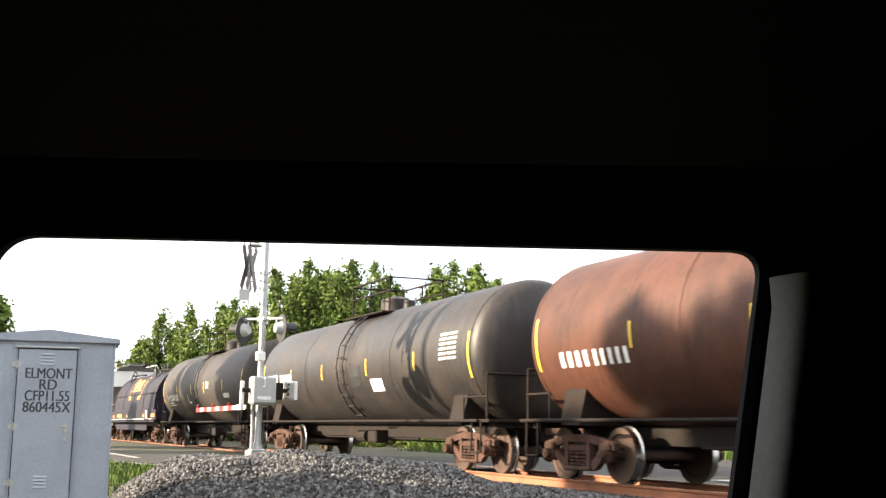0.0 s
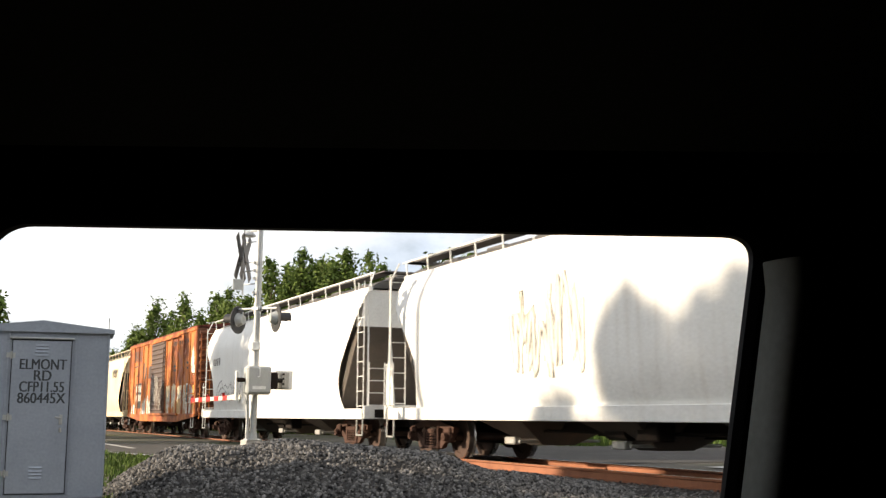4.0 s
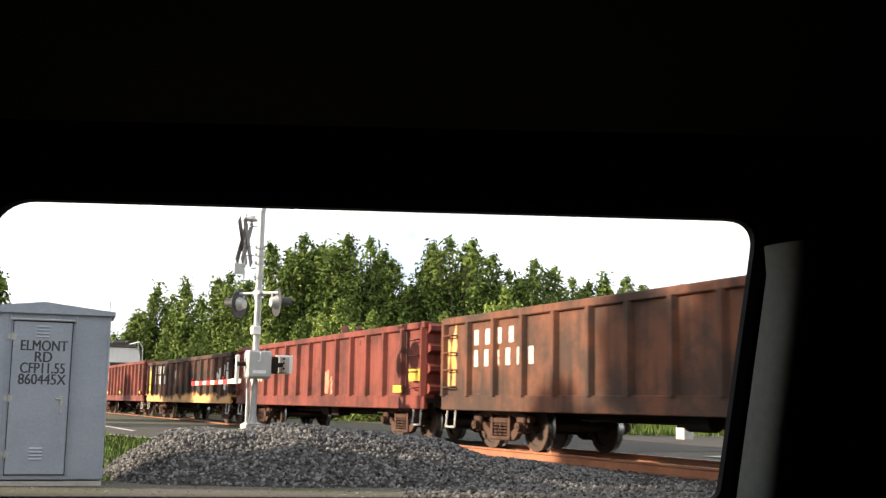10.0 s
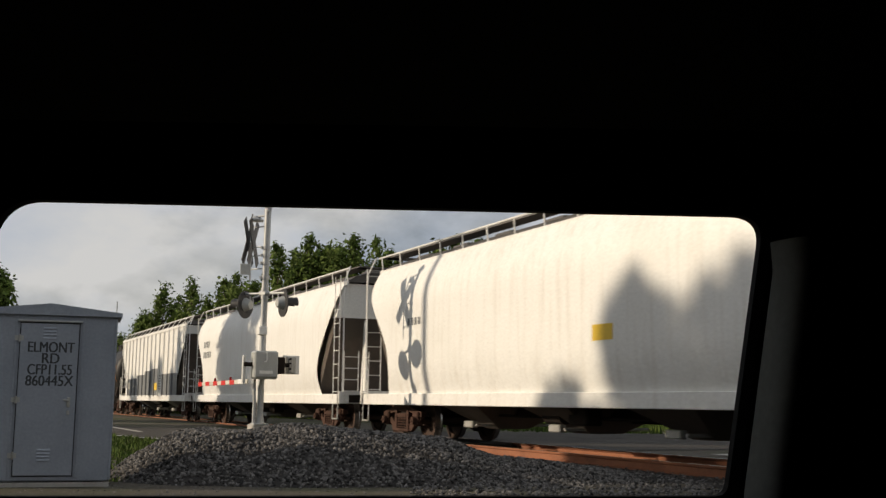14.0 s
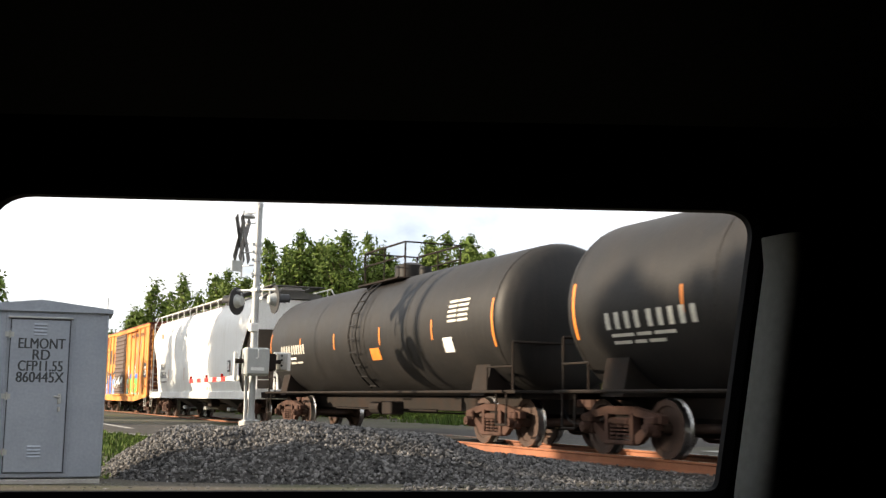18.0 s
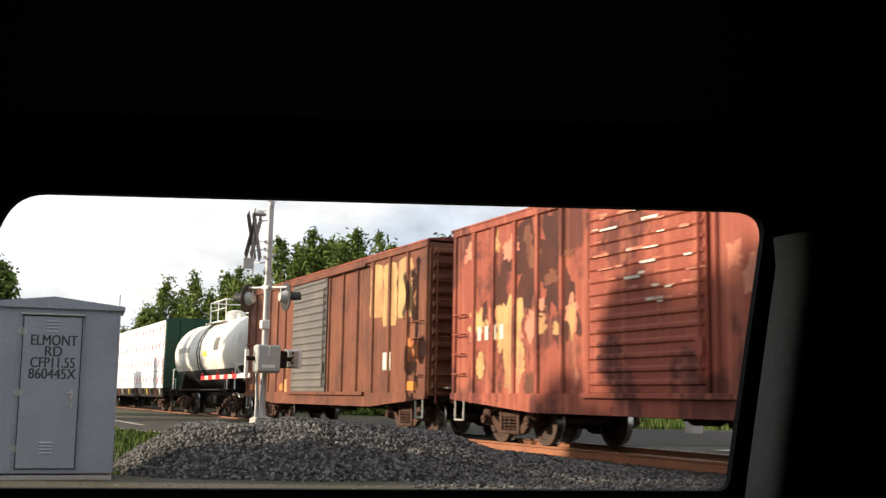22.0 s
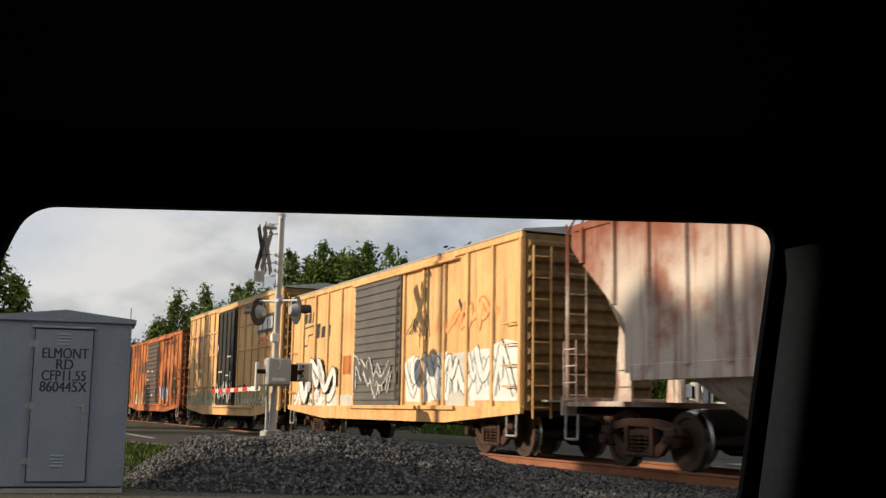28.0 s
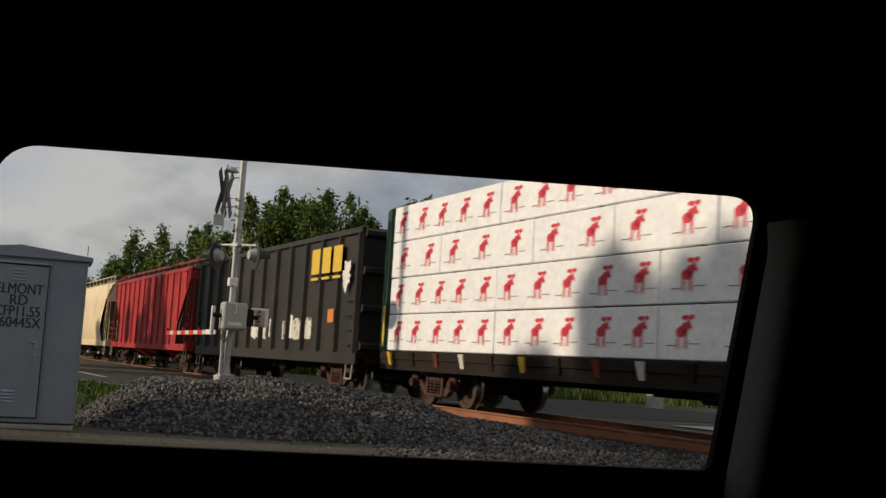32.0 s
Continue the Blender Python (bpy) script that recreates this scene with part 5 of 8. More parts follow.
def boxcar(s0, s1, colour, label, door=(-0.2, 2.2), door_mat="door_dark", posts=7, eave=4.35, roof="roof", end=None, sill=0.62, plug=False, posts_front=None):
    car, L = car_at("boxcar", s0, s1, label, "boxcar")
    h, w = L / 2, 1.42
    part("body", G().box(-h, h, -w, w, sill + 0.28, eave - 0.10, 0.015), colour, car)
    part("side_sill", G().loft([[(-h, -w - 0.06, sill + 0.34), (-h, -w - 0.06, sill + 0.22), (-h * 0.55, -w - 0.06, sill), (h * 0.55, -w - 0.06, sill), (h, -w - 0.06, sill + 0.22), (h, -w - 0.06, sill + 0.34)], [(-h, -w + 0.02, sill + 0.34), (-h, -w + 0.02, sill + 0.22), (-h * 0.55, -w + 0.02, sill), (h * 0.55, -w + 0.02, sill), (h, -w + 0.02, sill + 0.22), (h, -w + 0.02, sill + 0.34)]]), colour, car)
    part("top_chord", G().box(-h - 0.01, h + 0.01, -w - 0.05, -w + 0.04, eave - 0.14, eave, 0.015).box(-h - 0.01, h + 0.01, w - 0.04, w + 0.05, eave - 0.14, eave, 0.015), colour, car)
    prof = [(-w - 0.06, eave - 0.005), (w + 0.06, eave - 0.005), (w + 0.06, eave + 0.03), (0, eave + 0.21), (-w - 0.06, eave + 0.03)]
    rf = part("roof", G().prism_x(prof, -h - 0.06, h + 0.06), {"roof": "steel"}.get(roof, roof), car, "pitched steel roof")
    for k in range(12):
        x = -h + L * (k + 0.5) / 12
        part("roof_seam", G().loft([[(x - 0.04, y, z + 0.035 * e) for y, z, e in ((-w, eave + 0.02, 1), (0, eave + 0.21, 1), (w, eave + 0.02, 1), (w, eave + 0.01, 0), (0, eave + 0.19, 0), (-w, eave + 0.01, 0))], [(x + 0.04, y, z + 0.035 * e) for y, z, e in ((-w, eave + 0.02, 1), (0, eave + 0.21, 1), (w, eave + 0.02, 1), (w, eave + 0.01, 0), (0, eave + 0.19, 0), (-w, eave + 0.01, 0))]]), roof if roof != "roof" else "steel", rf)
    d0, d1 = door[0] - door[1] / 2, door[0] + door[1] / 2
    def post_row(a, b, n):
        for k in range(n + 1):
            x = a + (b - a) * k / n
            for y in (-w,):
                part("side_post", G().loft([[(x - 0.075, y + 0.005, z), (x - 0.05, y - 0.042, z), (x + 0.05, y - 0.042, z), (x + 0.075, y + 0.005, z)] for z in (sill + 0.30, eave - 0.13)]), colour, car)
                # thin dark brown strip along one edge of each post
                wide = 0.012 + 0.012 * ((k * 7) % 3)
                part("panel_seam", G().box(x + 0.076, x + 0.076 + wide, y - 0.0058, y, sill + 0.35, eave - 0.16), "dark_seam", car, "dark panel seam")
    post_row(-h + 0.10, d0 - 0.12, posts)
    post_row(d1 + 0.12, h - 0.10, posts_front or posts)
    part("far_side_post", G().box(-h, h, w, w + 0.06, sill + 0.3, sill + 0.5).box(-h, h, w, w + 0.06, eave - 0.4, eave - 0.14), colour, car)
    # sliding door with pressed ribs
    dr = part("door", G().box(d0, d1, -w - 0.075, -w - 0.02, sill + 0.36, eave - 0.22, 0.01), door_mat, car, "ribbed sliding door")
    if not plug:
        for k in range(15):
            z = sill + 0.46 + (eave - sill - 0.82) * k / 14
            part("door_rib", G().loft([[(d0 + 0.05, -w - 0.07, z), (d0 + 0.05, -w - 0.105, z + 0.035), (d0 + 0.05, -w - 0.105, z + 0.075), (d0 + 0.05, -w - 0.07, z + 0.12)], [(d1 - 0.05, -w - 0.07, z), (d1 - 0.05, -w - 0.105, z + 0.035), (d1 - 0.05, -w - 0.105, z + 0.075), (d1 - 0.05, -w - 0.07, z + 0.12)]]), door_mat, dr)
    else:
        for k in range(5):
            x = d0 + 0.12 + (d1 - d0 - 0.24) * k / 4
            part("door_bar", G().rod((x, -w - 0.10, sill + 0.42), (x, -w - 0.10, eave - 0.3), 0.025, 6), door_mat, dr)
    part("door_track", G().box(d0 - 0.2, d1 + door[1], -w - 0.13, -w - 0.06, sill + 0.27, sill + 0.36, 0.01), colour, car)
    part("door_track", G().box(d0 - 0.2, d1 + door[1], -w - 0.12, -w - 0.06, eave - 0.22, eave - 0.15, 0.01), colour, car)
    part("door_latch", G().rod((d1 - 0.12, -w - 0.12, sill + 0.5), (d1 - 0.12, -w - 0.12, eave - 0.5), 0.022, 6).box(d1 - 0.2, d1 - 0.05, -w - 0.14, -w - 0.1, 1.5, 1.75), door_mat, dr)
    # corrugated ends; the end colour given holds the shade of this side
    for sg in (-1, 1):
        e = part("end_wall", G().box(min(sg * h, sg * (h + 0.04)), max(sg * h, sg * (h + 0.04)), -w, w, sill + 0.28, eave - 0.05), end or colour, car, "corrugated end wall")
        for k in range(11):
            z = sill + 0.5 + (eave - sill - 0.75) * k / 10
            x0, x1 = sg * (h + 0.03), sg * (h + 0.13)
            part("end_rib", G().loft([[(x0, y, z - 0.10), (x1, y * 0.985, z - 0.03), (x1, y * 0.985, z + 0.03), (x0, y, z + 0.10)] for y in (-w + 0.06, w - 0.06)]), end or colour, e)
        end_ladder(car, sg * (h + 0.17), -1.30, -0.92, 0.75, eave - (0.3 if sg > 0 else 2.2), 8, colour)
        for z in (1.35, 1.75, 2.15, 2.55):
            x = sg * (h - 0.42)
            part("grab_iron", G().path([(x - 0.22, -w - 0.02, z), (x - 0.22, -w - 0.12, z), (x + 0.22, -w - 0.12, z), (x + 0.22, -w - 0.02, z)], 0.016), colour, car)
        x = sg * (h - 0.40)
        part("sill_step", G().path([(x - 0.2, -w - 0.02, sill + 0.25), (x - 0.2, -w - 0.03, 0.42), (x + 0.2, -w - 0.03, 0.42), (x + 0.2, -w - 0.02, sill + 0.25)], 0.022), "steel", car)
        part("crossover_step", G().box(min(sg * (h + 0.05), sg * (h + 0.35)), max(sg * (h + 0.05), sg * (h + 0.35)), -1.1, 1.1, 1.06, 1.10), "steel", car)
        add_truck(car, sg * (h - 1.95))
    underframe(car, L, 0.78, couple=0.62)
    return car


def hopper_side(z, eave=4.05, sill=1.15, w=1.5):
    """Half width of the rounded covered-hopper body at a height."""
    t = (z - sill) / (eave - sill)
    return w - 0.16 * max(0, (0.30 - t) / 0.30) ** 2 - 0.34 * max(0, (t - 0.68) / 0.32) ** 2


def covered_hopper(s0, s1, colour, label, dark="shadow_grey", ribs=0, low=None, slope=None, eave=4.12, sill=0.93, round_side=True, band=None):
    car, L = car_at("covered_hopper", s0, s1, label, "hopper car")
    h = L / 2
    side = (lambda z: hopper_side(z, eave, sill)) if round_side else (lambda z: 1.46)
    # the side sheet: slanted at its ends down to a notch, as the slope sheets are
    nz = 20
    cut = 1.35 if round_side else 1.65
    notch = sill + 2.2 if round_side else eave - 0.42
    g = G()
    def x_end(z):
        if round_side:
            u = (eave - z) / (eave - sill)
            return h - 0.50 - cut * (smooth(0.10, 0.74, u) - 0.14 * smooth(0.8, 1.0, u))
        if z >= notch:
            return h - 0.35
        return h - 0.35 - cut * min(1, (notch - z) / (notch - sill - 0.85))
    zs = [sill + (eave - sill) * k / nz for k in range(nz + 1)]
    for sg in (-1, 1):
        rows_o = [[(x_end(z) * e, sg * side(z), z) for e in (-1, -0.5, 0, 0.5, 1)] for z in zs]
        g.loft(rows_o, caps=False, closed=False)
    body = part("body", g, colour, car, smooth=True)
    # inner core: end bulkheads and slope sheets, the sheets' shade put into their colour
    low_x = h - 0.75 - cut
    part("end_bulkhead", G().loft([[(e * (h - 0.60), y * 0.985, z) for y, z in ((-side(eave - 0.1), eave - 0.05), (side(eave - 0.1), eave - 0.05), (1.42, notch), (-1.42, notch))] for e in (-1, 1)]), colour, car, "upper end wall")
    for e in (-1, 1):
        part("slope_sheet", G().loft([[(e * (h - 0.61), y, notch + 0.02), (e * low_x, y, sill - 0.05), (e * (low_x - 0.3), y, sill - 0.05), (e * (h - 0.95), y, notch + 0.02)] for y in (-1.38, 1.38)]), "hopper_shade", car, "sloped end sheet painted dark for its shade")
    prof = [(-side(eave), eave - 0.01), (side(eave), eave - 0.01), (side(eave) * 0.75, eave + 0.17), (0, eave + 0.24), (-side(eave) * 0.75, eave + 0.17)]
    # dark grey roof, hatches and trough fill the band below the walkway
    part("roof", G().prism_x(prof, -h + 0.5, h - 0.5), "shadow_grey", car, "dark grey roof", True)
    rb = part("running_board", G().box(-h + 0.15, h - 0.15, -0.95, -0.55, eave + 0.36, eave + 0.39).box(-h + 0.15, h - 0.15, 0.55, 0.95, eave + 0.36, eave + 0.39).box(h - 0.55, h - 0.1, -0.95, 0.95, eave + 0.36, eave + 0.39).box(-h + 0.1, -h + 0.55, -0.95, 0.95, eave + 0.36, eave + 0.39), "shadow_grey", car, "dark steel roof walkway")
    g = G()
    for k in range(15):
        x = -h + 0.5 + (L - 1.0) * k / 14
        for sg in (-1, 1):
            g.rod((x, sg * side(eave) * 0.97, eave - 0.05), (x, sg * 1.16, eave + 0.34), 0.018, 5)
    g.rod((-h + 0.3, -1.16, eave + 0.34), (h - 0.3, -1.16, eave + 0.34), 0.022, 6).rod((-h + 0.3, 1.16, eave + 0.34), (h - 0.3, 1.16, eave + 0.34), 0.022, 6)
    part("walkway_rail", g, colour, rb)
    for k in range(8):
        x = -h + 1.2 + (L - 2.4) * k / 7
        part("roof_hatch", G().box(x - 0.4, x + 0.4, -0.34, 0.34, eave + 0.2, eave + 0.40, 0.03), "shadow_grey", car)
    part("trough_hatch", G().box(-h + 0.7, h - 0.7, -0.42, 0.42, eave + 0.16, eave + 0.33, 0.03), "shadow_grey", car, "dark trough hatch cover")
    sx = h - 0.2 if sill < 1.2 else h - 0.5 - cut
    for sg in (-1, 1):
        y0, y1 = sorted((sg * 1.47, sg * 1.38))
        part("side_sill", G().box(-sx, sx, y0, y1, sill - 0.12, sill + 0.14, 0.012), colour, car)
    for k in range(ribs):
        x = -h + 0.75 + (L - 1.5) * k / max(1, ribs - 1)
        zb = sill + 0.1 if abs(x) < h - 0.4 - cut else notch - (notch - sill - 0.85) * (h - 0.35 - abs(x)) / cut + 0.05
        part("side_rib", G().loft([[(x - 0.07, -1.455, z), (x - 0.04, -1.52, z), (x + 0.04, -1.52, z), (x + 0.07, -1.455, z)] for z in (zb, eave - 0.08)]), colour, car)
    part("top_chord", G().box(-h + 0.45, h - 0.45, -side(eave) - 0.03, -side(eave) + 0.05, eave - 0.12, eave + 0.01, 0.012).box(-h + 0.45, h - 0.45, side(eave) - 0.05, side(eave) + 0.03, eave - 0.12, eave + 0.01, 0.012), colour, car)
    for sg in (-1, 1):
        part("end_platform", G().box(min(sg * (h - 1.9), sg * h), max(sg * (h - 1.9), sg * h), -1.4, 1.4, 0.98, 1.06).box(min(sg * (h - 0.06), sg * h), max(sg * (h - 0.06), sg * h), -1.48, 1.48, 0.82, 1.14, 0.01), colour, car)
        for y in (-1.40, 1.34):
            part("end_post", G().path([(sg * (h - 0.07), y + 0.035, 1.0), (sg * (h - 0.07), y + 0.035, eave - 0.05), (sg * (h - 0.16), y * 0.85, eave + 0.36)], 0.022), colour, car)
        for y in (-0.55, 0.55):
            part("slope_brace", G().loft([[(sg * (h - 0.30), yy, 1.06), (sg * (h - 0.85), yy, 1.06), (sg * (h - 0.66), yy, notch)] for yy in (y - 0.02, y + 0.02)]), colour, car)
        ladder(car, sg * (h - 0.10), sg * (h - 0.52), -1.47, 0.95, (eave + 0.1) if sg > 0 else 2.1, 9 if sg > 0 else 4, colour, r=0.014)
        end_ladder(car, sg * (h + 0.0), -1.36, -0.95, 1.0, eave + 0.1 if sg < 0 else 2.2, 9 if sg < 0 else 4, colour, r=0.015)
        x = sg * (h - 0.35)
        part("sill_step", G().path([(x - 0.2, -1.45, 0.85), (x - 0.2, -1.46, 0.42), (x + 0.2, -1.46, 0.42), (x + 0.2, -1.45, 0.85)], 0.022), "steel", car)
        add_truck(car, sg * (h - 1.85))
    bays = 3
    for k in range(bays):
        x = (k - 1) * (L - 6.6) / 3
        # the default outlet colour carries the shade under the car
        part("outlet", G().loft([[(x - 1.0 - 0.5 * (sill > 1.2), -1.38, sill), (x + 1.0 + 0.5 * (sill > 1.2), -1.38, sill), (x + 1.0 + 0.5 * (sill > 1.2), 1.38, sill), (x - 1.0 - 0.5 * (sill > 1.2), 1.38, sill)], [(x - 0.28, -0.35, 0.34), (x + 0.28, -0.35, 0.34), (x + 0.28, 0.35, 0.34), (x - 0.28, 0.35, 0.34)]]), low or "hopper_shade", car, "discharge outlet")
        part("gate_crank", G().rod((x + 0.3, -0.9, 0.42), (x + 0.3, 0.9, 0.42), 0.03).box(x - 0.2, x + 0.2, -0.95, -0.8, 0.36, 0.5, 0.02), "steel", car)
    underframe(car, L, 0.85, couple=0.72)
    return car


def tank_car(s0, s1, colour, label, radius=1.5, center=2.45, strips="yellow_paint", two_tone=None, rail_cage=True, frame=1.0):
    """Tank with dished heads on bolsters, walkway and dome."""
    car, L = car_at("tank_car", s0, s1, label, "tank car")
    h, r, cz = L / 2, radius, center
    n = 40
    xs = [(-h, 0.0), (-h + 0.035, 0.40), (-h + 0.10, 0.66), (-h + 0.19, 0.84), (-h + 0.30, 0.94), (-h + 0.42, 0.985), (-h + 0.54, 1.0)]
    rings = xs + [(x * 0.55, 1.0) for x in (-h, -h * 0.33, h * 0.33, h)] + [(-x, q) for x, q in reversed(xs)]
    g = G().loft([[(x, -max(q, 0.01) * r * math.cos(2 * math.pi * k / n), cz + max(q, 0.01) * r * math.sin(2 * math.pi * k / n)) for k in range(n)] for x, q in rings])
    part("tank", g, colour, car, smooth=True)
    if two_tone:
        ang = [math.radians(208 + 124 * k / 20) for k in range(21)]
        g = G()
        for sgn in (1,):
            g.loft([[(x, r * 1.002 * q * math.cos(a), cz + r * 1.002 * q * math.sin(a)) for a in ang] for x, q in [(-h + 0.10, 0.66), (-h + 0.19, 0.84), (-h + 0.30, 0.94), (-h + 0.54, 1.0), (h - 0.54, 1.0), (h - 0.30, 0.94), (h - 0.19, 0.84), (h - 0.10, 0.66)]], caps=False, closed=False)
        part("lower_paint", g, two_tone, car, "black painted lower half", True)
    for x in (-h + 0.54, -h * 0.4, -0.55, 0.55, h * 0.4, h - 0.54):
        part("weld_seam", G().loft([[(x + e, -r * 1.006 * math.cos(2 * math.pi * k / n), cz + r * 1.006 * math.sin(2 * math.pi * k / n)) for k in range(n)] for e in (-0.018, 0.018)], caps=False), colour, car)
    for sg in (-1, 1):
        part("saddle", G().loft([[(sg * (h - 1.5) - 0.32, y, z), (sg * (h - 1.5) + 0.32, y, z)][::1] + [(sg * (h - 1.5) + 0.32, -y, z), (sg * (h - 1.5) - 0.32, -y, z)] for y, z in ((-1.35, 0.95), (-1.2, cz - r * 0.55))]), "under", car)
        add_truck(car, sg * (h - 1.35))
        x = sg * (h - 0.05)
        part("end_rail", G().path([(x, -1.35, 1.05), (x, -1.35, 1.95), (x, 1.35, 1.95), (x, 1.35, 1.05)], 0.026).path([(x, -1.35, 1.5), (x - sg * 0.9, -1.42, 1.5), (x - sg * 0.9, -1.42, 1.0)], 0.02), "under" if not two_tone else "white_paint", car, "end handrail")
        part("end_deck", G().box(min(x - sg * 1.2, x + sg * 0.2), max(x - sg * 1.2, x + sg * 0.2), -1.42, 1.42, 1.0, 1.06, 0.01), "under", car)
        part("sill_step", G().path([(x - sg * 0.1, -1.43, 1.0), (x - sg * 0.1, -1.44, 0.42), (x - sg * 0.5, -1.44, 0.42), (x - sg * 0.5, -1.43, 1.0)], 0.022), "under", car)
    ledge = -1.48
    part("side_pipe", G().rod((-h + 0.2, ledge, 1.03), (h - 0.2, ledge, 1.03), 0.03, 8).rod((-h + 0.2, -ledge, 1.03), (h - 0.2, -ledge, 1.03), 0.03, 8), "under", car)
    # side ladder
    g = G()
    arc = [(math.radians(a)) for a in (-55, -40, -20, 0, 20, 40, 55)]
    for x in (-0.24, 0.24):
        g.path([(x, -(r + 0.10) * math.cos(a), cz + (r + 0.10) * math.sin(a)) for a in arc], 0.022)
    mat = colour if not two_tone else "black_paint"
    lad = part("ladder", g, mat, car)
    me = G().rod((-0.24, 0, 0), (0.24, 0, 0), 0.018, 6).mesh("rung", M[mat])
    for a in [math.radians(-52 + 12 * k) for k in range(10)]:
        part("rung", me, mat, lad, at=pose(0, -(r + 0.10) * math.cos(a), cz + (r + 0.10) * math.sin(a)))
    dome = part("dome", G().rod((0, 0, cz + r - 0.1), (0, 0, cz + r + 0.32), 0.42, 20).rod((0, 0, cz + r + 0.32), (0, 0, cz + r + 0.40), 0.36, 20, 0.2).rod((0.9, 0, cz + r - 0.1), (0.9, 0, cz + r + 0.22), 0.16, 12), colour, car, "round manway and valves", True)
    if rail_cage:
        zt = cz + r
        g = G()
        for sg in (-1, 1):
            g.path([(-1.35, sg * 0.75, zt - 0.15), (-1.35, sg * 0.75, zt + 0.75), (1.35, sg * 0.75, zt + 0.75), (1.35, sg * 0.75, zt - 0.15)], 0.026).rod((-1.35, sg * 0.75, zt + 0.4), (1.35, sg * 0.75, zt + 0.4), 0.02, 6).rod((0, sg * 0.75, zt - 0.15), (0, sg * 0.75, zt + 0.75), 0.022, 6)
        g.rod((-1.35, -0.75, zt + 0.75), (-1.35, 0.75, zt + 0.75), 0.022, 6).rod((1.35, -0.75, zt + 0.75), (1.35, 0.75, zt + 0.75), 0.022, 6)
        part("safety_rail", g, "white_paint" if two_tone else "under", car, "platform safety rail")
        part("platform", G().box(-1.35, 1.35, -0.95, -0.5, zt - 0.16, zt - 0.12).box(-1.35, 1.35, 0.5, 0.95, zt - 0.16, zt - 0.12), "under" if not two_tone else "white_paint", car)
    if strips:
        for x in (-h + 0.62, -h + 3.55, -h + 6.4, h - 6.4, h - 3.4, h - 0.62):
            tall = 0.95 if abs(x) > h - 0.9 else 0.42
            g = G()
            aa = [math.radians(-4 - tall * 19 + tall * 38 * k / 7) for k in range(8)]
            g.loft([[(x + e, -(r + 0.006) * math.cos(a), cz + (r + 0.006) * math.sin(a)) for a in aa] for e in (-0.036, 0.036)], caps=False, closed=False)
            part("reflector_strip", g, strips, car, "reflective strip")
    underframe(car, L, 0.9, couple=0.8)
    return car


def tank_mark(car, x, z, widths, h, mat, r=1.5, cz=2.45, gap=None):
    g = G()
    gap = gap or h * 0.25
    a0, a1 = math.asin(max(-1, min(1, (z - cz) / r))), math.asin(max(-1, min(1, (z + h - cz) / r)))
    for w in widths:
        g = G()
        g.loft([[(x + e, -(r + 0.008) * math.cos(a), cz + (r + 0.008) * math.sin(a)) for a in (a0, (a0 + a1) / 2, a1)] for e in (0, 0.62 * w if w < 0.3 else w)], caps=False, closed=False)
        if w:
            part("marking", g, mat, car, "plain painted marking")
        x += w + gap


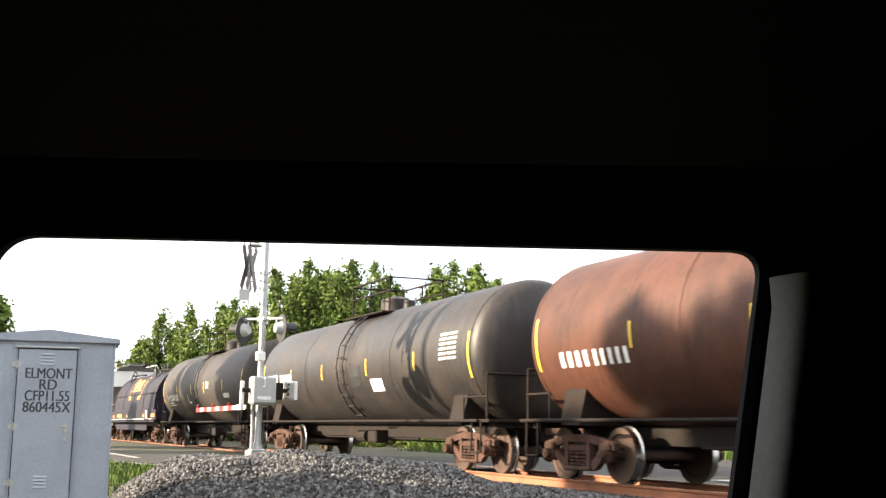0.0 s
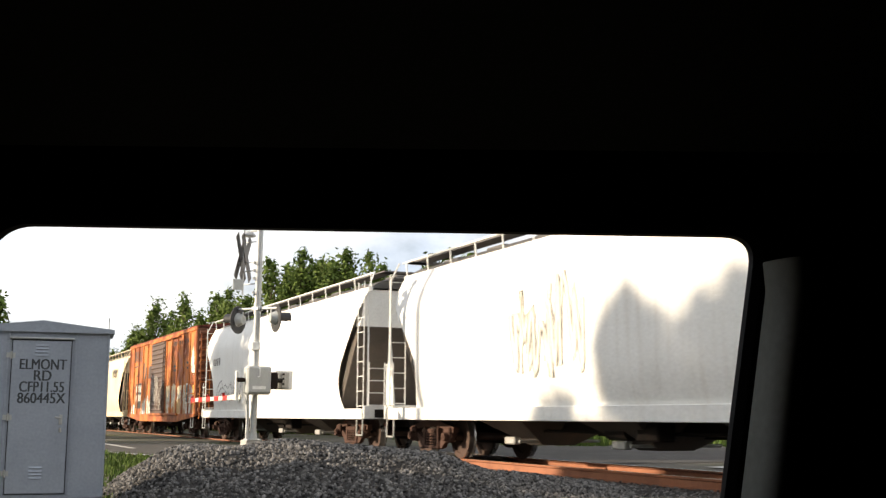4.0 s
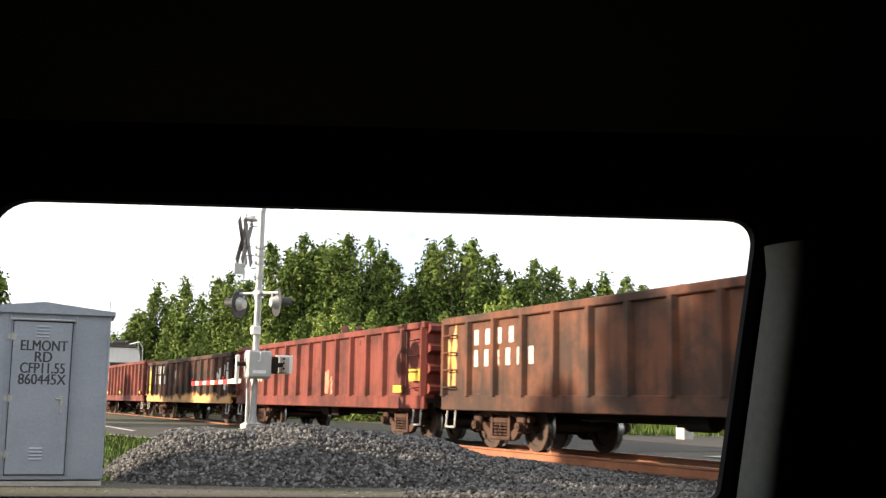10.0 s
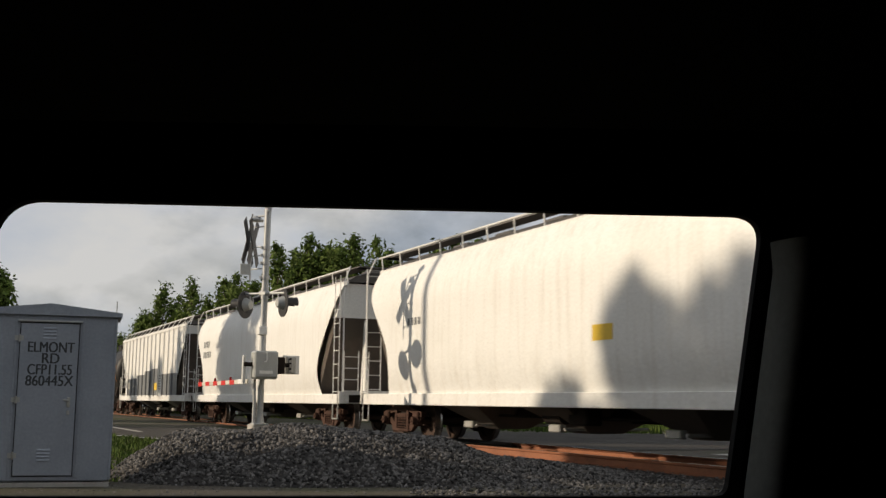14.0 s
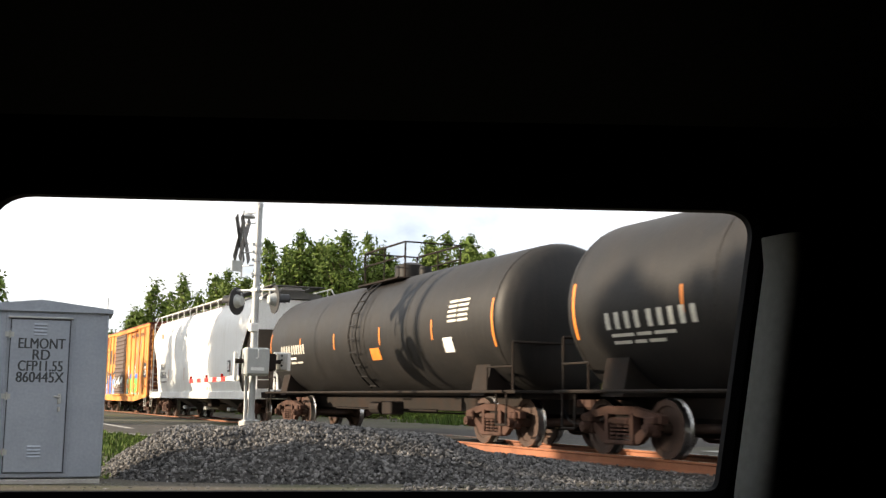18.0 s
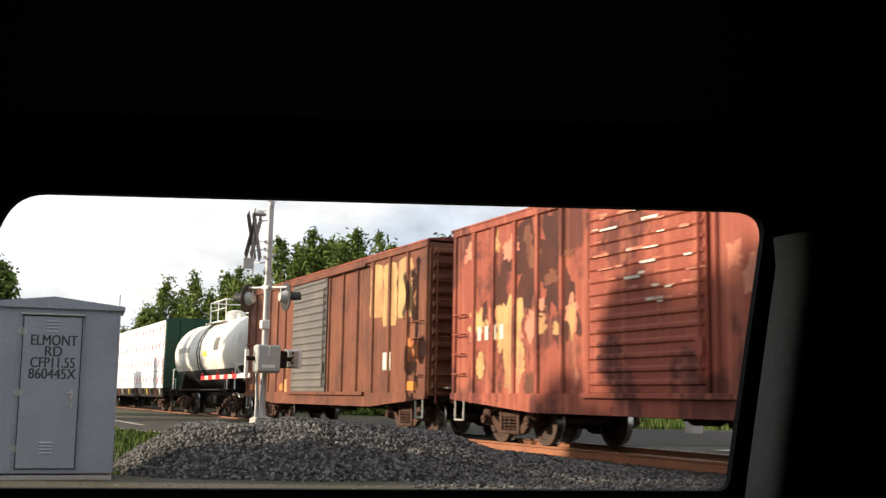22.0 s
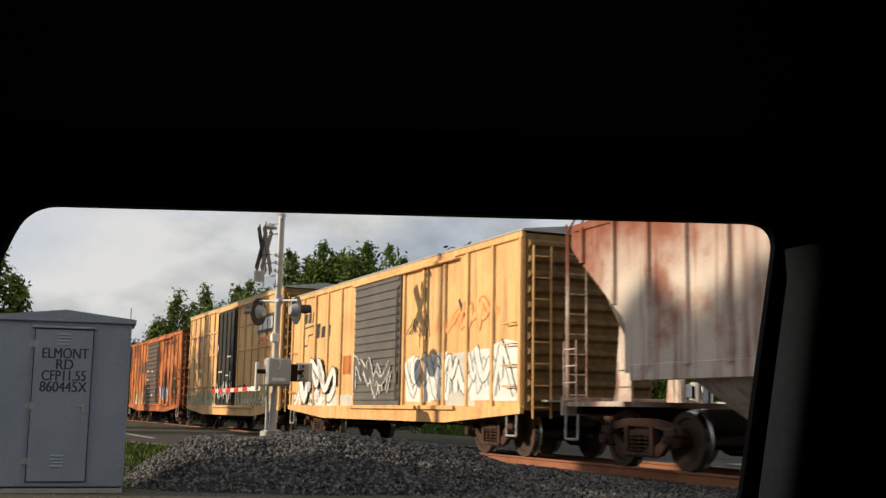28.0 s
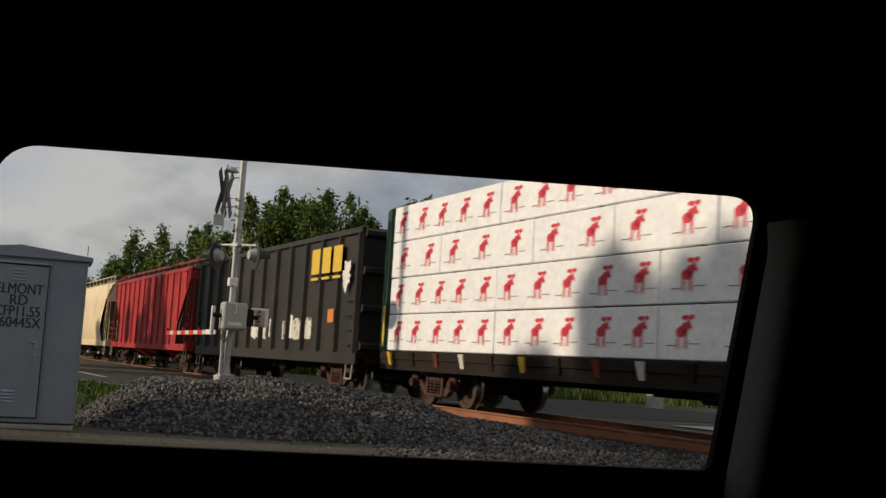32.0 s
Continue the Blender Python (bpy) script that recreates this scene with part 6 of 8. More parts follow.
def gondola(s0, s1, colour, label, ribs=13, top=2.62, load=None, end=None):
    car, L = car_at("gondola_car", s0, s1, label, "gondola car")
    h, w, b = L / 2, 1.40, 0.98
    for sg in (-1, 1):
        part("side_wall", G().box(-h, h, min(sg * w, sg * (w - 0.05)), max(sg * w, sg * (w - 0.05)), b, top), colour, car)
        part("top_chord", G().box(-h, h, min(sg * (w + 0.07), sg * (w - 0.09)), max(sg * (w + 0.07), sg * (w - 0.09)), top - 0.05, top + 0.10, 0.02), colour, car, "battered top chord")
        part("bottom_sill", G().box(-h, h, min(sg * (w + 0.05), sg * (w - 0.05)), max(sg * (w + 0.05), sg * (w - 0.05)), b - 0.24, b + 0.06, 0.015), colour, car)
        e = part("end_wall", G().box(min(sg * h, sg * (h - 0.06)), max(sg * h, sg * (h - 0.06)), -w, w, b, top + 0.08), end or colour, car, "ribbed end wall")
        for k in range(4):
            z = b + 0.2 + (top - b - 0.25) * k / 3
            part("end_rib", G().loft([[(sg * h, y, z - 0.12), (sg * (h + 0.13), y, z - 0.05), (sg * (h + 0.13), y, z + 0.05), (sg * h, y, z + 0.12)] for y in (-w + 0.03, w - 0.03)]), end or colour, e)
        for k in range(ribs + 1):
            x = -h + 0.12 + (L - 0.24) * k / ribs
            if sg < 0:
                part("side_rib", G().loft([[(x - 0.11, -w + 0.004, z), (x - 0.05, -w - 0.10, z), (x + 0.05, -w - 0.10, z), (x + 0.11, -w + 0.004, z)] for z in (b + 0.04, top - 0.03)]), colour, car)
        x = sg * (h - 0.42)
        for z in (1.2, 1.55, 1.9, 2.25):
            part("grab_iron", G().path([(x - 0.2, -w, z), (x - 0.2, -w - 0.13, z), (x + 0.2, -w - 0.13, z), (x + 0.2, -w, z)], 0.016), colour, car)
        part("sill_step", G().path([(x - 0.2, -w, 0.8), (x - 0.2, -w - 0.03, 0.4), (x + 0.2, -w - 0.03, 0.4), (x + 0.2, -w, 0.8)], 0.022), "steel", car)
        add_truck(car, sg * (h - 2.0))
    part("far_rib", G().box(-h, h, w, w + 0.08, b, b + 0.2), colour, car)
    part("floor", G().box(-h, h, -w, w, b - 0.1, b, 0), "under", car)
    if load:
        rnd = random.Random(int(s0))
        g = G()
        for k in range(int(60 * load)):
            c = Vector((rnd.uniform(-h * 0.9, h * 0.9), rnd.uniform(-1.1, 1.1), 0))
            c.z = top - 0.35 + rnd.uniform(0, 0.38) * load
            u = Vector((rnd.uniform(-1, 1), rnd.uniform(-1, 1), rnd.uniform(-0.5, 0.5))).normalized() * rnd.uniform(0.2, 0.8)
            g.rod(c - u, c + u, rnd.uniform(0.03, 0.12), 5)
        g.box(-h + 0.1, h - 0.1, -1.3, 1.3, b, top - 0.35)
        part("scrap_load", g, "gon_dark", car, "heap of rusty scrap metal")
    underframe(car, L, 0.78, couple=0.5)
    return car


def bulkhead_flat(s0, s1, label):
    car, L = car_at("bulkhead_flat_car", s0, s1, label, "flat car")
    h, w = L / 2, 1.44
    part("deck", G().box(-h, h, -w, w, 1.0, 1.12, 0.01), "rust_flat", car, "worn plank deck")
    for sg in (-1, 1):
        y0, y1 = sorted((sg * w, sg * (w - 0.09)))
        part("side_sill", G().loft([[(-h, y, 1.1), (-h, y, 0.72), (-h * 0.72, y, 0.66), (h * 0.72, y, 0.66), (h, y, 0.72), (h, y, 1.1)] for y in (y0, y1)]), "rust_flat", car, "rusty side sill with a pale patch")
        for k in range(14):
            x = -h + 0.9 + (L - 1.8) * k / 13
            part("stake_pocket", G().box(x - 0.09, x + 0.09, min(sg * w, sg * (w + 0.08)), max(sg * w, sg * (w + 0.08)), 0.86, 1.08, 0.01), "rust_flat", car)
            part("chain_tie", G().box(x + 0.3, x + 0.5, min(sg * (w - 0.2), sg * w), max(sg * (w - 0.2), sg * w), 1.12, 1.17, 0.01), "gon_dark", car)
        x0, x1 = sorted((sg * (h - 0.62), sg * (h - 0.50)))
        b = part("bulkhead", G().loft([[(x, y, z) for y, z in ((-1.42, 1.1), (1.42, 1.1), (1.42, 4.30), (1.2, 4.50), (-1.2, 4.50), (-1.42, 4.30))] for x in (x0, x1)]), "rust_flat", car, "tall rusty bulkhead with yellow paint remains")
        xf = x1 if sg < 0 else x0
        part("old_paint", G().box(xf - 0.004, xf + 0.004, -1.38, 1.38, 1.4, 4.28), "rust_yellow", b, "remains of yellow paint")
        for y in (-1.38, -0.55, 0.0, 0.55, 1.38):
            xa, xb = sorted((sg * (h - 0.50), sg * (h - 0.28)))
            part("bulkhead_post", G().loft([[(xa, y - 0.05, 1.1), (xb + 0.25 * sg if sg > 0 else xb, y - 0.05, 1.1), (xb, y - 0.05, 4.35), (xa, y - 0.05, 4.4)], [(xa, y + 0.05, 1.1), (xb + 0.25 * sg if sg > 0 else xb, y + 0.05, 1.1), (xb, y + 0.05, 4.35), (xa, y + 0.05, 4.4)]]), "rust_flat", b)
        part("side_ladder", G().path([(sg * (h - 0.44), -1.45, 1.2 + 0.4 * 0), (sg * (h - 0.44), -1.5, 1.2), (sg * (h - 0.1), -1.5, 1.2)], 0.016), "rust_flat", car)
        for z in (1.5, 1.95, 2.4):
            part("grab_iron", G().path([(sg * (h - 0.48), -1.42, z), (sg * (h - 0.48), -1.52, z), (sg * (h - 0.2), -1.52, z), (sg * (h - 0.2), -1.42, z)], 0.018), "rust_flat", car)
        add_truck(car, sg * (h - 2.0))
    marks(car, -2.6, 0.76, (1.9,), 0.30, "pale_yellow", -w - 0.002, "pale yellow paint patch")
    marks(car, 3.0, 0.80, (0.34, 0.34, 0.34), 0.24, "white_paint", -w - 0.006, gap=0.05)
    marks(car, 3.9, 0.76, (2.3,), 0.30, "pale_yellow", -w - 0.002, "pale yellow paint patch")
    marks(car, -6.6, 0.84, (0.16, 0.16, 0.16, 0.16), 0.20, "white_paint", -w - 0.004)
    underframe(car, L, 0.75, couple=0.6)
    return car


def logo_shape(g, x, z, h, y):
    """A plain antlered shape in red."""
    def blob(px, pz, rx, rz, n=9):
        g.add([(x + h * (px + rx * math.cos(2 * math.pi * k / n)), y, z + h * (pz + rz * math.sin(2 * math.pi * k / n))) for k in range(n)], [tuple(range(n))])
    def bar(x0, z0, x1, z1, w):
        dx, dz = x1 - x0, z1 - z0
        L = math.hypot(dx, dz)
        a, b = -dz / L * w, dx / L * w
        g.add([(x + h * (x0 - a), y - 0.001, z + h * (z0 - b)), (x + h * (x1 - a), y - 0.001, z + h * (z1 - b)), (x + h * (x1 + a), y - 0.001, z + h * (z1 + b)), (x + h * (x0 + a), y - 0.001, z + h * (z0 + b))], [(0, 1, 2, 3)])
    blob(-0.05, 0.51, 0.26, 0.165)
    blob(0.08, 0.60, 0.17, 0.18)
    bar(0.08, 0.60, 0.26, 0.72, 0.10)
    blob(0.26, 0.71, 0.10, 0.085)
    bar(0.27, 0.70, 0.40, 0.60, 0.055)
    for lx, e in ((-0.24, -0.03), (-0.15, 0.01), (0.09, -0.01), (0.17, 0.03)):
        bar(lx, 0.45, lx + e, 0.03, 0.026)
    bar(0.22, 0.76, 0.14, 0.90, 0.03)
    bar(0.28, 0.76, 0.36, 0.90, 0.03)
    blob(0.10, 0.91, 0.17, 0.075)
    blob(0.38, 0.92, 0.13, 0.075)


EMBLEM = {}


def emblem_meshes():
    if not EMBLEM:
        g = G()
        logo_shape(g, 0, 0, 0.50, 0)
        EMBLEM["logo"] = g.mesh("red_emblem", M["logo_red"])
        EMBLEM["line"] = G().box(-0.36, -0.16, -0.002, 0, 0.04, 0.055).box(0.14, 0.38, -0.002, 0, 0.07, 0.082).mesh("print_line", M["shadow_grey"])
    return EMBLEM


def centerbeam(s0, s1, label, seed, front_wall=True):
    """Centerbeam flat car with wrapped lumber in four tiers."""
    car, L = car_at("centerbeam_flat_car", s0, s1, label, "flat car")
    h, w = L / 2, 1.38
    rnd = random.Random(seed)
    # deck takes the near-black underframe colour for the shade it lies in
    part("deck", G().box(-h, h, -1.45, 1.45, 0.92, 1.10, 0.01).box(-h, h, -1.42, -1.30, 0.70, 0.92).box(-h, h, 1.30, 1.42, 0.70, 0.92), "under", car, "deck with its shade in the near-black colour")
    for k in range(19):
        x = -h + 0.6 + (L - 1.2) * k / 18
        part("deck_bracket", G().loft([[(x - 0.10, -1.50, 1.08), (x + 0.10, -1.50, 1.08), (x + 0.07, -1.44, 0.80), (x - 0.07, -1.44, 0.80)], [(x - 0.10, -1.42, 1.08), (x + 0.10, -1.42, 1.08), (x + 0.07, -1.40, 0.80), (x - 0.07, -1.40, 0.80)]]), ("yellow_paint", "under", "rust_flat", "pale_paint", "under")[k % 5], car)
    part("center_beam", G().box(-h, h, -0.07, 0.07, 1.1, 4.35), "green_beam", car)
    for sg in (-1, 1):
        x0, x1 = sorted((sg * h, sg * (h - 0.13)))
        b = part("bulkhead", G().loft([[(x, y, z) for y, z in ((-1.42, 1.1), (1.42, 1.1), (1.42, 4.3), (1.15, 4.42), (-1.15, 4.42), (-1.42, 4.3))] for x in (x0, x1)]), "green_beam", car, "dark green steel bulkhead")
        for y in (-1.36, -0.7, 0, 0.7, 1.36):
            xa, xb = sorted((sg * h, sg * (h + 0.12)))
            part("bulkhead_post", G().box(xa, xb, y - 0.05, y + 0.05, 1.1, 4.28, 0.01), "green_beam", b)
        add_truck(car, sg * (h - 2.2))
        part("edge_strip", G().box(min(sg * (h - 0.12), sg * (h - 0.02)), max(sg * (h - 0.12), sg * (h - 0.02)), -1.436, -1.428, 1.2, 2.1), "yellow_paint", car, "yellow reflective strip")
    tier = 0.785
    for t in range(4):
        z = 1.115 + t * (tier + 0.022)
        x = -h + 0.22
        while x < h - 0.5:
            ln = min(rnd.choice((2.45, 3.7, 4.9, 4.9)), h - 0.22 - x)
            if h - 0.22 - (x + ln) < 1.2:
                ln = h - 0.22 - x
            for sg in (-1, 1):
                y0, y1 = sorted((sg * (w + rnd.uniform(-0.012, 0.012)), sg * 0.10))
                pk = part("lumber_pack", G().box(x + 0.012, x + ln - 0.012, y0, y1, z, z + tier, 0.018), "wrap", car, "bundle of lumber in white printed wrap")
                if sg < 0:
                    em = emblem_meshes()
                    cnt = max(1, round(ln / 1.08))
                    for k in range(cnt):
                        cx = x + ln * (k + 0.5) / cnt + rnd.uniform(-0.05, 0.05)
                        part("red_emblem", em["logo"], "", pk, "plain red printed emblem", at=pose(cx, y0 - 0.004, z + 0.15))
                        part("print_line", em["line"], "", pk, at=pose(cx, y0 - 0.002, z + 0.16))
            x += ln
        for k in range(9):
            xs_ = -h + 0.8 + (L - 1.6) * k / 8
            part("spacer", G().box(xs_ - 0.05, xs_ + 0.05, -1.36, 1.36, z - 0.021, z - 0.001), "tie", car)
    underframe(car, L, 0.75, couple=0.75)
    return car


def coil_car(s0, s1, label):
    car, L = car_at("coil_car", s0, s1, label, "coil car")
    h, w = L / 2, 1.42
    part("trough", G().loft([[(x, y, z) for y, z in ((-w, 1.62), (-w, 1.05), (-1.1, 0.85), (1.1, 0.85), (w, 1.05), (w, 1.62))] for x in (-h, h)]), "coil_blue", car)
    part("side_sill", G().box(-h, h, -w - 0.07, -w + 0.05, 1.02, 1.14, 0.01), "coil_blue", car)
    part("side_sill", G().box(-h, h, w - 0.05, w + 0.07, 1.02, 1.14, 0.01), "coil_blue", car)
    part("lower_sill", G().box(-h + 2.0, h - 2.0, -w - 0.03, -w + 0.05, 0.62, 0.90, 0.01), "coil_blue", car)
    part("walkway", G().box(-h, h, -w - 0.16, -w - 0.02, 1.155, 1.185), "pale_paint", car, "pale side walkway")
    prof = [(1.36 * math.cos(a), 1.62 + 1.98 * math.sin(a) ** 0.85) for a in [math.pi * k / 18 for k in range(19)]]
    prof = [(-1.38, 1.6)] + [(y, z) for y, z in reversed(prof)] + [(1.38, 1.6)]
    x0, x1 = -h + 0.5, h - 0.75
    part("hood", G().prism_x(prof, x0, x1), "coil_blue", car, "rounded dark steel coil hood", True)
    for x in (x0 + 0.03, x0 + (x1 - x0) * 0.25, (x0 + x1) / 2, x0 + (x1 - x0) * 0.75, x1 - 0.03):
        part("hood_rib", G().prism_x([(y * 1.012, z + 0.012) for y, z in prof], x - 0.035, x + 0.035), "coil_blue", car)
    part("lifting_hoop", G().path([(1.3, 0, 3.5), (1.3, 0, 3.85), (1.5, 0, 3.98), (1.9, 0, 3.98), (2.1, 0, 3.85), (2.1, 0, 3.5)], 0.05), "coil_blue", car)
    part("hood_band", G().box(x0, x1, -1.40, -1.36, 1.60, 1.68, 0.01).box(x0, x1, -1.33, -1.27, 2.42, 2.46), "coil_blue", car)
    for x in (x0 + 2.2, x1 - 2.6):
        part("lifting_bracket", G().path([(x - 0.5, -0.7, 3.6), (x, -0.95, 2.95), (x + 0.28, -0.6, 3.62)], 0.035).path([(x - 0.5, -0.7, 3.62), (x + 1.6, -0.3, 3.62)], 0.045).path([(x - 0.5, -0.7, 3.62), (x - 0.2, -0.6, 3.92), (x + 0.25, -0.55, 3.62)], 0.03), "coil_blue", car, "dark lifting bracket")
    marks(car, -h + 2.0, 1.28, (0.16,) * 8, 0.18, "yellow_paint", -w - 0.004, gap=0.05)
    marks(car, -h + 0.6, 1.26, (0.45,), 0.16, "orange_paint", -w - 0.004)
    marks(car, -h + 5.2, 1.30, (0.4,), 0.10, "orange_paint", -w - 0.004)
    marks(car, h - 3.4, 1.27, (0.5,), 0.14, "orange_paint", -w - 0.004)
    marks(car, h - 1.3, 1.26, (1.05,), 0.17, "orange_paint", -w - 0.004)
    marks(car, h - 2.7, 1.22, (0.45,), 0.36, "white_paint", -w - 0.004)
    marks(car, h - 2.66, 1.26, (0.05, 0.05, 0.05), 0.28, "black_paint", -w - 0.010, gap=0.06)
    # emblem painted on the curve of the hood
    def on(x, t, w_, dt):
        a = [math.pi * (t + dt * k / 4) for k in range(5)]
        return [[(x + e, -1.372 * math.cos(q), 1.625 + 1.992 * math.sin(q) ** 0.85) for q in a] for e in (0, w_)]
    def curve(x, t, w_, dt, name="emblem_bar"):
        part(name, G().loft(on(x, t, w_, dt), caps=False, closed=False), "amber_paint", car, "plain amber painted shape")
    for k in range(3):
        curve(-1.05 + 0.72 * k, 0.17, 0.56, 0.11)
    for x, e in ((-1.75, 1), (1.75, -1)):
        curve(x, 0.10, 0.10, 0.22)
        curve(x if e > 0 else x - 0.25, 0.30, 0.35, 0.018)
        curve(x + 0.06 * e - (0.0 if e > 0 else 0.22), 0.10, 0.32, 0.016)
    curve(-1.2, 0.148, 2.5, 0.012)
    for x in (-1.68, -1.28, 1.02, 1.42):
        curve(x, 0.072, 0.25, 0.028, "emblem_dot")
    for sg in (-1, 1):
        part("end_rail", G().path([(sg * (h - 0.02), -1.3, 1.1), (sg * (h - 0.02), -1.3, 1.9), (sg * (h - 0.02), 1.3, 1.9), (sg * (h - 0.02), 1.3, 1.1)], 0.024), "coil_blue", car)
        part("end_deck", G().box(min(sg * (h - 0.7), sg * (h + 0.1)), max(sg * (h - 0.7), sg * (h + 0.1)), -1.4, 1.4, 1.14, 1.2), "coil_blue", car)
        add_truck(car, sg * (h - 1.9))
    g = G().box(x1 + 0.002, x1 + 0.006, -0.9, -0.3, 2.5, 2.62).box(x1 + 0.002, x1 + 0.006, -0.2, 0.4, 2.5, 2.62).box(x1 + 0.002, x1 + 0.006, -0.9, 0.9, 2.3, 2.36)
    part("end_marking", g, "yellow_paint", car, "plain yellow marking")
    underframe(car, L, 0.8, couple=0.75)
    return car


def emblem_cross(car, x, z, h, y, a="red_paint", b="blue_paint", wide=0.38):
    """Two crossed bent bars."""
    g, g2 = G(), G()
    stroke(g, [(x - wide * h, z + 0.5 * h), (x - 0.06 * h, z + 0.08 * h), (x + 0.06 * h, z - 0.08 * h), (x + wide * h, z - 0.5 * h)], 0.085 * h, y)
    stroke(g2, [(x + wide * h, z + 0.5 * h), (x + 0.06 * h, z + 0.08 * h), (x - 0.06 * h, z - 0.08 * h), (x - wide * h, z - 0.5 * h)], 0.085 * h, y - 0.001)
    part("emblem", g, a, car, "plain crossed emblem bar")
    part("emblem", g2, b, car, "plain crossed emblem bar")


def railcar_emblem(car, x, z, k, y, mat="brown_paint"):
    """Plain slanted bars in two rows and a bent outline, in place of a trade name."""
    def bar(x0, w, z0, h):
        part("emblem_bar", G().add([(x0, y, z0), (x0 + w, y, z0), (x0 + w + 0.2 * h, y, z0 + h), (x0 + 0.2 * h, y, z0 + h)], [(0, 1, 2, 3)]), mat, car, "plain dark painted bar")
    g = G()
    stroke(g, [(x, z), (x + 0.10 * k, z + 0.80 * k), (x + 1.35 * k, z + 0.86 * k), (x + 1.28 * k, z + 0.48 * k), (x + 0.62 * k, z + 0.45 * k), (x + 0.52 * k, z + 0.02 * k), (x, z)], 0.035 * k, y)
    part("emblem_outline", g, mat, car, "plain bent outline")
    for i, (w, h) in enumerate(((0.36, 0.42), (0.42, 0.42), (0.14, 0.46), (0.14, 0.58))):
        bar(x + k * (0.05, 0.55, 1.15, 1.5)[i], w * k, z + 1.0 * k, h * k)
    for i, h in enumerate((0.62, 0.46, 0.46)):
        bar(x + 1.72 * k + 0.72 * k * i, 0.50 * k, z + 0.28 * k, h * k)


def build_train():
    T = tank_car(1.95, 18.0, "tank_brown", "rusty brown tank car with yellow reflective strips")
    h = 8.0
    tank_mark(T, -h + 1.36, 1.92, (0.2,) * 4 + (0,) + (0.17,) * 5, 0.26, "white_paint", gap=0.05)
    T = tank_car(19.55, 35.75, "tank_black", "black tank car with white marking panels and yellow strips")
    h = 8.17
    for k in range(6):
        tank_mark(T, h - 2.1, 2.3 + 0.103 * k, (0.36, 0.42), 0.05, "pale_paint", gap=0.06)
    tank_mark(T, -h + 1.1, 2.0, (1.1,), 0.6, "black_paint")
    tank_mark(T, -h + 1.3, 2.14, (0.22,) * 4, 0.30, "white_paint", gap=0.04)
    tank_mark(T, -h + 2.5, 2.14, (0.2,) * 5, 0.28, "white_paint", gap=0.05)
    for z, q in ((1.88, 1.2), (1.77, 1.7)):
        tank_mark(T, -h + 1.35, z, (q * 0.55, q * 0.4), 0.05, "pale_paint", gap=0.06)
    tank_mark(T, 1.9, 1.75, (0.75,), 0.30, "white_paint")
    tank_mark(T, 0.5, 1.9, (0.7,), 0.5, "black_paint")
    T = tank_car(37.4, 52.5, "tank_worn", "weathered black tank car with stained bands")
    h = 7.47
    tank_mark(T, -h + 1.45, 1.93, (0.2,) * 4 + (0,) + (0.18,) * 5, 0.26, "pale_paint")
    for z, q in ((1.83, 0.9), (1.74, 1.4)):
        tank_mark(T, -h + 1.5, z, (q * 0.6, q * 0.4), 0.04, "pale_paint", gap=0.06)
    tank_mark(T, h - 3.3, 1.9, (0.5, 0.3), 0.16, "pale_paint")
    tank_mark(T, -1.9, 1.85, (0.16,), 0.3, "pale_paint")
    tank_mark(T, -1.8, 1.78, (0.45,), 0.08, "pale_paint")
    tank_mark(T, 1.5, 2.3, (0.34, 0.12), 0.26, "pale_paint")
    coil_car(54.05, 67.7, "dark blue coil car with a rounded hood and yellow markings")
    C = covered_hopper(68.4, 86.2, "white_car", "white covered hopper car with rounded sides", band="shadow_grey")
    graffiti(C, -2.6, -0.2, 1.4, 3.6, "pale_paint", "shadow_grey", 4, -1.505, 0.5)
    covered_hopper(87.5, 104.9, "white_car", "white covered hopper car with sprayed scrawls")
    C = TRAIN[-1]
    graffiti(C, -7.0 + 0.9, -2.6, 1.25, 2.2, "white_car", "shadow_grey", 5, -1.50, 0.8)
    marks(C, -6.9, 2.7, (0.22,) * 4, 0.26, "shadow_grey", -1.506)
    C = boxcar(106.3, 121.9, "orange_box", "weathered orange boxcar with white scrawls and a dark door", posts=5, door=(0.1, 3.1), end="shaded_end_orange", eave=4.42, roof="red_box")
    railcar_emblem(C, -6.6, 2.27, 1.28, -1.4242)
    emblem_cross(C, 4.93, 2.97, 1.25, -1.4242, "faded_red", "faded_red", 0.6)
    wash(C, 1.72, 5.8, 0.93, 2.14, "cream_car", 41, -1.4224)
    wash(C, 5.95, 7.6, 0.95, 2.05, "faded_lilac", 42, -1.4224)
    blotch(C, 7.1, 3.25, 0.26, 0.36, "pale_paint", 43, -1.4242)
    blotch(C, 7.2, 2.75, 0.28, 0.2, "pale_paint", 44, -1.4242)
    for x, z in ((5.95, 3.0), (6.0, 2.78), (3.3, 2.93), (3.35, 2.76)):
        marks(C, x, z, (0.55,), 0.11, "brown_paint", -1.4242)
    marks(C, -5.85, 1.22, (1.85,), 1.25, "black_box", -1.4242, "black data panel")
    marks(C, -5.7, 2.02, (0.26, 0.26, 0.26, 0.26), 0.34, "pale_paint", -1.4284, gap=0.12)
    marks(C, -5.7, 1.58, (0.22, 0.22, 0, 0.22, 0.22, 0.22), 0.32, "pale_paint", -1.4284, gap=0.06)
    spray_band(C, -7.2, -1.6, 0.92, 1.5, ("pale_paint", "white_paint", "orange_box", "orange_box"), 61, -1.4242)
    spray_band(C, 1.8, 7.3, 0.92, 1.75, ("pale_paint", "pale_yellow", "orange_box", "orange_box", "pale_yellow"), 92, -1.4236, 0.45)
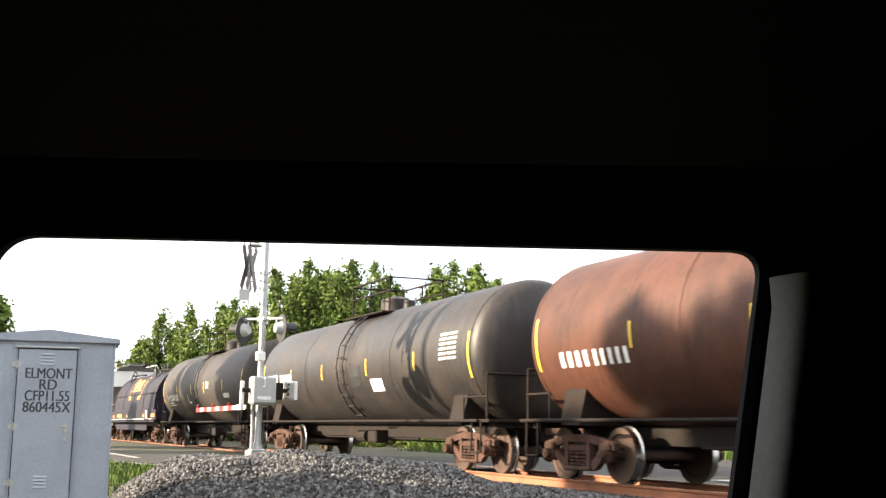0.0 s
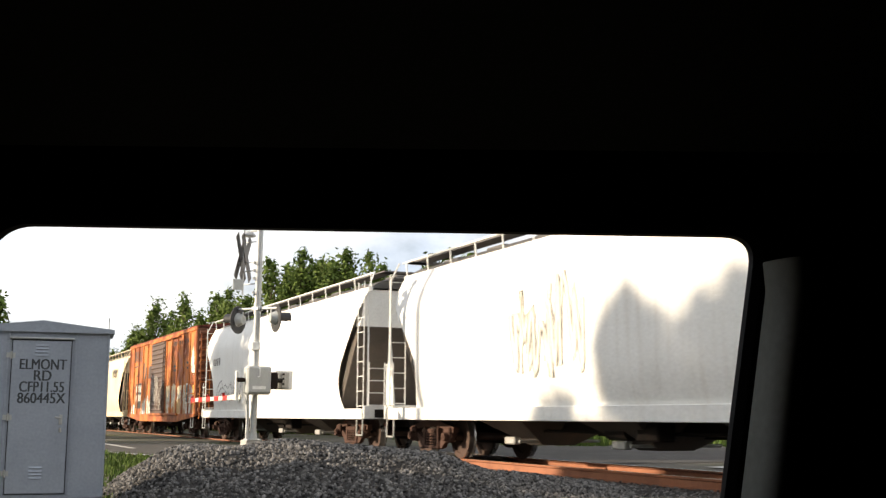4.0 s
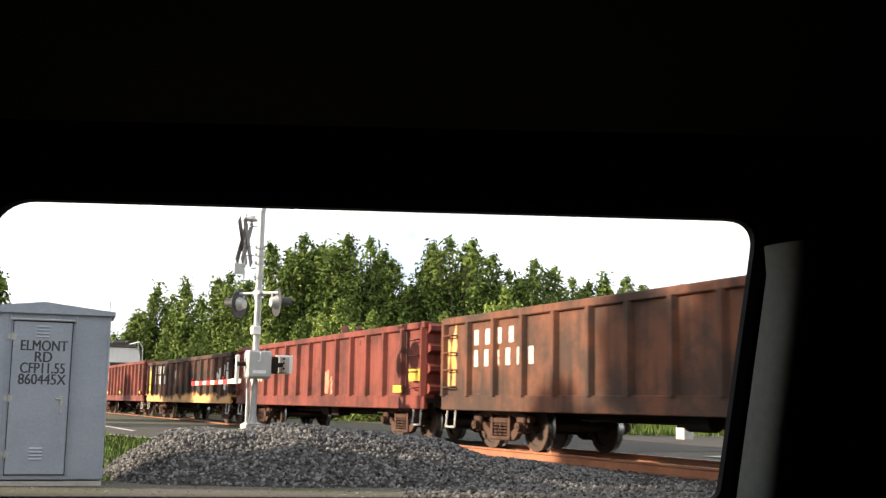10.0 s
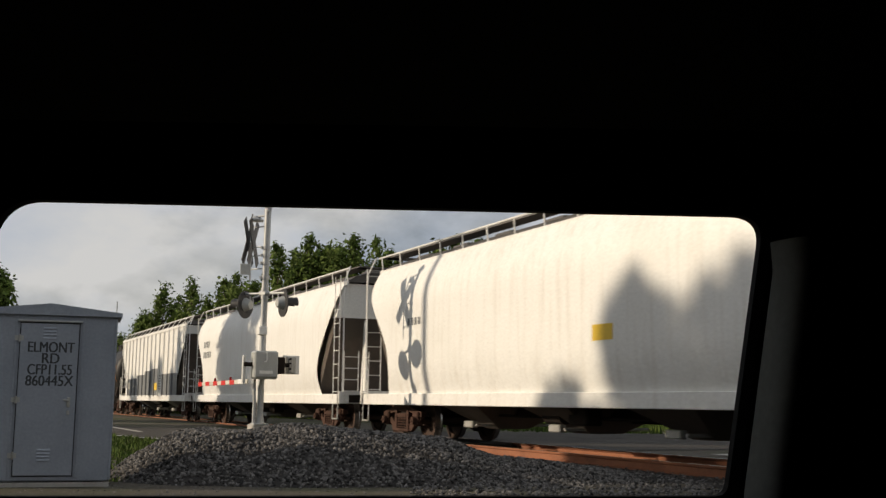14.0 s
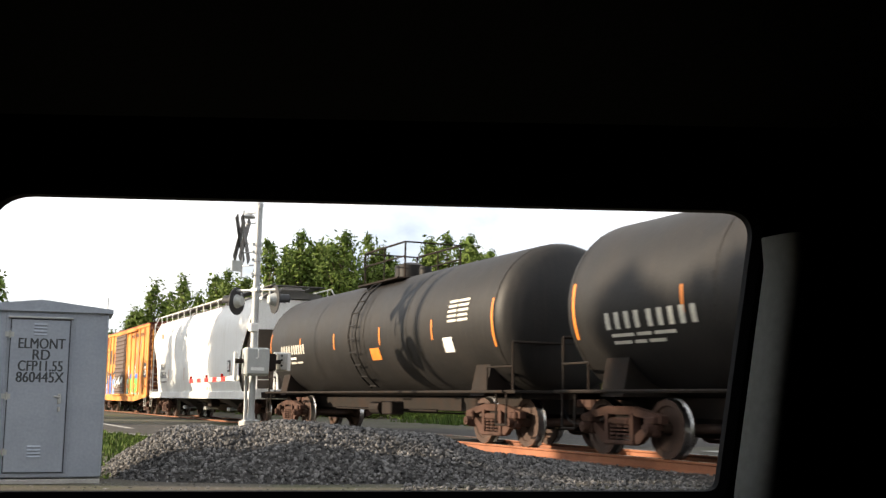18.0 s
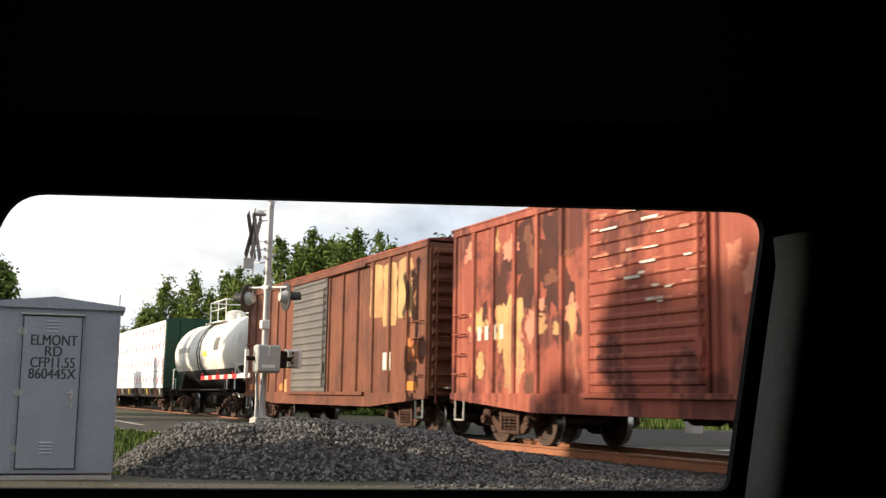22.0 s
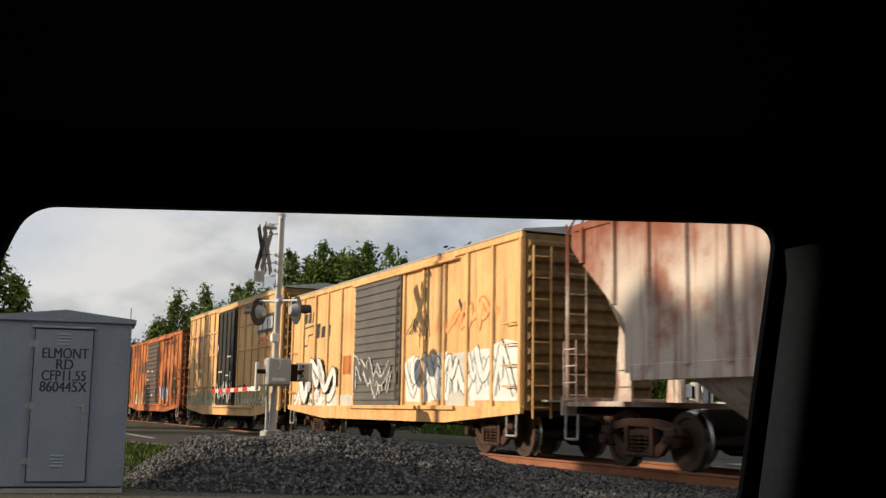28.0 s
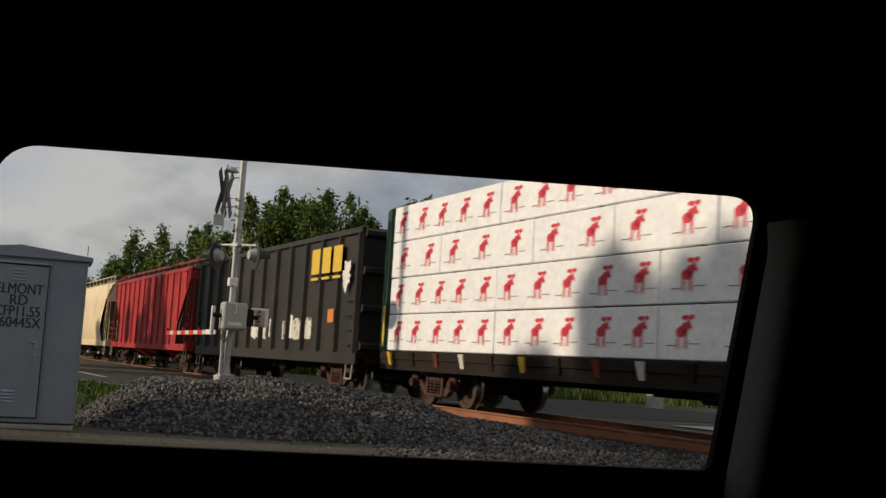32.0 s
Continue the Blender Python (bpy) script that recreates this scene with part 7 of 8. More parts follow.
    graffiti(C, -3.9, -1.7, 1.0, 2.0, "pale_paint", "black_paint", 7, -1.4277, 0.7)
    graffiti(C, -1.3, 1.5, 1.1, 2.9, "door_dark", "pale_paint", 8, -1.53, 0.7)
    graffiti(C, 1.9, 6.4, 1.0, 2.2, "pale_paint", "pale_yellow", 6, -1.4242, 0.6, thick=0.14)
    lettering("The nationwide boxcar pool", 0.36, "brown_paint", C, pose(4.5, -1.4256, 3.88, 90, 0, 0), 0.9, "dark painted slogan")
    marks(C, 5.98, 1.35, (0.64,), 0.84, "white_paint", -1.4270, "white panel frame")
    for z in (1.43, 1.81):
        marks(C, 6.06, z, (0.48,), 0.31, "black_box", -1.4312)
    marks(C, 7.3, 1.0, (0.12,), 1.1, "yellow_paint", -1.4270)
    C = covered_hopper(123.0, 138.95, "cream_car", "cream covered hopper car with rust stains", ribs=0, eave=4.05)
    marks(C, 3.7, 2.95, (0.34,) * 4, 0.48, "black_paint", -1.508)
    graffiti(C, -5.2, -2.6, 1.1, 1.6, "shadow_grey", "cream_car", 9, -1.50, 0.45, thick=0.14)
    bulkhead_flat(139.6, 159.9, "rusty empty bulkhead flat car")
    C = gondola(161.2, 177.1, "gon_dark", "dark brown weathered gondola car with rust streaks", 14, 2.53)
    marks(C, -6.5, 2.02, (0.26,) * 4, 0.30, "pale_paint", -1.41, gap=0.22)
    marks(C, -6.5, 1.60, (0.24,) * 6, 0.32, "pale_paint", -1.41, gap=0.2)
    marks(C, 7.0, 1.0, (0.5,), 0.3, "yellow_paint", -1.47)
    spray_band(C, -7.85, -7.35, 1.1, 2.5, ("amber_paint", "pale_yellow", "gon_dark"), 201, -1.406, 0.14)
    graffiti(C, 6.2, 7.5, 1.1, 2.4, "pale_paint", "white_paint", 10, -1.408, 0.5)
    C = gondola(178.0, 193.8, "gon_red", "red-brown gondola car with scrap metal", 14, 2.54, 0.6)
    marks(C, -6.3, 1.98, (0.24,) * 3, 0.24, "pale_paint", -1.41, gap=0.1)
    marks(C, -6.6, 1.48, (0.22,) * 6, 0.25, "pale_paint", -1.41, gap=0.08)
    marks(C, 6.3, 1.1, (0.5,), 0.16, "yellow_paint", -1.505)
    marks(C, 7.2, 1.35, (0.6,), 0.26, "yellow_paint", -1.505)
    spray_band(C, 0.9, 1.8, 1.05, 1.7, ("faded_red", "gon_red", "faded_red"), 62, -1.404, 0.18)
    C = gondola(194.7, 210.6, "gon_worn", "rusty brown gondola car with pale scrawls and orange patches", 14, 2.46)
    graffiti(C, 5.6, 7.6, 1.1, 2.35, "pale_paint", "white_paint", 12, -1.408, 0.6)
    marks(C, -6.2, 2.0, (0.34,) * 4, 0.34, "white_paint", -1.41, gap=0.22)
    marks(C, -6.2, 1.54, (0.32,) * 6, 0.36, "white_paint", -1.41, gap=0.2)
    marks(C, -7.6, 1.0, (0.3,), 1.2, "yellow_paint", -1.41, "pale yellow worn strip")
    graffiti(C, -7.75, -6.9, 1.5, 2.5, "gon_worn", "white_paint", 63, -1.41, 0.5, thick=0.15)
    graffiti(C, -1.7, -1.1, 1.65, 2.2, "gon_worn", "white_paint", 64, -1.41, 0.5, thick=0.08)
    graffiti(C, -1.75, -1.15, 1.7, 2.15, "gon_worn", "white_paint", 164, -1.412, 0.5, thick=0.08)
    marks(C, 1.0, 2.1, (0.3,), 0.42, "white_paint", -1.41)
    C = gondola(211.5, 227.1, "gon_red", "red gondola car heaped with scrap metal", 14, 2.62, 0.9)
    marks(C, -6.05, 2.24, (0.21,) * 3, 0.28, "white_paint", -1.41)
    marks(C, -6.9, 1.82, (0.22, 0.22, 0, 0.22, 0.22, 0.22, 0.22), 0.31, "white_paint", -1.41, gap=0.1)
    graffiti(C, -4.5, -3.8, 1.8, 2.4, "gon_red", "pale_paint", 14, -1.408, 0.6, thick=0.15)
    for x in (-7.3, -3.9, 0.5, 6.5):
        marks(C, x, 1.12, (0.5,), 0.13, "yellow_paint", -1.475, "yellow reflective strip")
    marks(C, -1.6, 2.2, (0.4,), 0.2, "pale_paint", -1.41)
    C = covered_hopper(228.5, 245.8, "white_car", "white covered hopper car with a grey-shaded end", band="shadow_grey")
    marks(C, 2.2, 1.9, (0.6,), 0.26, "yellow_paint", -1.505)
    marks(C, 6.6, 1.9, (0.22,), 0.3, "shadow_grey", -1.505)
    marks(C, -5.6, 2.6, (0.16,) * 4, 0.16, "grey_band", -1.508)
    C = covered_hopper(247.4, 265.4, "white_car", "clean pale covered hopper car")
    marks(C, -7.1, 2.9, (0.2, 0.2, 0.2, 0.2), 0.24, "grey_band", -1.508)
    marks(C, -7.1, 2.5, (0.2, 0.2, 0.2, 0.2, 0.2), 0.24, "grey_band", -1.508)
    marks(C, 2.5, 1.6, (0.7,), 0.3, "yellow_paint", -1.50)
    C = covered_hopper(266.9, 284.7, "white_car", "white ribbed covered hopper car with a grey lower band", ribs=16, round_side=False, low="grey_band")
    for x0, x1, top in ((-6.05, -3.42, 1.94), (-3.416, -1.13, 2.10), (-1.126, 0.72, 2.27), (0.724, 2.57, 2.34), (3.42, 7.0, 2.05)):
        marks(C, x0, 1.08, (x1 - x0,), top - 1.08, "grey_band", -1.4630, "grey stepped paint band")
        for k in range(16):
            x = -8.9 + 0.75 + 16.3 * k / 15
            if x0 < x - 0.05 and x + 0.05 < x1:
                part("painted_rib", G().loft([[(x - 0.074, -1.456, z), (x - 0.043, -1.524, z), (x + 0.043, -1.524, z), (x + 0.074, -1.456, z)] for z in (1.09, top - 0.005)]), "grey_band", C, "grey painted rib")
    marks(C, -5.9, 1.42, (0.24, 0.24), 0.34, "pale_paint", -1.472)
    marks(C, -4.5, 1.45, (0.24, 0.0, 0.24, 0.24), 0.22, "pale_paint", -1.472)
    marks(C, -3.0, 1.62, (0.26,), 0.3, "pale_paint", -1.472)
    marks(C, 1.62, 1.32, (0.8,), 0.34, "yellow_paint", -1.472)
    for z in (1.35, 1.47, 1.59, 1.71, 1.83, 1.95):
        marks(C, 2.72, z, (0.5,), 0.05, "grey_band", -1.466)
    marks(C, -7.5, 1.5, (0.26, 0.26, 0, 0.26, 0.26), 0.34, "grey_band", -1.466)
    marks(C, -7.5, 1.98, (0.26, 0.26, 0, 0.26), 0.34, "grey_band", -1.466)
    T = tank_car(285.9, 300.15, "tank_clean", "black tank car with orange strips and white data panels", strips="orange_paint")
    h = 7.1
    tank_mark(T, -h + 1.5, 2.0, (0.2,) * 4 + (0,) + (0.2,) * 5, 0.26, "pale_paint")
    for z, q in ((1.88, 1.5), (1.77, 1.2)):
        tank_mark(T, -h + 1.6, z, (q * 0.4, q * 0.25, q * 0.35), 0.05, "pale_paint", gap=0.08)
    tank_mark(T, -0.9, 2.3, (0.5,), 0.35, "yellow_paint")
    for k in range(4):
        tank_mark(T, h - 3.3, 2.35 + 0.105 * k, (0.46, 0.55), 0.05, "pale_paint", gap=0.06)
    tank_mark(T, h - 4.3, 1.7, (0.5, 0.5), 0.35, "white_paint")
    T = tank_car(301.85, 317.85, "tank_clean", "long black tank car with orange strips", strips="orange_paint")
    h = 7.7
    tank_mark(T, -h + 1.4, 2.12, (0.2,) * 4 + (0,) + (0.17,) * 6, 0.26, "pale_paint", gap=0.04)
    tank_mark(T, -h + 1.5, 1.98, (0.12, 0.5, 0.6), 0.06, "white_paint")
    tank_mark(T, -h + 1.7, 1.86, (0.4, 0.5, 0.5), 0.05, "pale_paint", gap=0.08)
    for k in range(5):
        tank_mark(T, h - 2.3, 2.45 + 0.100 * k, (0.40, 0.47), 0.05, "pale_paint", gap=0.06)
    tank_mark(T, h - 2.6, 1.85, (0.45,), 0.3, "white_paint")
    tank_mark(T, 0.9, 1.8, (0.6,), 0.28, "orange_paint")
    C = covered_hopper(319.2, 337.1, "white_car", "pale grey-white covered hopper car with curved sides", band="shadow_grey", eave=4.2)
    marks(C, -6.3, 2.05, (0.2,) * 4, 0.26, "black_paint", -1.506)
    marks(C, -6.3, 1.68, (0.2,) * 5, 0.26, "black_paint", -1.506)
    marks(C, -6.2, 1.48, (0.3, 0.5, 0.4), 0.05, "shadow_grey", -1.506)
    for x in (-6.9, -4.6, -1.5, 2.0, 6.0):
        marks(C, x, 1.55, (0.05,), 0.5, "rust_stain", -1.506, "thin rust streak")
    blotch(C, -6.3, 3.45, 0.22, 0.22, "rust_stain", 91, -1.482)
    marks(C, 2.6, 1.12, (0.22,), 0.12, "yellow_paint", -1.50)
    marks(C, 5.6, 1.75, (0.4,), 0.4, "black_paint", -1.506)
    marks(C, 5.66, 1.81, (0.28,), 0.28, "white_paint", -1.511)
    C = boxcar(338.0, 353.4, "amber_box", "orange boxcar with bright blue and green sprayed panels", posts=5, door=(-0.25, 3.2), end="shaded_end_orange", roof="red_box")
    railcar_emblem(C, -6.55, 2.27, 1.3, -1.4242)
    spray_band(C, -7.5, -2.0, 0.85, 2.1, ("white_paint", "blue_paint", "sky_paint", "blue_paint"), 65, -1.4235, 0.17)
    graffiti(C, -7.4, -2.0, 1.95, 2.3, "black_paint", "brown_paint", 20, -1.4270, 0.8, thick=0.12)
    marks(C, -6.1, 1.55, (1.25,), 0.72, "black_paint", -1.4284, "black panel with yellow marking")
    for z in (1.62, 1.95):
        marks(C, -6.0, z, (0.2,) * 4, 0.26, "yellow_paint", -1.4319, gap=0.08)
    for x in (-7.2, -4.6, -2.6, 1.9, 3.9, 6.0):
        marks(C, x, 1.28, (0.5,), 0.2, "orange_paint", -1.4326, "orange reflective strip")
    graffiti(C, -1.7, 1.2, 1.25, 2.0, "white_paint", "shadow_grey", 22, -1.53, 1.0, thick=0.15)
    for x in (1.75, 3.65):
        spray_band(C, x, x + 1.45, 1.05, 1.85, ("green_paint", "green_paint", "white_paint"), 66, -1.4236, 0.45)
        spray_band(C, x + 0.5, x + 1.3, 1.72, 2.12, ("blue_paint", "white_paint"), 67, -1.4275, 0.4)
        spray_band(C, x + 0.1, x + 0.55, 1.85, 2.4, ("red_box", "white_paint"), 68, -1.4275, 0.25)
    spray_band(C, 1.6, 5.4, 0.82, 1.08, ("white_paint", "teal_paint", "teal_paint"), 70, -1.4291, 0.5)
    emblem_cross(C, 4.9, 3.0, 1.25, -1.4242, "faded_red", "faded_red", 0.6)
    lettering("The nationwide boxcar pool", 0.36, "brown_paint", C, pose(4.4, -1.4256, 3.82, 90, 0, 0), 0.9, "dark painted slogan")
    marks(C, 6.45, 1.75, (0.75,), 0.72, "black_paint", -1.4256)
    marks(C, 6.6, 1.9, (0.45,), 0.40, "white_paint", -1.4298)
    marks(C, 6.66, 1.96, (0.14, 0.14), 0.28, "black_paint", -1.4333, gap=0.05)
    C = boxcar(354.3, 369.8, "red_box", "faded red boxcar with pale worn patches", posts=6, door=(-0.75, 3.1), door_mat="red_box", end="shaded_end_orange", roof="red_box")
    spray_band(C, 1.9, 6.2, 0.8, 1.75, ("pale_paint", "faded_red", "faded_red", "red_box"), 71, -1.4235, 0.5)
    graffiti(C, 2.0, 6.6, 0.85, 1.8, "pale_paint", "faded_red", 23, -1.4277, 0.9)
    graffiti(C, 6.75, 7.25, 2.2, 4.1, "red_box", "pale_paint", 72, -1.4242, 0.5, thick=0.3)
    rnd = random.Random(73)
    for k, (x, z, rx, rz, mat) in enumerate(((-4.6, 3.3, 0.75, 0.8, "maroon_worn"), (-3.6, 3.6, 0.55, 0.6, "maroon_worn"), (-5.6, 2.9, 0.35, 0.6, "maroon_worn"), (-3.2, 2.5, 0.4, 0.55, "maroon_worn"), (-5.4, 2.1, 0.5, 0.6, "pale_yellow"), (-5.0, 1.5, 0.4, 0.5, "pale_yellow"), (-6.6, 2.4, 0.35, 0.25, "pale_yellow"), (-5.2, 3.7, 0.3, 0.25, "faded_red"), (4.4, 3.3, 0.5, 0.6, "maroon_worn"), (6.8, 3.2, 0.3, 0.8, "maroon_worn"))):
        blotch(C, x, z, rx, rz, mat, 300 + k, -1.4226 - 0.0003 * k)
    for k in range(64):
        blotch(C, rnd.choice((rnd.uniform(-7.2, -2.8), rnd.uniform(1.1, 7.0))), rnd.uniform(1.1, 4.0), rnd.uniform(0.05, 0.22), rnd.uniform(0.05, 0.3), ("faded_red", "faded_red", "maroon_worn", "brown_box", "pale_yellow", "maroon_worn")[k % 6], 100 + k, -1.4262 - 0.0003 * (k % 7))
    # flaked paint on the ribs of the door
    for k in range(44):
        marks(C, rnd.uniform(-2.2, 0.5), 0.62 + 0.46 + 3.0 * rnd.randint(6, 13) / 14 * 0.97 + rnd.uniform(0, 0.06), (rnd.uniform(0.12, 0.5),), rnd.uniform(0.02, 0.05), rnd.choice(("pale_paint", "faded_red", "faded_red")), -1.527, "flaked paint")
    marks(C, -6.9, 2.0, (0.22,) * 5, 0.28, "pale_paint", -1.4291, gap=0.1)
    marks(C, 6.0, 1.5, (0.55,), 0.5, "white_paint", -1.4312)
    marks(C, 6.06, 1.56, (0.18, 0.18), 0.38, "red_box", -1.4340, gap=0.06)
    C = boxcar(371.1, 386.6, "brown_box", "rust-brown boxcar with a ribbed grey-brown door", posts=6, door=(-0.7, 3.1), door_mat="shadow_grey", end="shaded_end_orange", roof="red_box")
    marks(C, -6.9, 1.95, (0.22,) * 4, 0.26, "pale_yellow", -1.424, gap=0.12)
    marks(C, -6.9, 1.55, (0.2,) * 5, 0.26, "pale_yellow", -1.424, gap=0.12)
    spray_band(C, -7.3, -3.0, 0.85, 1.5, ("brown_box", "pale_yellow", "brown_box"), 26, -1.425, 0.6)
    for x, z in ((4.1, 2.75), (5.0, 2.5), (5.95, 2.65)):
        spray_band(C, x, x + 0.74, z, 4.2, ("pale_yellow",), 77, -1.4242, 0.9)
    for x in (-7.2, -3.7, 0.2, 6.6):
        marks(C, x, 1.02, (0.55,), 0.2, "orange_paint", -1.4256, "orange reflective strip")
    marks(C, 5.05, 1.5, (0.5,), 0.42, "pale_paint", -1.4256)
    marks(C, 6.6, 1.65, (0.6,), 0.55, "orange_box", -1.4256)
    T = tank_car(388.5, 399.9, "tank_white", "white tank car with a black lower half and white rails", strips=None, two_tone="black_paint", radius=1.42, center=2.5)
    h = 5.65
    tank_mark(T, h - 3.4, 2.55, (0.85,), 0.5, "shadow_grey", 1.42, 2.5)
    tank_mark(T, h - 5.2, 2.35, (0.7,), 0.22, "yellow_paint", 1.42, 2.5)
    tank_mark(T, -h + 1.2, 2.6, (0.2,) * 4 + (0,) + (0.18,) * 5, 0.24, "shadow_grey", 1.42, 2.5)
    centerbeam(401.85, 423.5, "green centerbeam flat car loaded with white-wrapped lumber", 31)
    centerbeam(424.8, 446.9, "green centerbeam flat car stacked with white-wrapped lumber", 32)
    C = covered_hopper(448.3, 464.4, "rust_hopper", "rusty ribbed covered hopper car in faded white", ribs=16, round_side=False, low="rust_hopper", eave=4.1, sill=1.5)
    marks(C, 3.6, 1.72, (0.6,), 0.55, "black_paint", -1.465)
    marks(C, 3.68, 1.8, (0.44,), 0.16, "pale_paint", -1.47)
    marks(C, 3.68, 2.02, (0.44,), 0.16, "pale_paint", -1.47)
    marks(C, 4.5, 1.78, (0.35,), 0.5, "black_paint", -1.465)
    C = boxcar(465.9, 481.3, "yellow_box", "yellow boxcar with white sprayed bends and a grey door", posts=5, door=(0.0, 3.2), door_mat="shadow_grey", end="shaded_end_yellow", eave=4.3)
    railcar_emblem(C, -6.4, 2.72, 0.68, -1.4242, "black_paint")
    spray_band(C, 1.9, 7.4, 0.95, 2.25, ("white_paint", "white_paint", "pale_paint"), 80, -1.4262, 0.9)
    graffiti(C, 1.95, 7.4, 1.05, 2.3, "white_paint", "black_paint", 27, -1.4305, 0.8, thick=0.24)
    graffiti(C, 2.0, 3.2, 2.4, 3.1, "yellow_box", "black_paint", 81, -1.4242, 0.5, thick=0.15)
    graffiti(C, 3.6, 6.6, 2.5, 3.2, "yellow_box", "orange_paint", 82, -1.4242, 0.7, thick=0.15)
    graffiti(C, -7.2, -3.2, 0.9, 1.6, "white_paint", "black_paint", 28, -1.4277, 1.2, thick=0.4)
    graffiti(C, -7.1, -3.2, 1.05, 2.4, "white_paint", "black_paint", 83, -1.5, 1.5, "sky_paint", 0.22)
    spray_band(C, -7.3, -1.9, 0.85, 1.25, ("pale_paint", "yellow_box", "white_paint"), 84, -1.4235, 0.6)
    graffiti(C, -1.4, 1.5, 1.15, 2.3, "shadow_grey", "white_paint", 29, -1.53, 0.9, thick=0.22)
    emblem_cross(C, 5.0, 2.95, 0.55, -1.4249, "black_paint", "red_paint")
    marks(C, -2.7, 1.8, (0.65,), 0.5, "orange_box", -1.4242)
    C = boxcar(482.4, 497.3, "yellow_box", "tall yellow boxcar with a black double door and sprayed base", posts=6, door=(-0.1, 2.95), door_mat="black_box", plug=True, end="shaded_end_yellow", eave=4.78, sill=0.58)
    for x0, x1 in ((-7.35, -1.75), (1.55, 7.35)):
        for z in (1.66, 2.92, 3.82):
            part("girt", G().box(x0, x1, -1.462, -1.42, z, z + 0.06), "yellow_box", C)
    marks(C, 4.4, 3.42, (2.05,), 0.6, "black_paint", -1.463)
    marks(C, 4.52, 3.52, (0.5, 0.5, 0.55), 0.40, "white_paint", -1.468, gap=0.12)
    marks(C, 4.5, 3.14, (0.8, 0.85), 0.12, "orange_paint", -1.463)
    marks(C, 4.9, 2.96, (0.8,), 0.12, "orange_paint", -1.463)
    emblem_cross(C, -5.55, 3.42, 0.95, -1.4270)
    marks(C, -5.0, 3.6, (0.4,), 0.10, "orange_paint", -1.4270)
    marks(C, -6.0, 2.45, (0.2,) * 4, 0.26, "black_paint", -1.4242, gap=0.12)
    marks(C, -6.0, 2.05, (0.2,) * 5, 0.26, "black_paint", -1.4242, gap=0.12)
    for x0, x1, q in ((-7.2, -1.8, 85), (1.6, 7.2, 86)):
        spray_band(C, x0, x1, 0.88, 1.62, ("pale_moss", "moss_paint", "pale_moss", "pale_paint"), q, -1.4270, 0.8)
        graffiti(C, x0, x1, 0.9, 1.72, "pale_moss", "moss_paint", q + 10, -1.4305, 0.75, "pale_paint", 0.26)
        graffiti(C, x0 + 0.3, x1 - 0.4, 0.85, 1.3, "pale_paint", "moss_paint", q + 20, -1.4400, 0.6, thick=0.16)
    graffiti(C, -1.4, 1.2, 0.95, 2.0, "pale_paint", "shadow_grey", 35, -1.53, 0.6, thick=0.12)
    for x, z, w_, h_ in ((-1.2, 2.2, 0.7, 0.05), (0.3, 2.75, 0.6, 0.05), (-1.42, 3.0, 0.14, 0.3), (0.1, 2.05, 0.5, 0.04), (0.75, 1.9, 0.2, 0.3)):
        marks(C, x, z, (w_,), h_, "white_paint", -1.53)
    C = boxcar(499.1, 514.2, "orange_box", "burnt-orange boxcar with a brown door and red roof", posts=6, door=(0.15, 3.3), roof="red_box", end="shaded_end_orange")
    railcar_emblem(C, -6.6, 2.27, 1.28, -1.4242)
    emblem_cross(C, 4.9, 2.95, 1.25, -1.4242, "faded_red", "faded_red", 0.6)
    lettering("The nationwide boxcar pool", 0.36, "brown_paint", C, pose(4.6, -1.4256, 3.82, 90, 0, 0), 0.9, "dark painted slogan")
    spray_band(C, -6.0, -1.7, 0.85, 1.75, ("pale_yellow", "pale_paint", "pale_yellow"), 87, -1.4235, 0.7)
    graffiti(C, -5.8, -1.8, 0.95, 1.75, "pale_yellow", "brown_box", 36, -1.4277, 1.0, thick=0.12)
    graffiti(C, 2.0, 4.6, 0.95, 1.9, "sky_paint", "pale_paint", 37, -1.4242, 1.0)
    for x, z in ((-1.2, 2.65), (0.1, 2.6), (-1.2, 2.2), (-1.0, 1.75), (0.2, 1.4)):
        marks(C, x, z, (0.45,), 0.06, "white_paint", -1.53)
    marks(C, 5.75, 1.5, (0.7,), 0.7, "pale_paint", -1.4284)
    marks(C, 5.83, 1.6, (0.24, 0.24), 0.5, "brown_paint", -1.4326, gap=0.06)
    centerbeam(515.4, 537.2, "green centerbeam flat car with bright white-wrapped lumber", 38)
    C = gondola(538.7, 554.1, "black_box", "black high-sided coal gondola with yellow block marking", 12, 3.95)
    marks(C, 4.4, 3.02, (0.6, 0.6, 0.6), 0.66, "yellow_paint", -1.51, gap=0.2)
    for k in range(3):
        marks(C, 4.4 + 0.8 * k, 2.86, (0.55,), 0.07, "yellow_paint", -1.51)
    spray_band(C, -1.6, 4.5, 1.3, 1.95, ("black_box", "black_box", "white_paint", "pale_paint"), 39, -1.404, 0.16)
    marks(C, 5.9, 1.75, (0.42,), 0.34, "orange_paint", -1.53)
    blotch(C, 7.0, 2.95, 0.3, 0.3, "white_paint", 88, -1.51)
    C = covered_hopper(555.3, 571.4, "red_hopper", "bright red ribbed covered hopper car", ribs=14, round_side=False, low="red_hopper", eave=3.95)
    covered_hopper(572.8, 590.4, "cream_car", "cream covered hopper car at the end of view")


build_train()


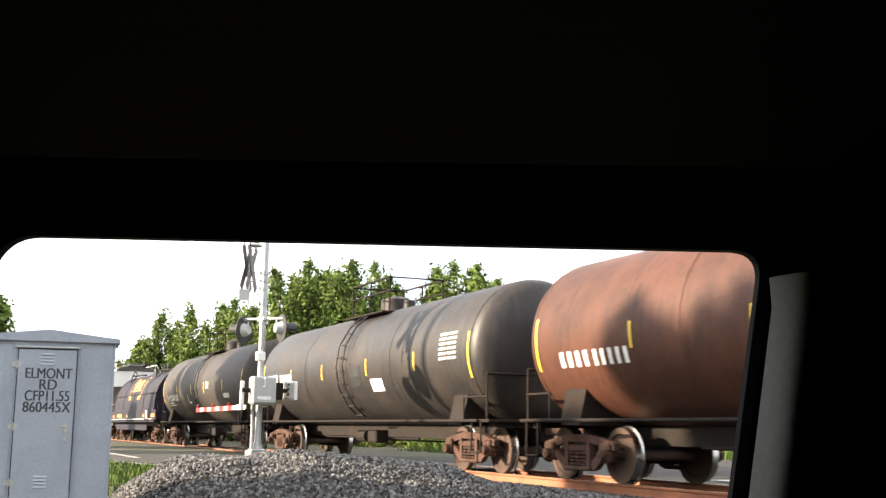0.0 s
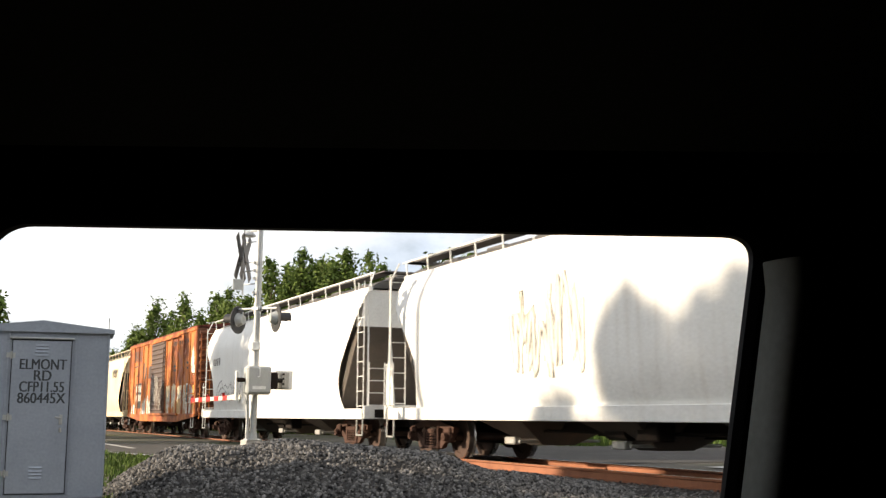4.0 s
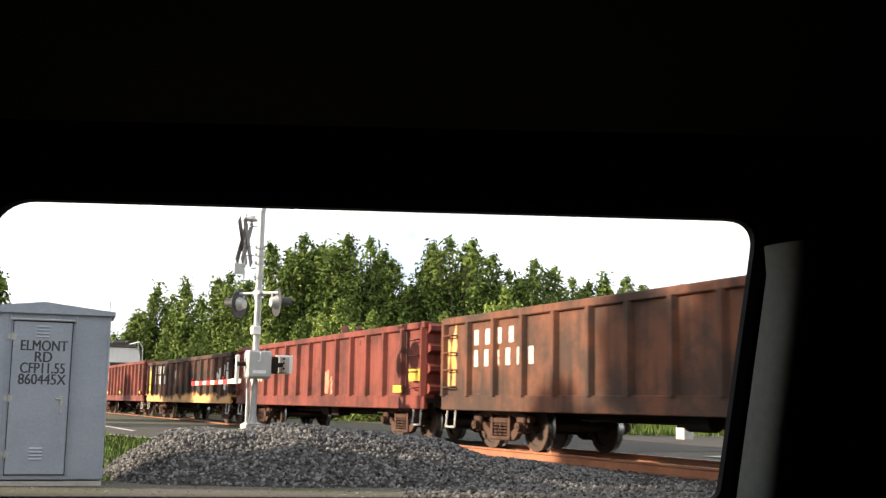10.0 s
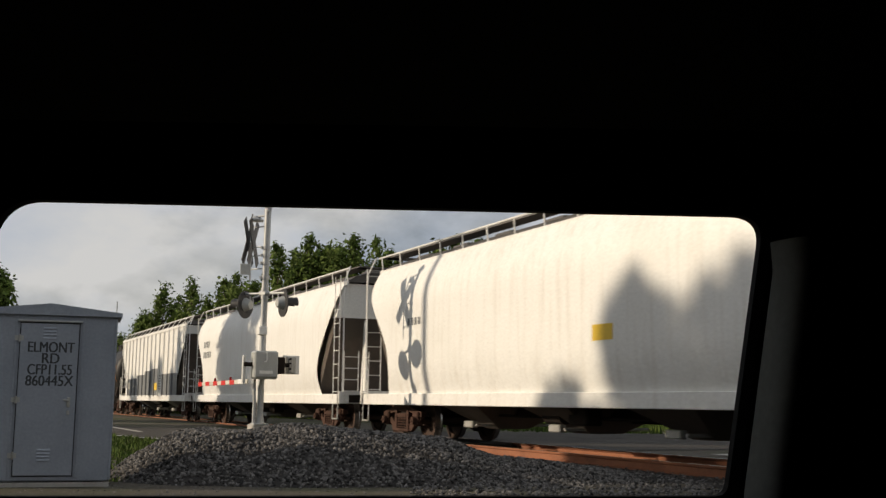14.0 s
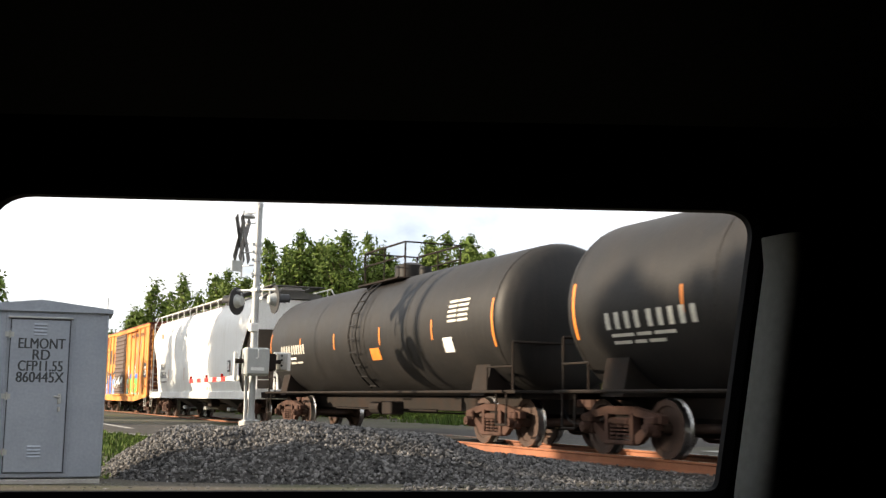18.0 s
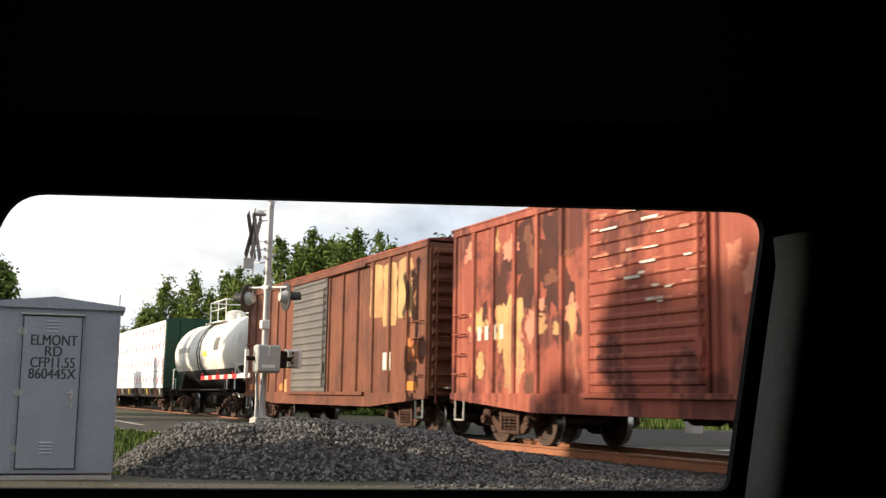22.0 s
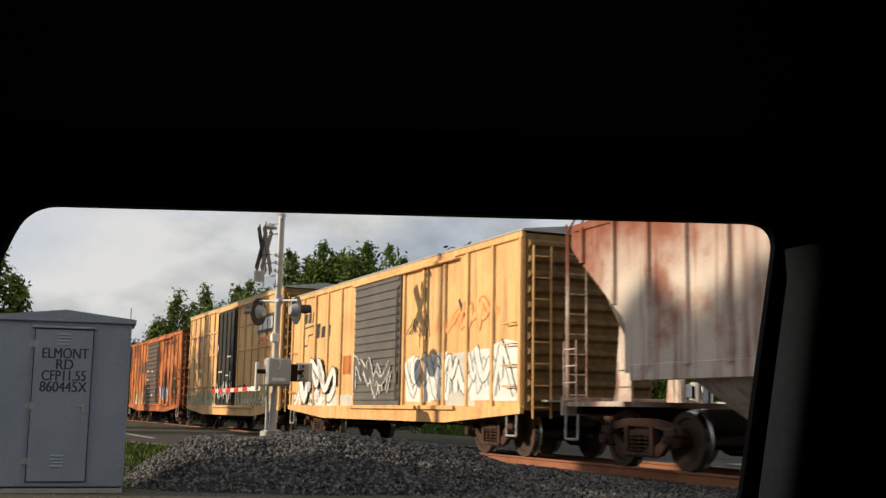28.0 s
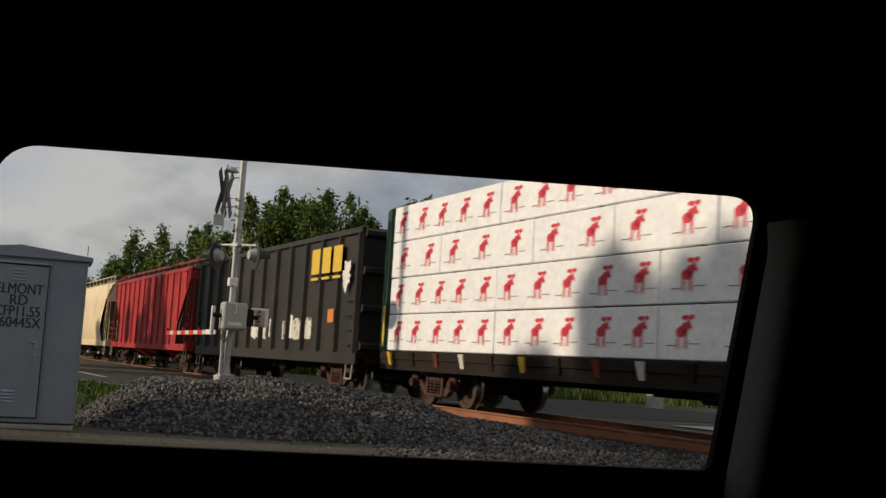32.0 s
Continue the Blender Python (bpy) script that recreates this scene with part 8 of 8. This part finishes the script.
def motions():
    """The train's roll past the crossing, faster by and by, and the turn of its wheels."""
    for car in TRAIN:
        c = car["place"]
        del car["place"]
        walk(car, [(t, TRACK_POSE @ pose(-c + V0 * t + ACC * t * t / 2, 0, 0)) for t in range(33)])
    first = {}
    for wheel in WHEELS:
        x = round(wheel.location.x, 2)
        if x not in first:
            walk(wheel, [(k / 25, pose(x, 0, 0.462, 0, math.degrees((V0 * k / 25 + ACC * (k / 25) ** 2 / 2) / 0.462), 0)) for k in range(801)])
            first[x] = wheel.animation_data
        else:
            wheel.rotation_mode = "QUATERNION"
            keys = wheel.animation_data_create()
            keys.action = first[x].action
            keys.action_slot = first[x].action_slot


# ---- the car's cabin round the eye ----
def rounded_quad(corners, radii, steps=7):
    """The outline of a quad with rounded corners."""
    out = []
    m = len(corners)
    for i in range(m):
        p, a, b = Vector(corners[i]), Vector(corners[i - 1]), Vector(corners[(i + 1) % m])
        u, v = (a - p).normalized() * radii[i], (b - p).normalized() * radii[i]
        for k in range(steps + 1):
            t = k / steps
            out.append((p + u) * (1 - t) ** 2 + p * 2 * t * (1 - t) + (p + v) * t * t)
    return out


def grow_out(line, by):
    c = sum(line, Vector((0, 0))) / len(line)
    out = []
    for i, q in enumerate(line):
        t = (line[(i + 1) % len(line)] - line[i - 1]).normalized()
        nrm = Vector((t.y, -t.x))
        if nrm.dot(q - c) < 0:
            nrm = -nrm
        out.append(q + nrm * by)
    return out


def build_cabin():
    y0 = 1.10
    car = empty("car", pose(0, 0, 0), "dark interior of the parked car with its side window", "car")
    corners = [(-0.422, 1.3465), (0.336, 1.3415), (0.292, 1.066), (-0.545, 1.056)]
    hole = rounded_quad(corners, [0.030, 0.030, 0.012, 0.03])
    # a gentle bow along the top edge
    hole = [Vector((q.x, q.y + 0.0065 * math.cos(math.pi * (q.x + 0.06) / 0.9) * smooth(1.2, 1.34, q.y))) for q in hole]
    def ring(name, a, ya, b, yb, mat, label, c=None, yc=0):
        loops = [[(q.x, ya, q.y) for q in a], [(q.x, yb, q.y) for q in b]]
        if c:
            loops.append([(q.x, yc, q.y) for q in c])
        return part(name, G().loft(loops, caps=False), mat, car, label, True)
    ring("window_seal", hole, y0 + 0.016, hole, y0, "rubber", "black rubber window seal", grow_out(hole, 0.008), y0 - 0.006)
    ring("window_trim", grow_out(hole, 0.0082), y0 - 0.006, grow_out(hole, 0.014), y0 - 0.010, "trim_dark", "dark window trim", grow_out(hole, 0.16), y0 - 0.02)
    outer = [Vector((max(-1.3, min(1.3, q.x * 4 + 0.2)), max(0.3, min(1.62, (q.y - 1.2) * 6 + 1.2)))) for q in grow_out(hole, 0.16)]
    ring("door_panel", grow_out(hole, 0.159), y0 - 0.019, outer, y0 - 0.02, "trim_dark", "inner door panel, near-black as the unlit cabin", outer, y0 + 0.06)
    ring("door_skin", grow_out(hole, 0.002), y0 + 0.017, outer, y0 + 0.07, "car_paint", "dark painted outer door skin")
    # pillar trim beside the window
    g = G()
    rows = []
    for k in range(13):
        t = k / 12
        z = 0.96 + 0.355 * t
        x = 0.289 + 0.158 * (z - 0.96) - 0.05 * smooth(1.29, 1.42, z)
        rows.append([(x - 0.001, y0 - 0.004, z), (x, y0 - 0.012, z), (x + 0.004, y0 - 0.024, z), (x + 0.009, y0 - 0.036, z), (x + 0.015, y0 - 0.046, z), (x + 0.023, y0 - 0.052, z), (x + 0.034, y0 - 0.052, z), (x + 0.036, y0 - 0.004, z)])
    part("pillar_trim", g.loft(rows), "pillar_grey", car, "grey pillar trim", True)
    # cabin lining: darkness put into near-black colours, windowless unseen walls shut light out
    part("headliner", G().box(-1.3, 1.3, -0.7, 0.70, 1.42, 1.46, 0.01), "headliner", car, "cloth headliner, near-black as the unlit cabin")
    part("roof_rail", G().loft([[(x, 0.70, 1.435), (x, 0.86, 1.43), (x, 1.0, 1.405), (x, 1.0, 1.6), (x, 0.70, 1.6)] for x in (-1.3, 1.3)]), "headliner", car, "padded roof rail, near-black as the unlit cabin", True)
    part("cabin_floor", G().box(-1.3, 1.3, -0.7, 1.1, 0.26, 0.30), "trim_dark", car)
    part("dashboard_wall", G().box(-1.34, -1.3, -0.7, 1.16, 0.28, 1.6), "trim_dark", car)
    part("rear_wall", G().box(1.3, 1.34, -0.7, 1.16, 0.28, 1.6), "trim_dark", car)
    part("driver_door", G().box(-1.3, 1.3, -0.74, -0.7, 0.28, 1.6), "car_paint", car)
    part("roof", G().box(-1.36, 1.36, -0.76, 1.18, 1.60, 1.63, 0.012), "car_paint", car, "dark painted car roof")
    part("hood", G().loft([[(x, y, z) for y, z in ((-0.74, 0.4), (-0.74, t - 0.06), (-0.6, t), (1.0, t), (1.16, t - 0.06), (1.16, 0.4))] for x, t in ((-2.55, 0.72), (-2.3, 0.84), (-1.7, 0.93), (-1.34, 0.97))]), "car_paint", car, "dark painted hood", True)
    part("trunk", G().loft([[(x, y, z) for y, z in ((-0.74, 0.4), (-0.74, t - 0.06), (-0.6, t), (1.0, t), (1.16, t - 0.06), (1.16, 0.4))] for x, t in ((1.34, 1.08), (1.8, 1.02), (2.15, 0.96), (2.25, 0.8))]), "car_paint", car, "dark painted trunk", True)
    part("front_bumper", G().box(-2.64, -2.5, -0.7, 1.12, 0.32, 0.6, 0.05), "trim_dark", car)
    part("rear_bumper", G().box(2.2, 2.32, -0.7, 1.12, 0.32, 0.62, 0.05), "trim_dark", car)
    part("seat_back", G().box(0.46, 0.62, 0.35, 0.85, 0.3, 1.12, 0.05), "trim_dark", car, "dark front seat back")
    for x in (-1.75, 1.55):
        for y0_, y1_ in ((0.98, 1.18), (-0.76, -0.56)):
            part("wheel", G().rod((x, y0_, 0.31), (x, y1_, 0.31), 0.31, 24), "rubber", car, smooth=True)


build_cabin()


motions()
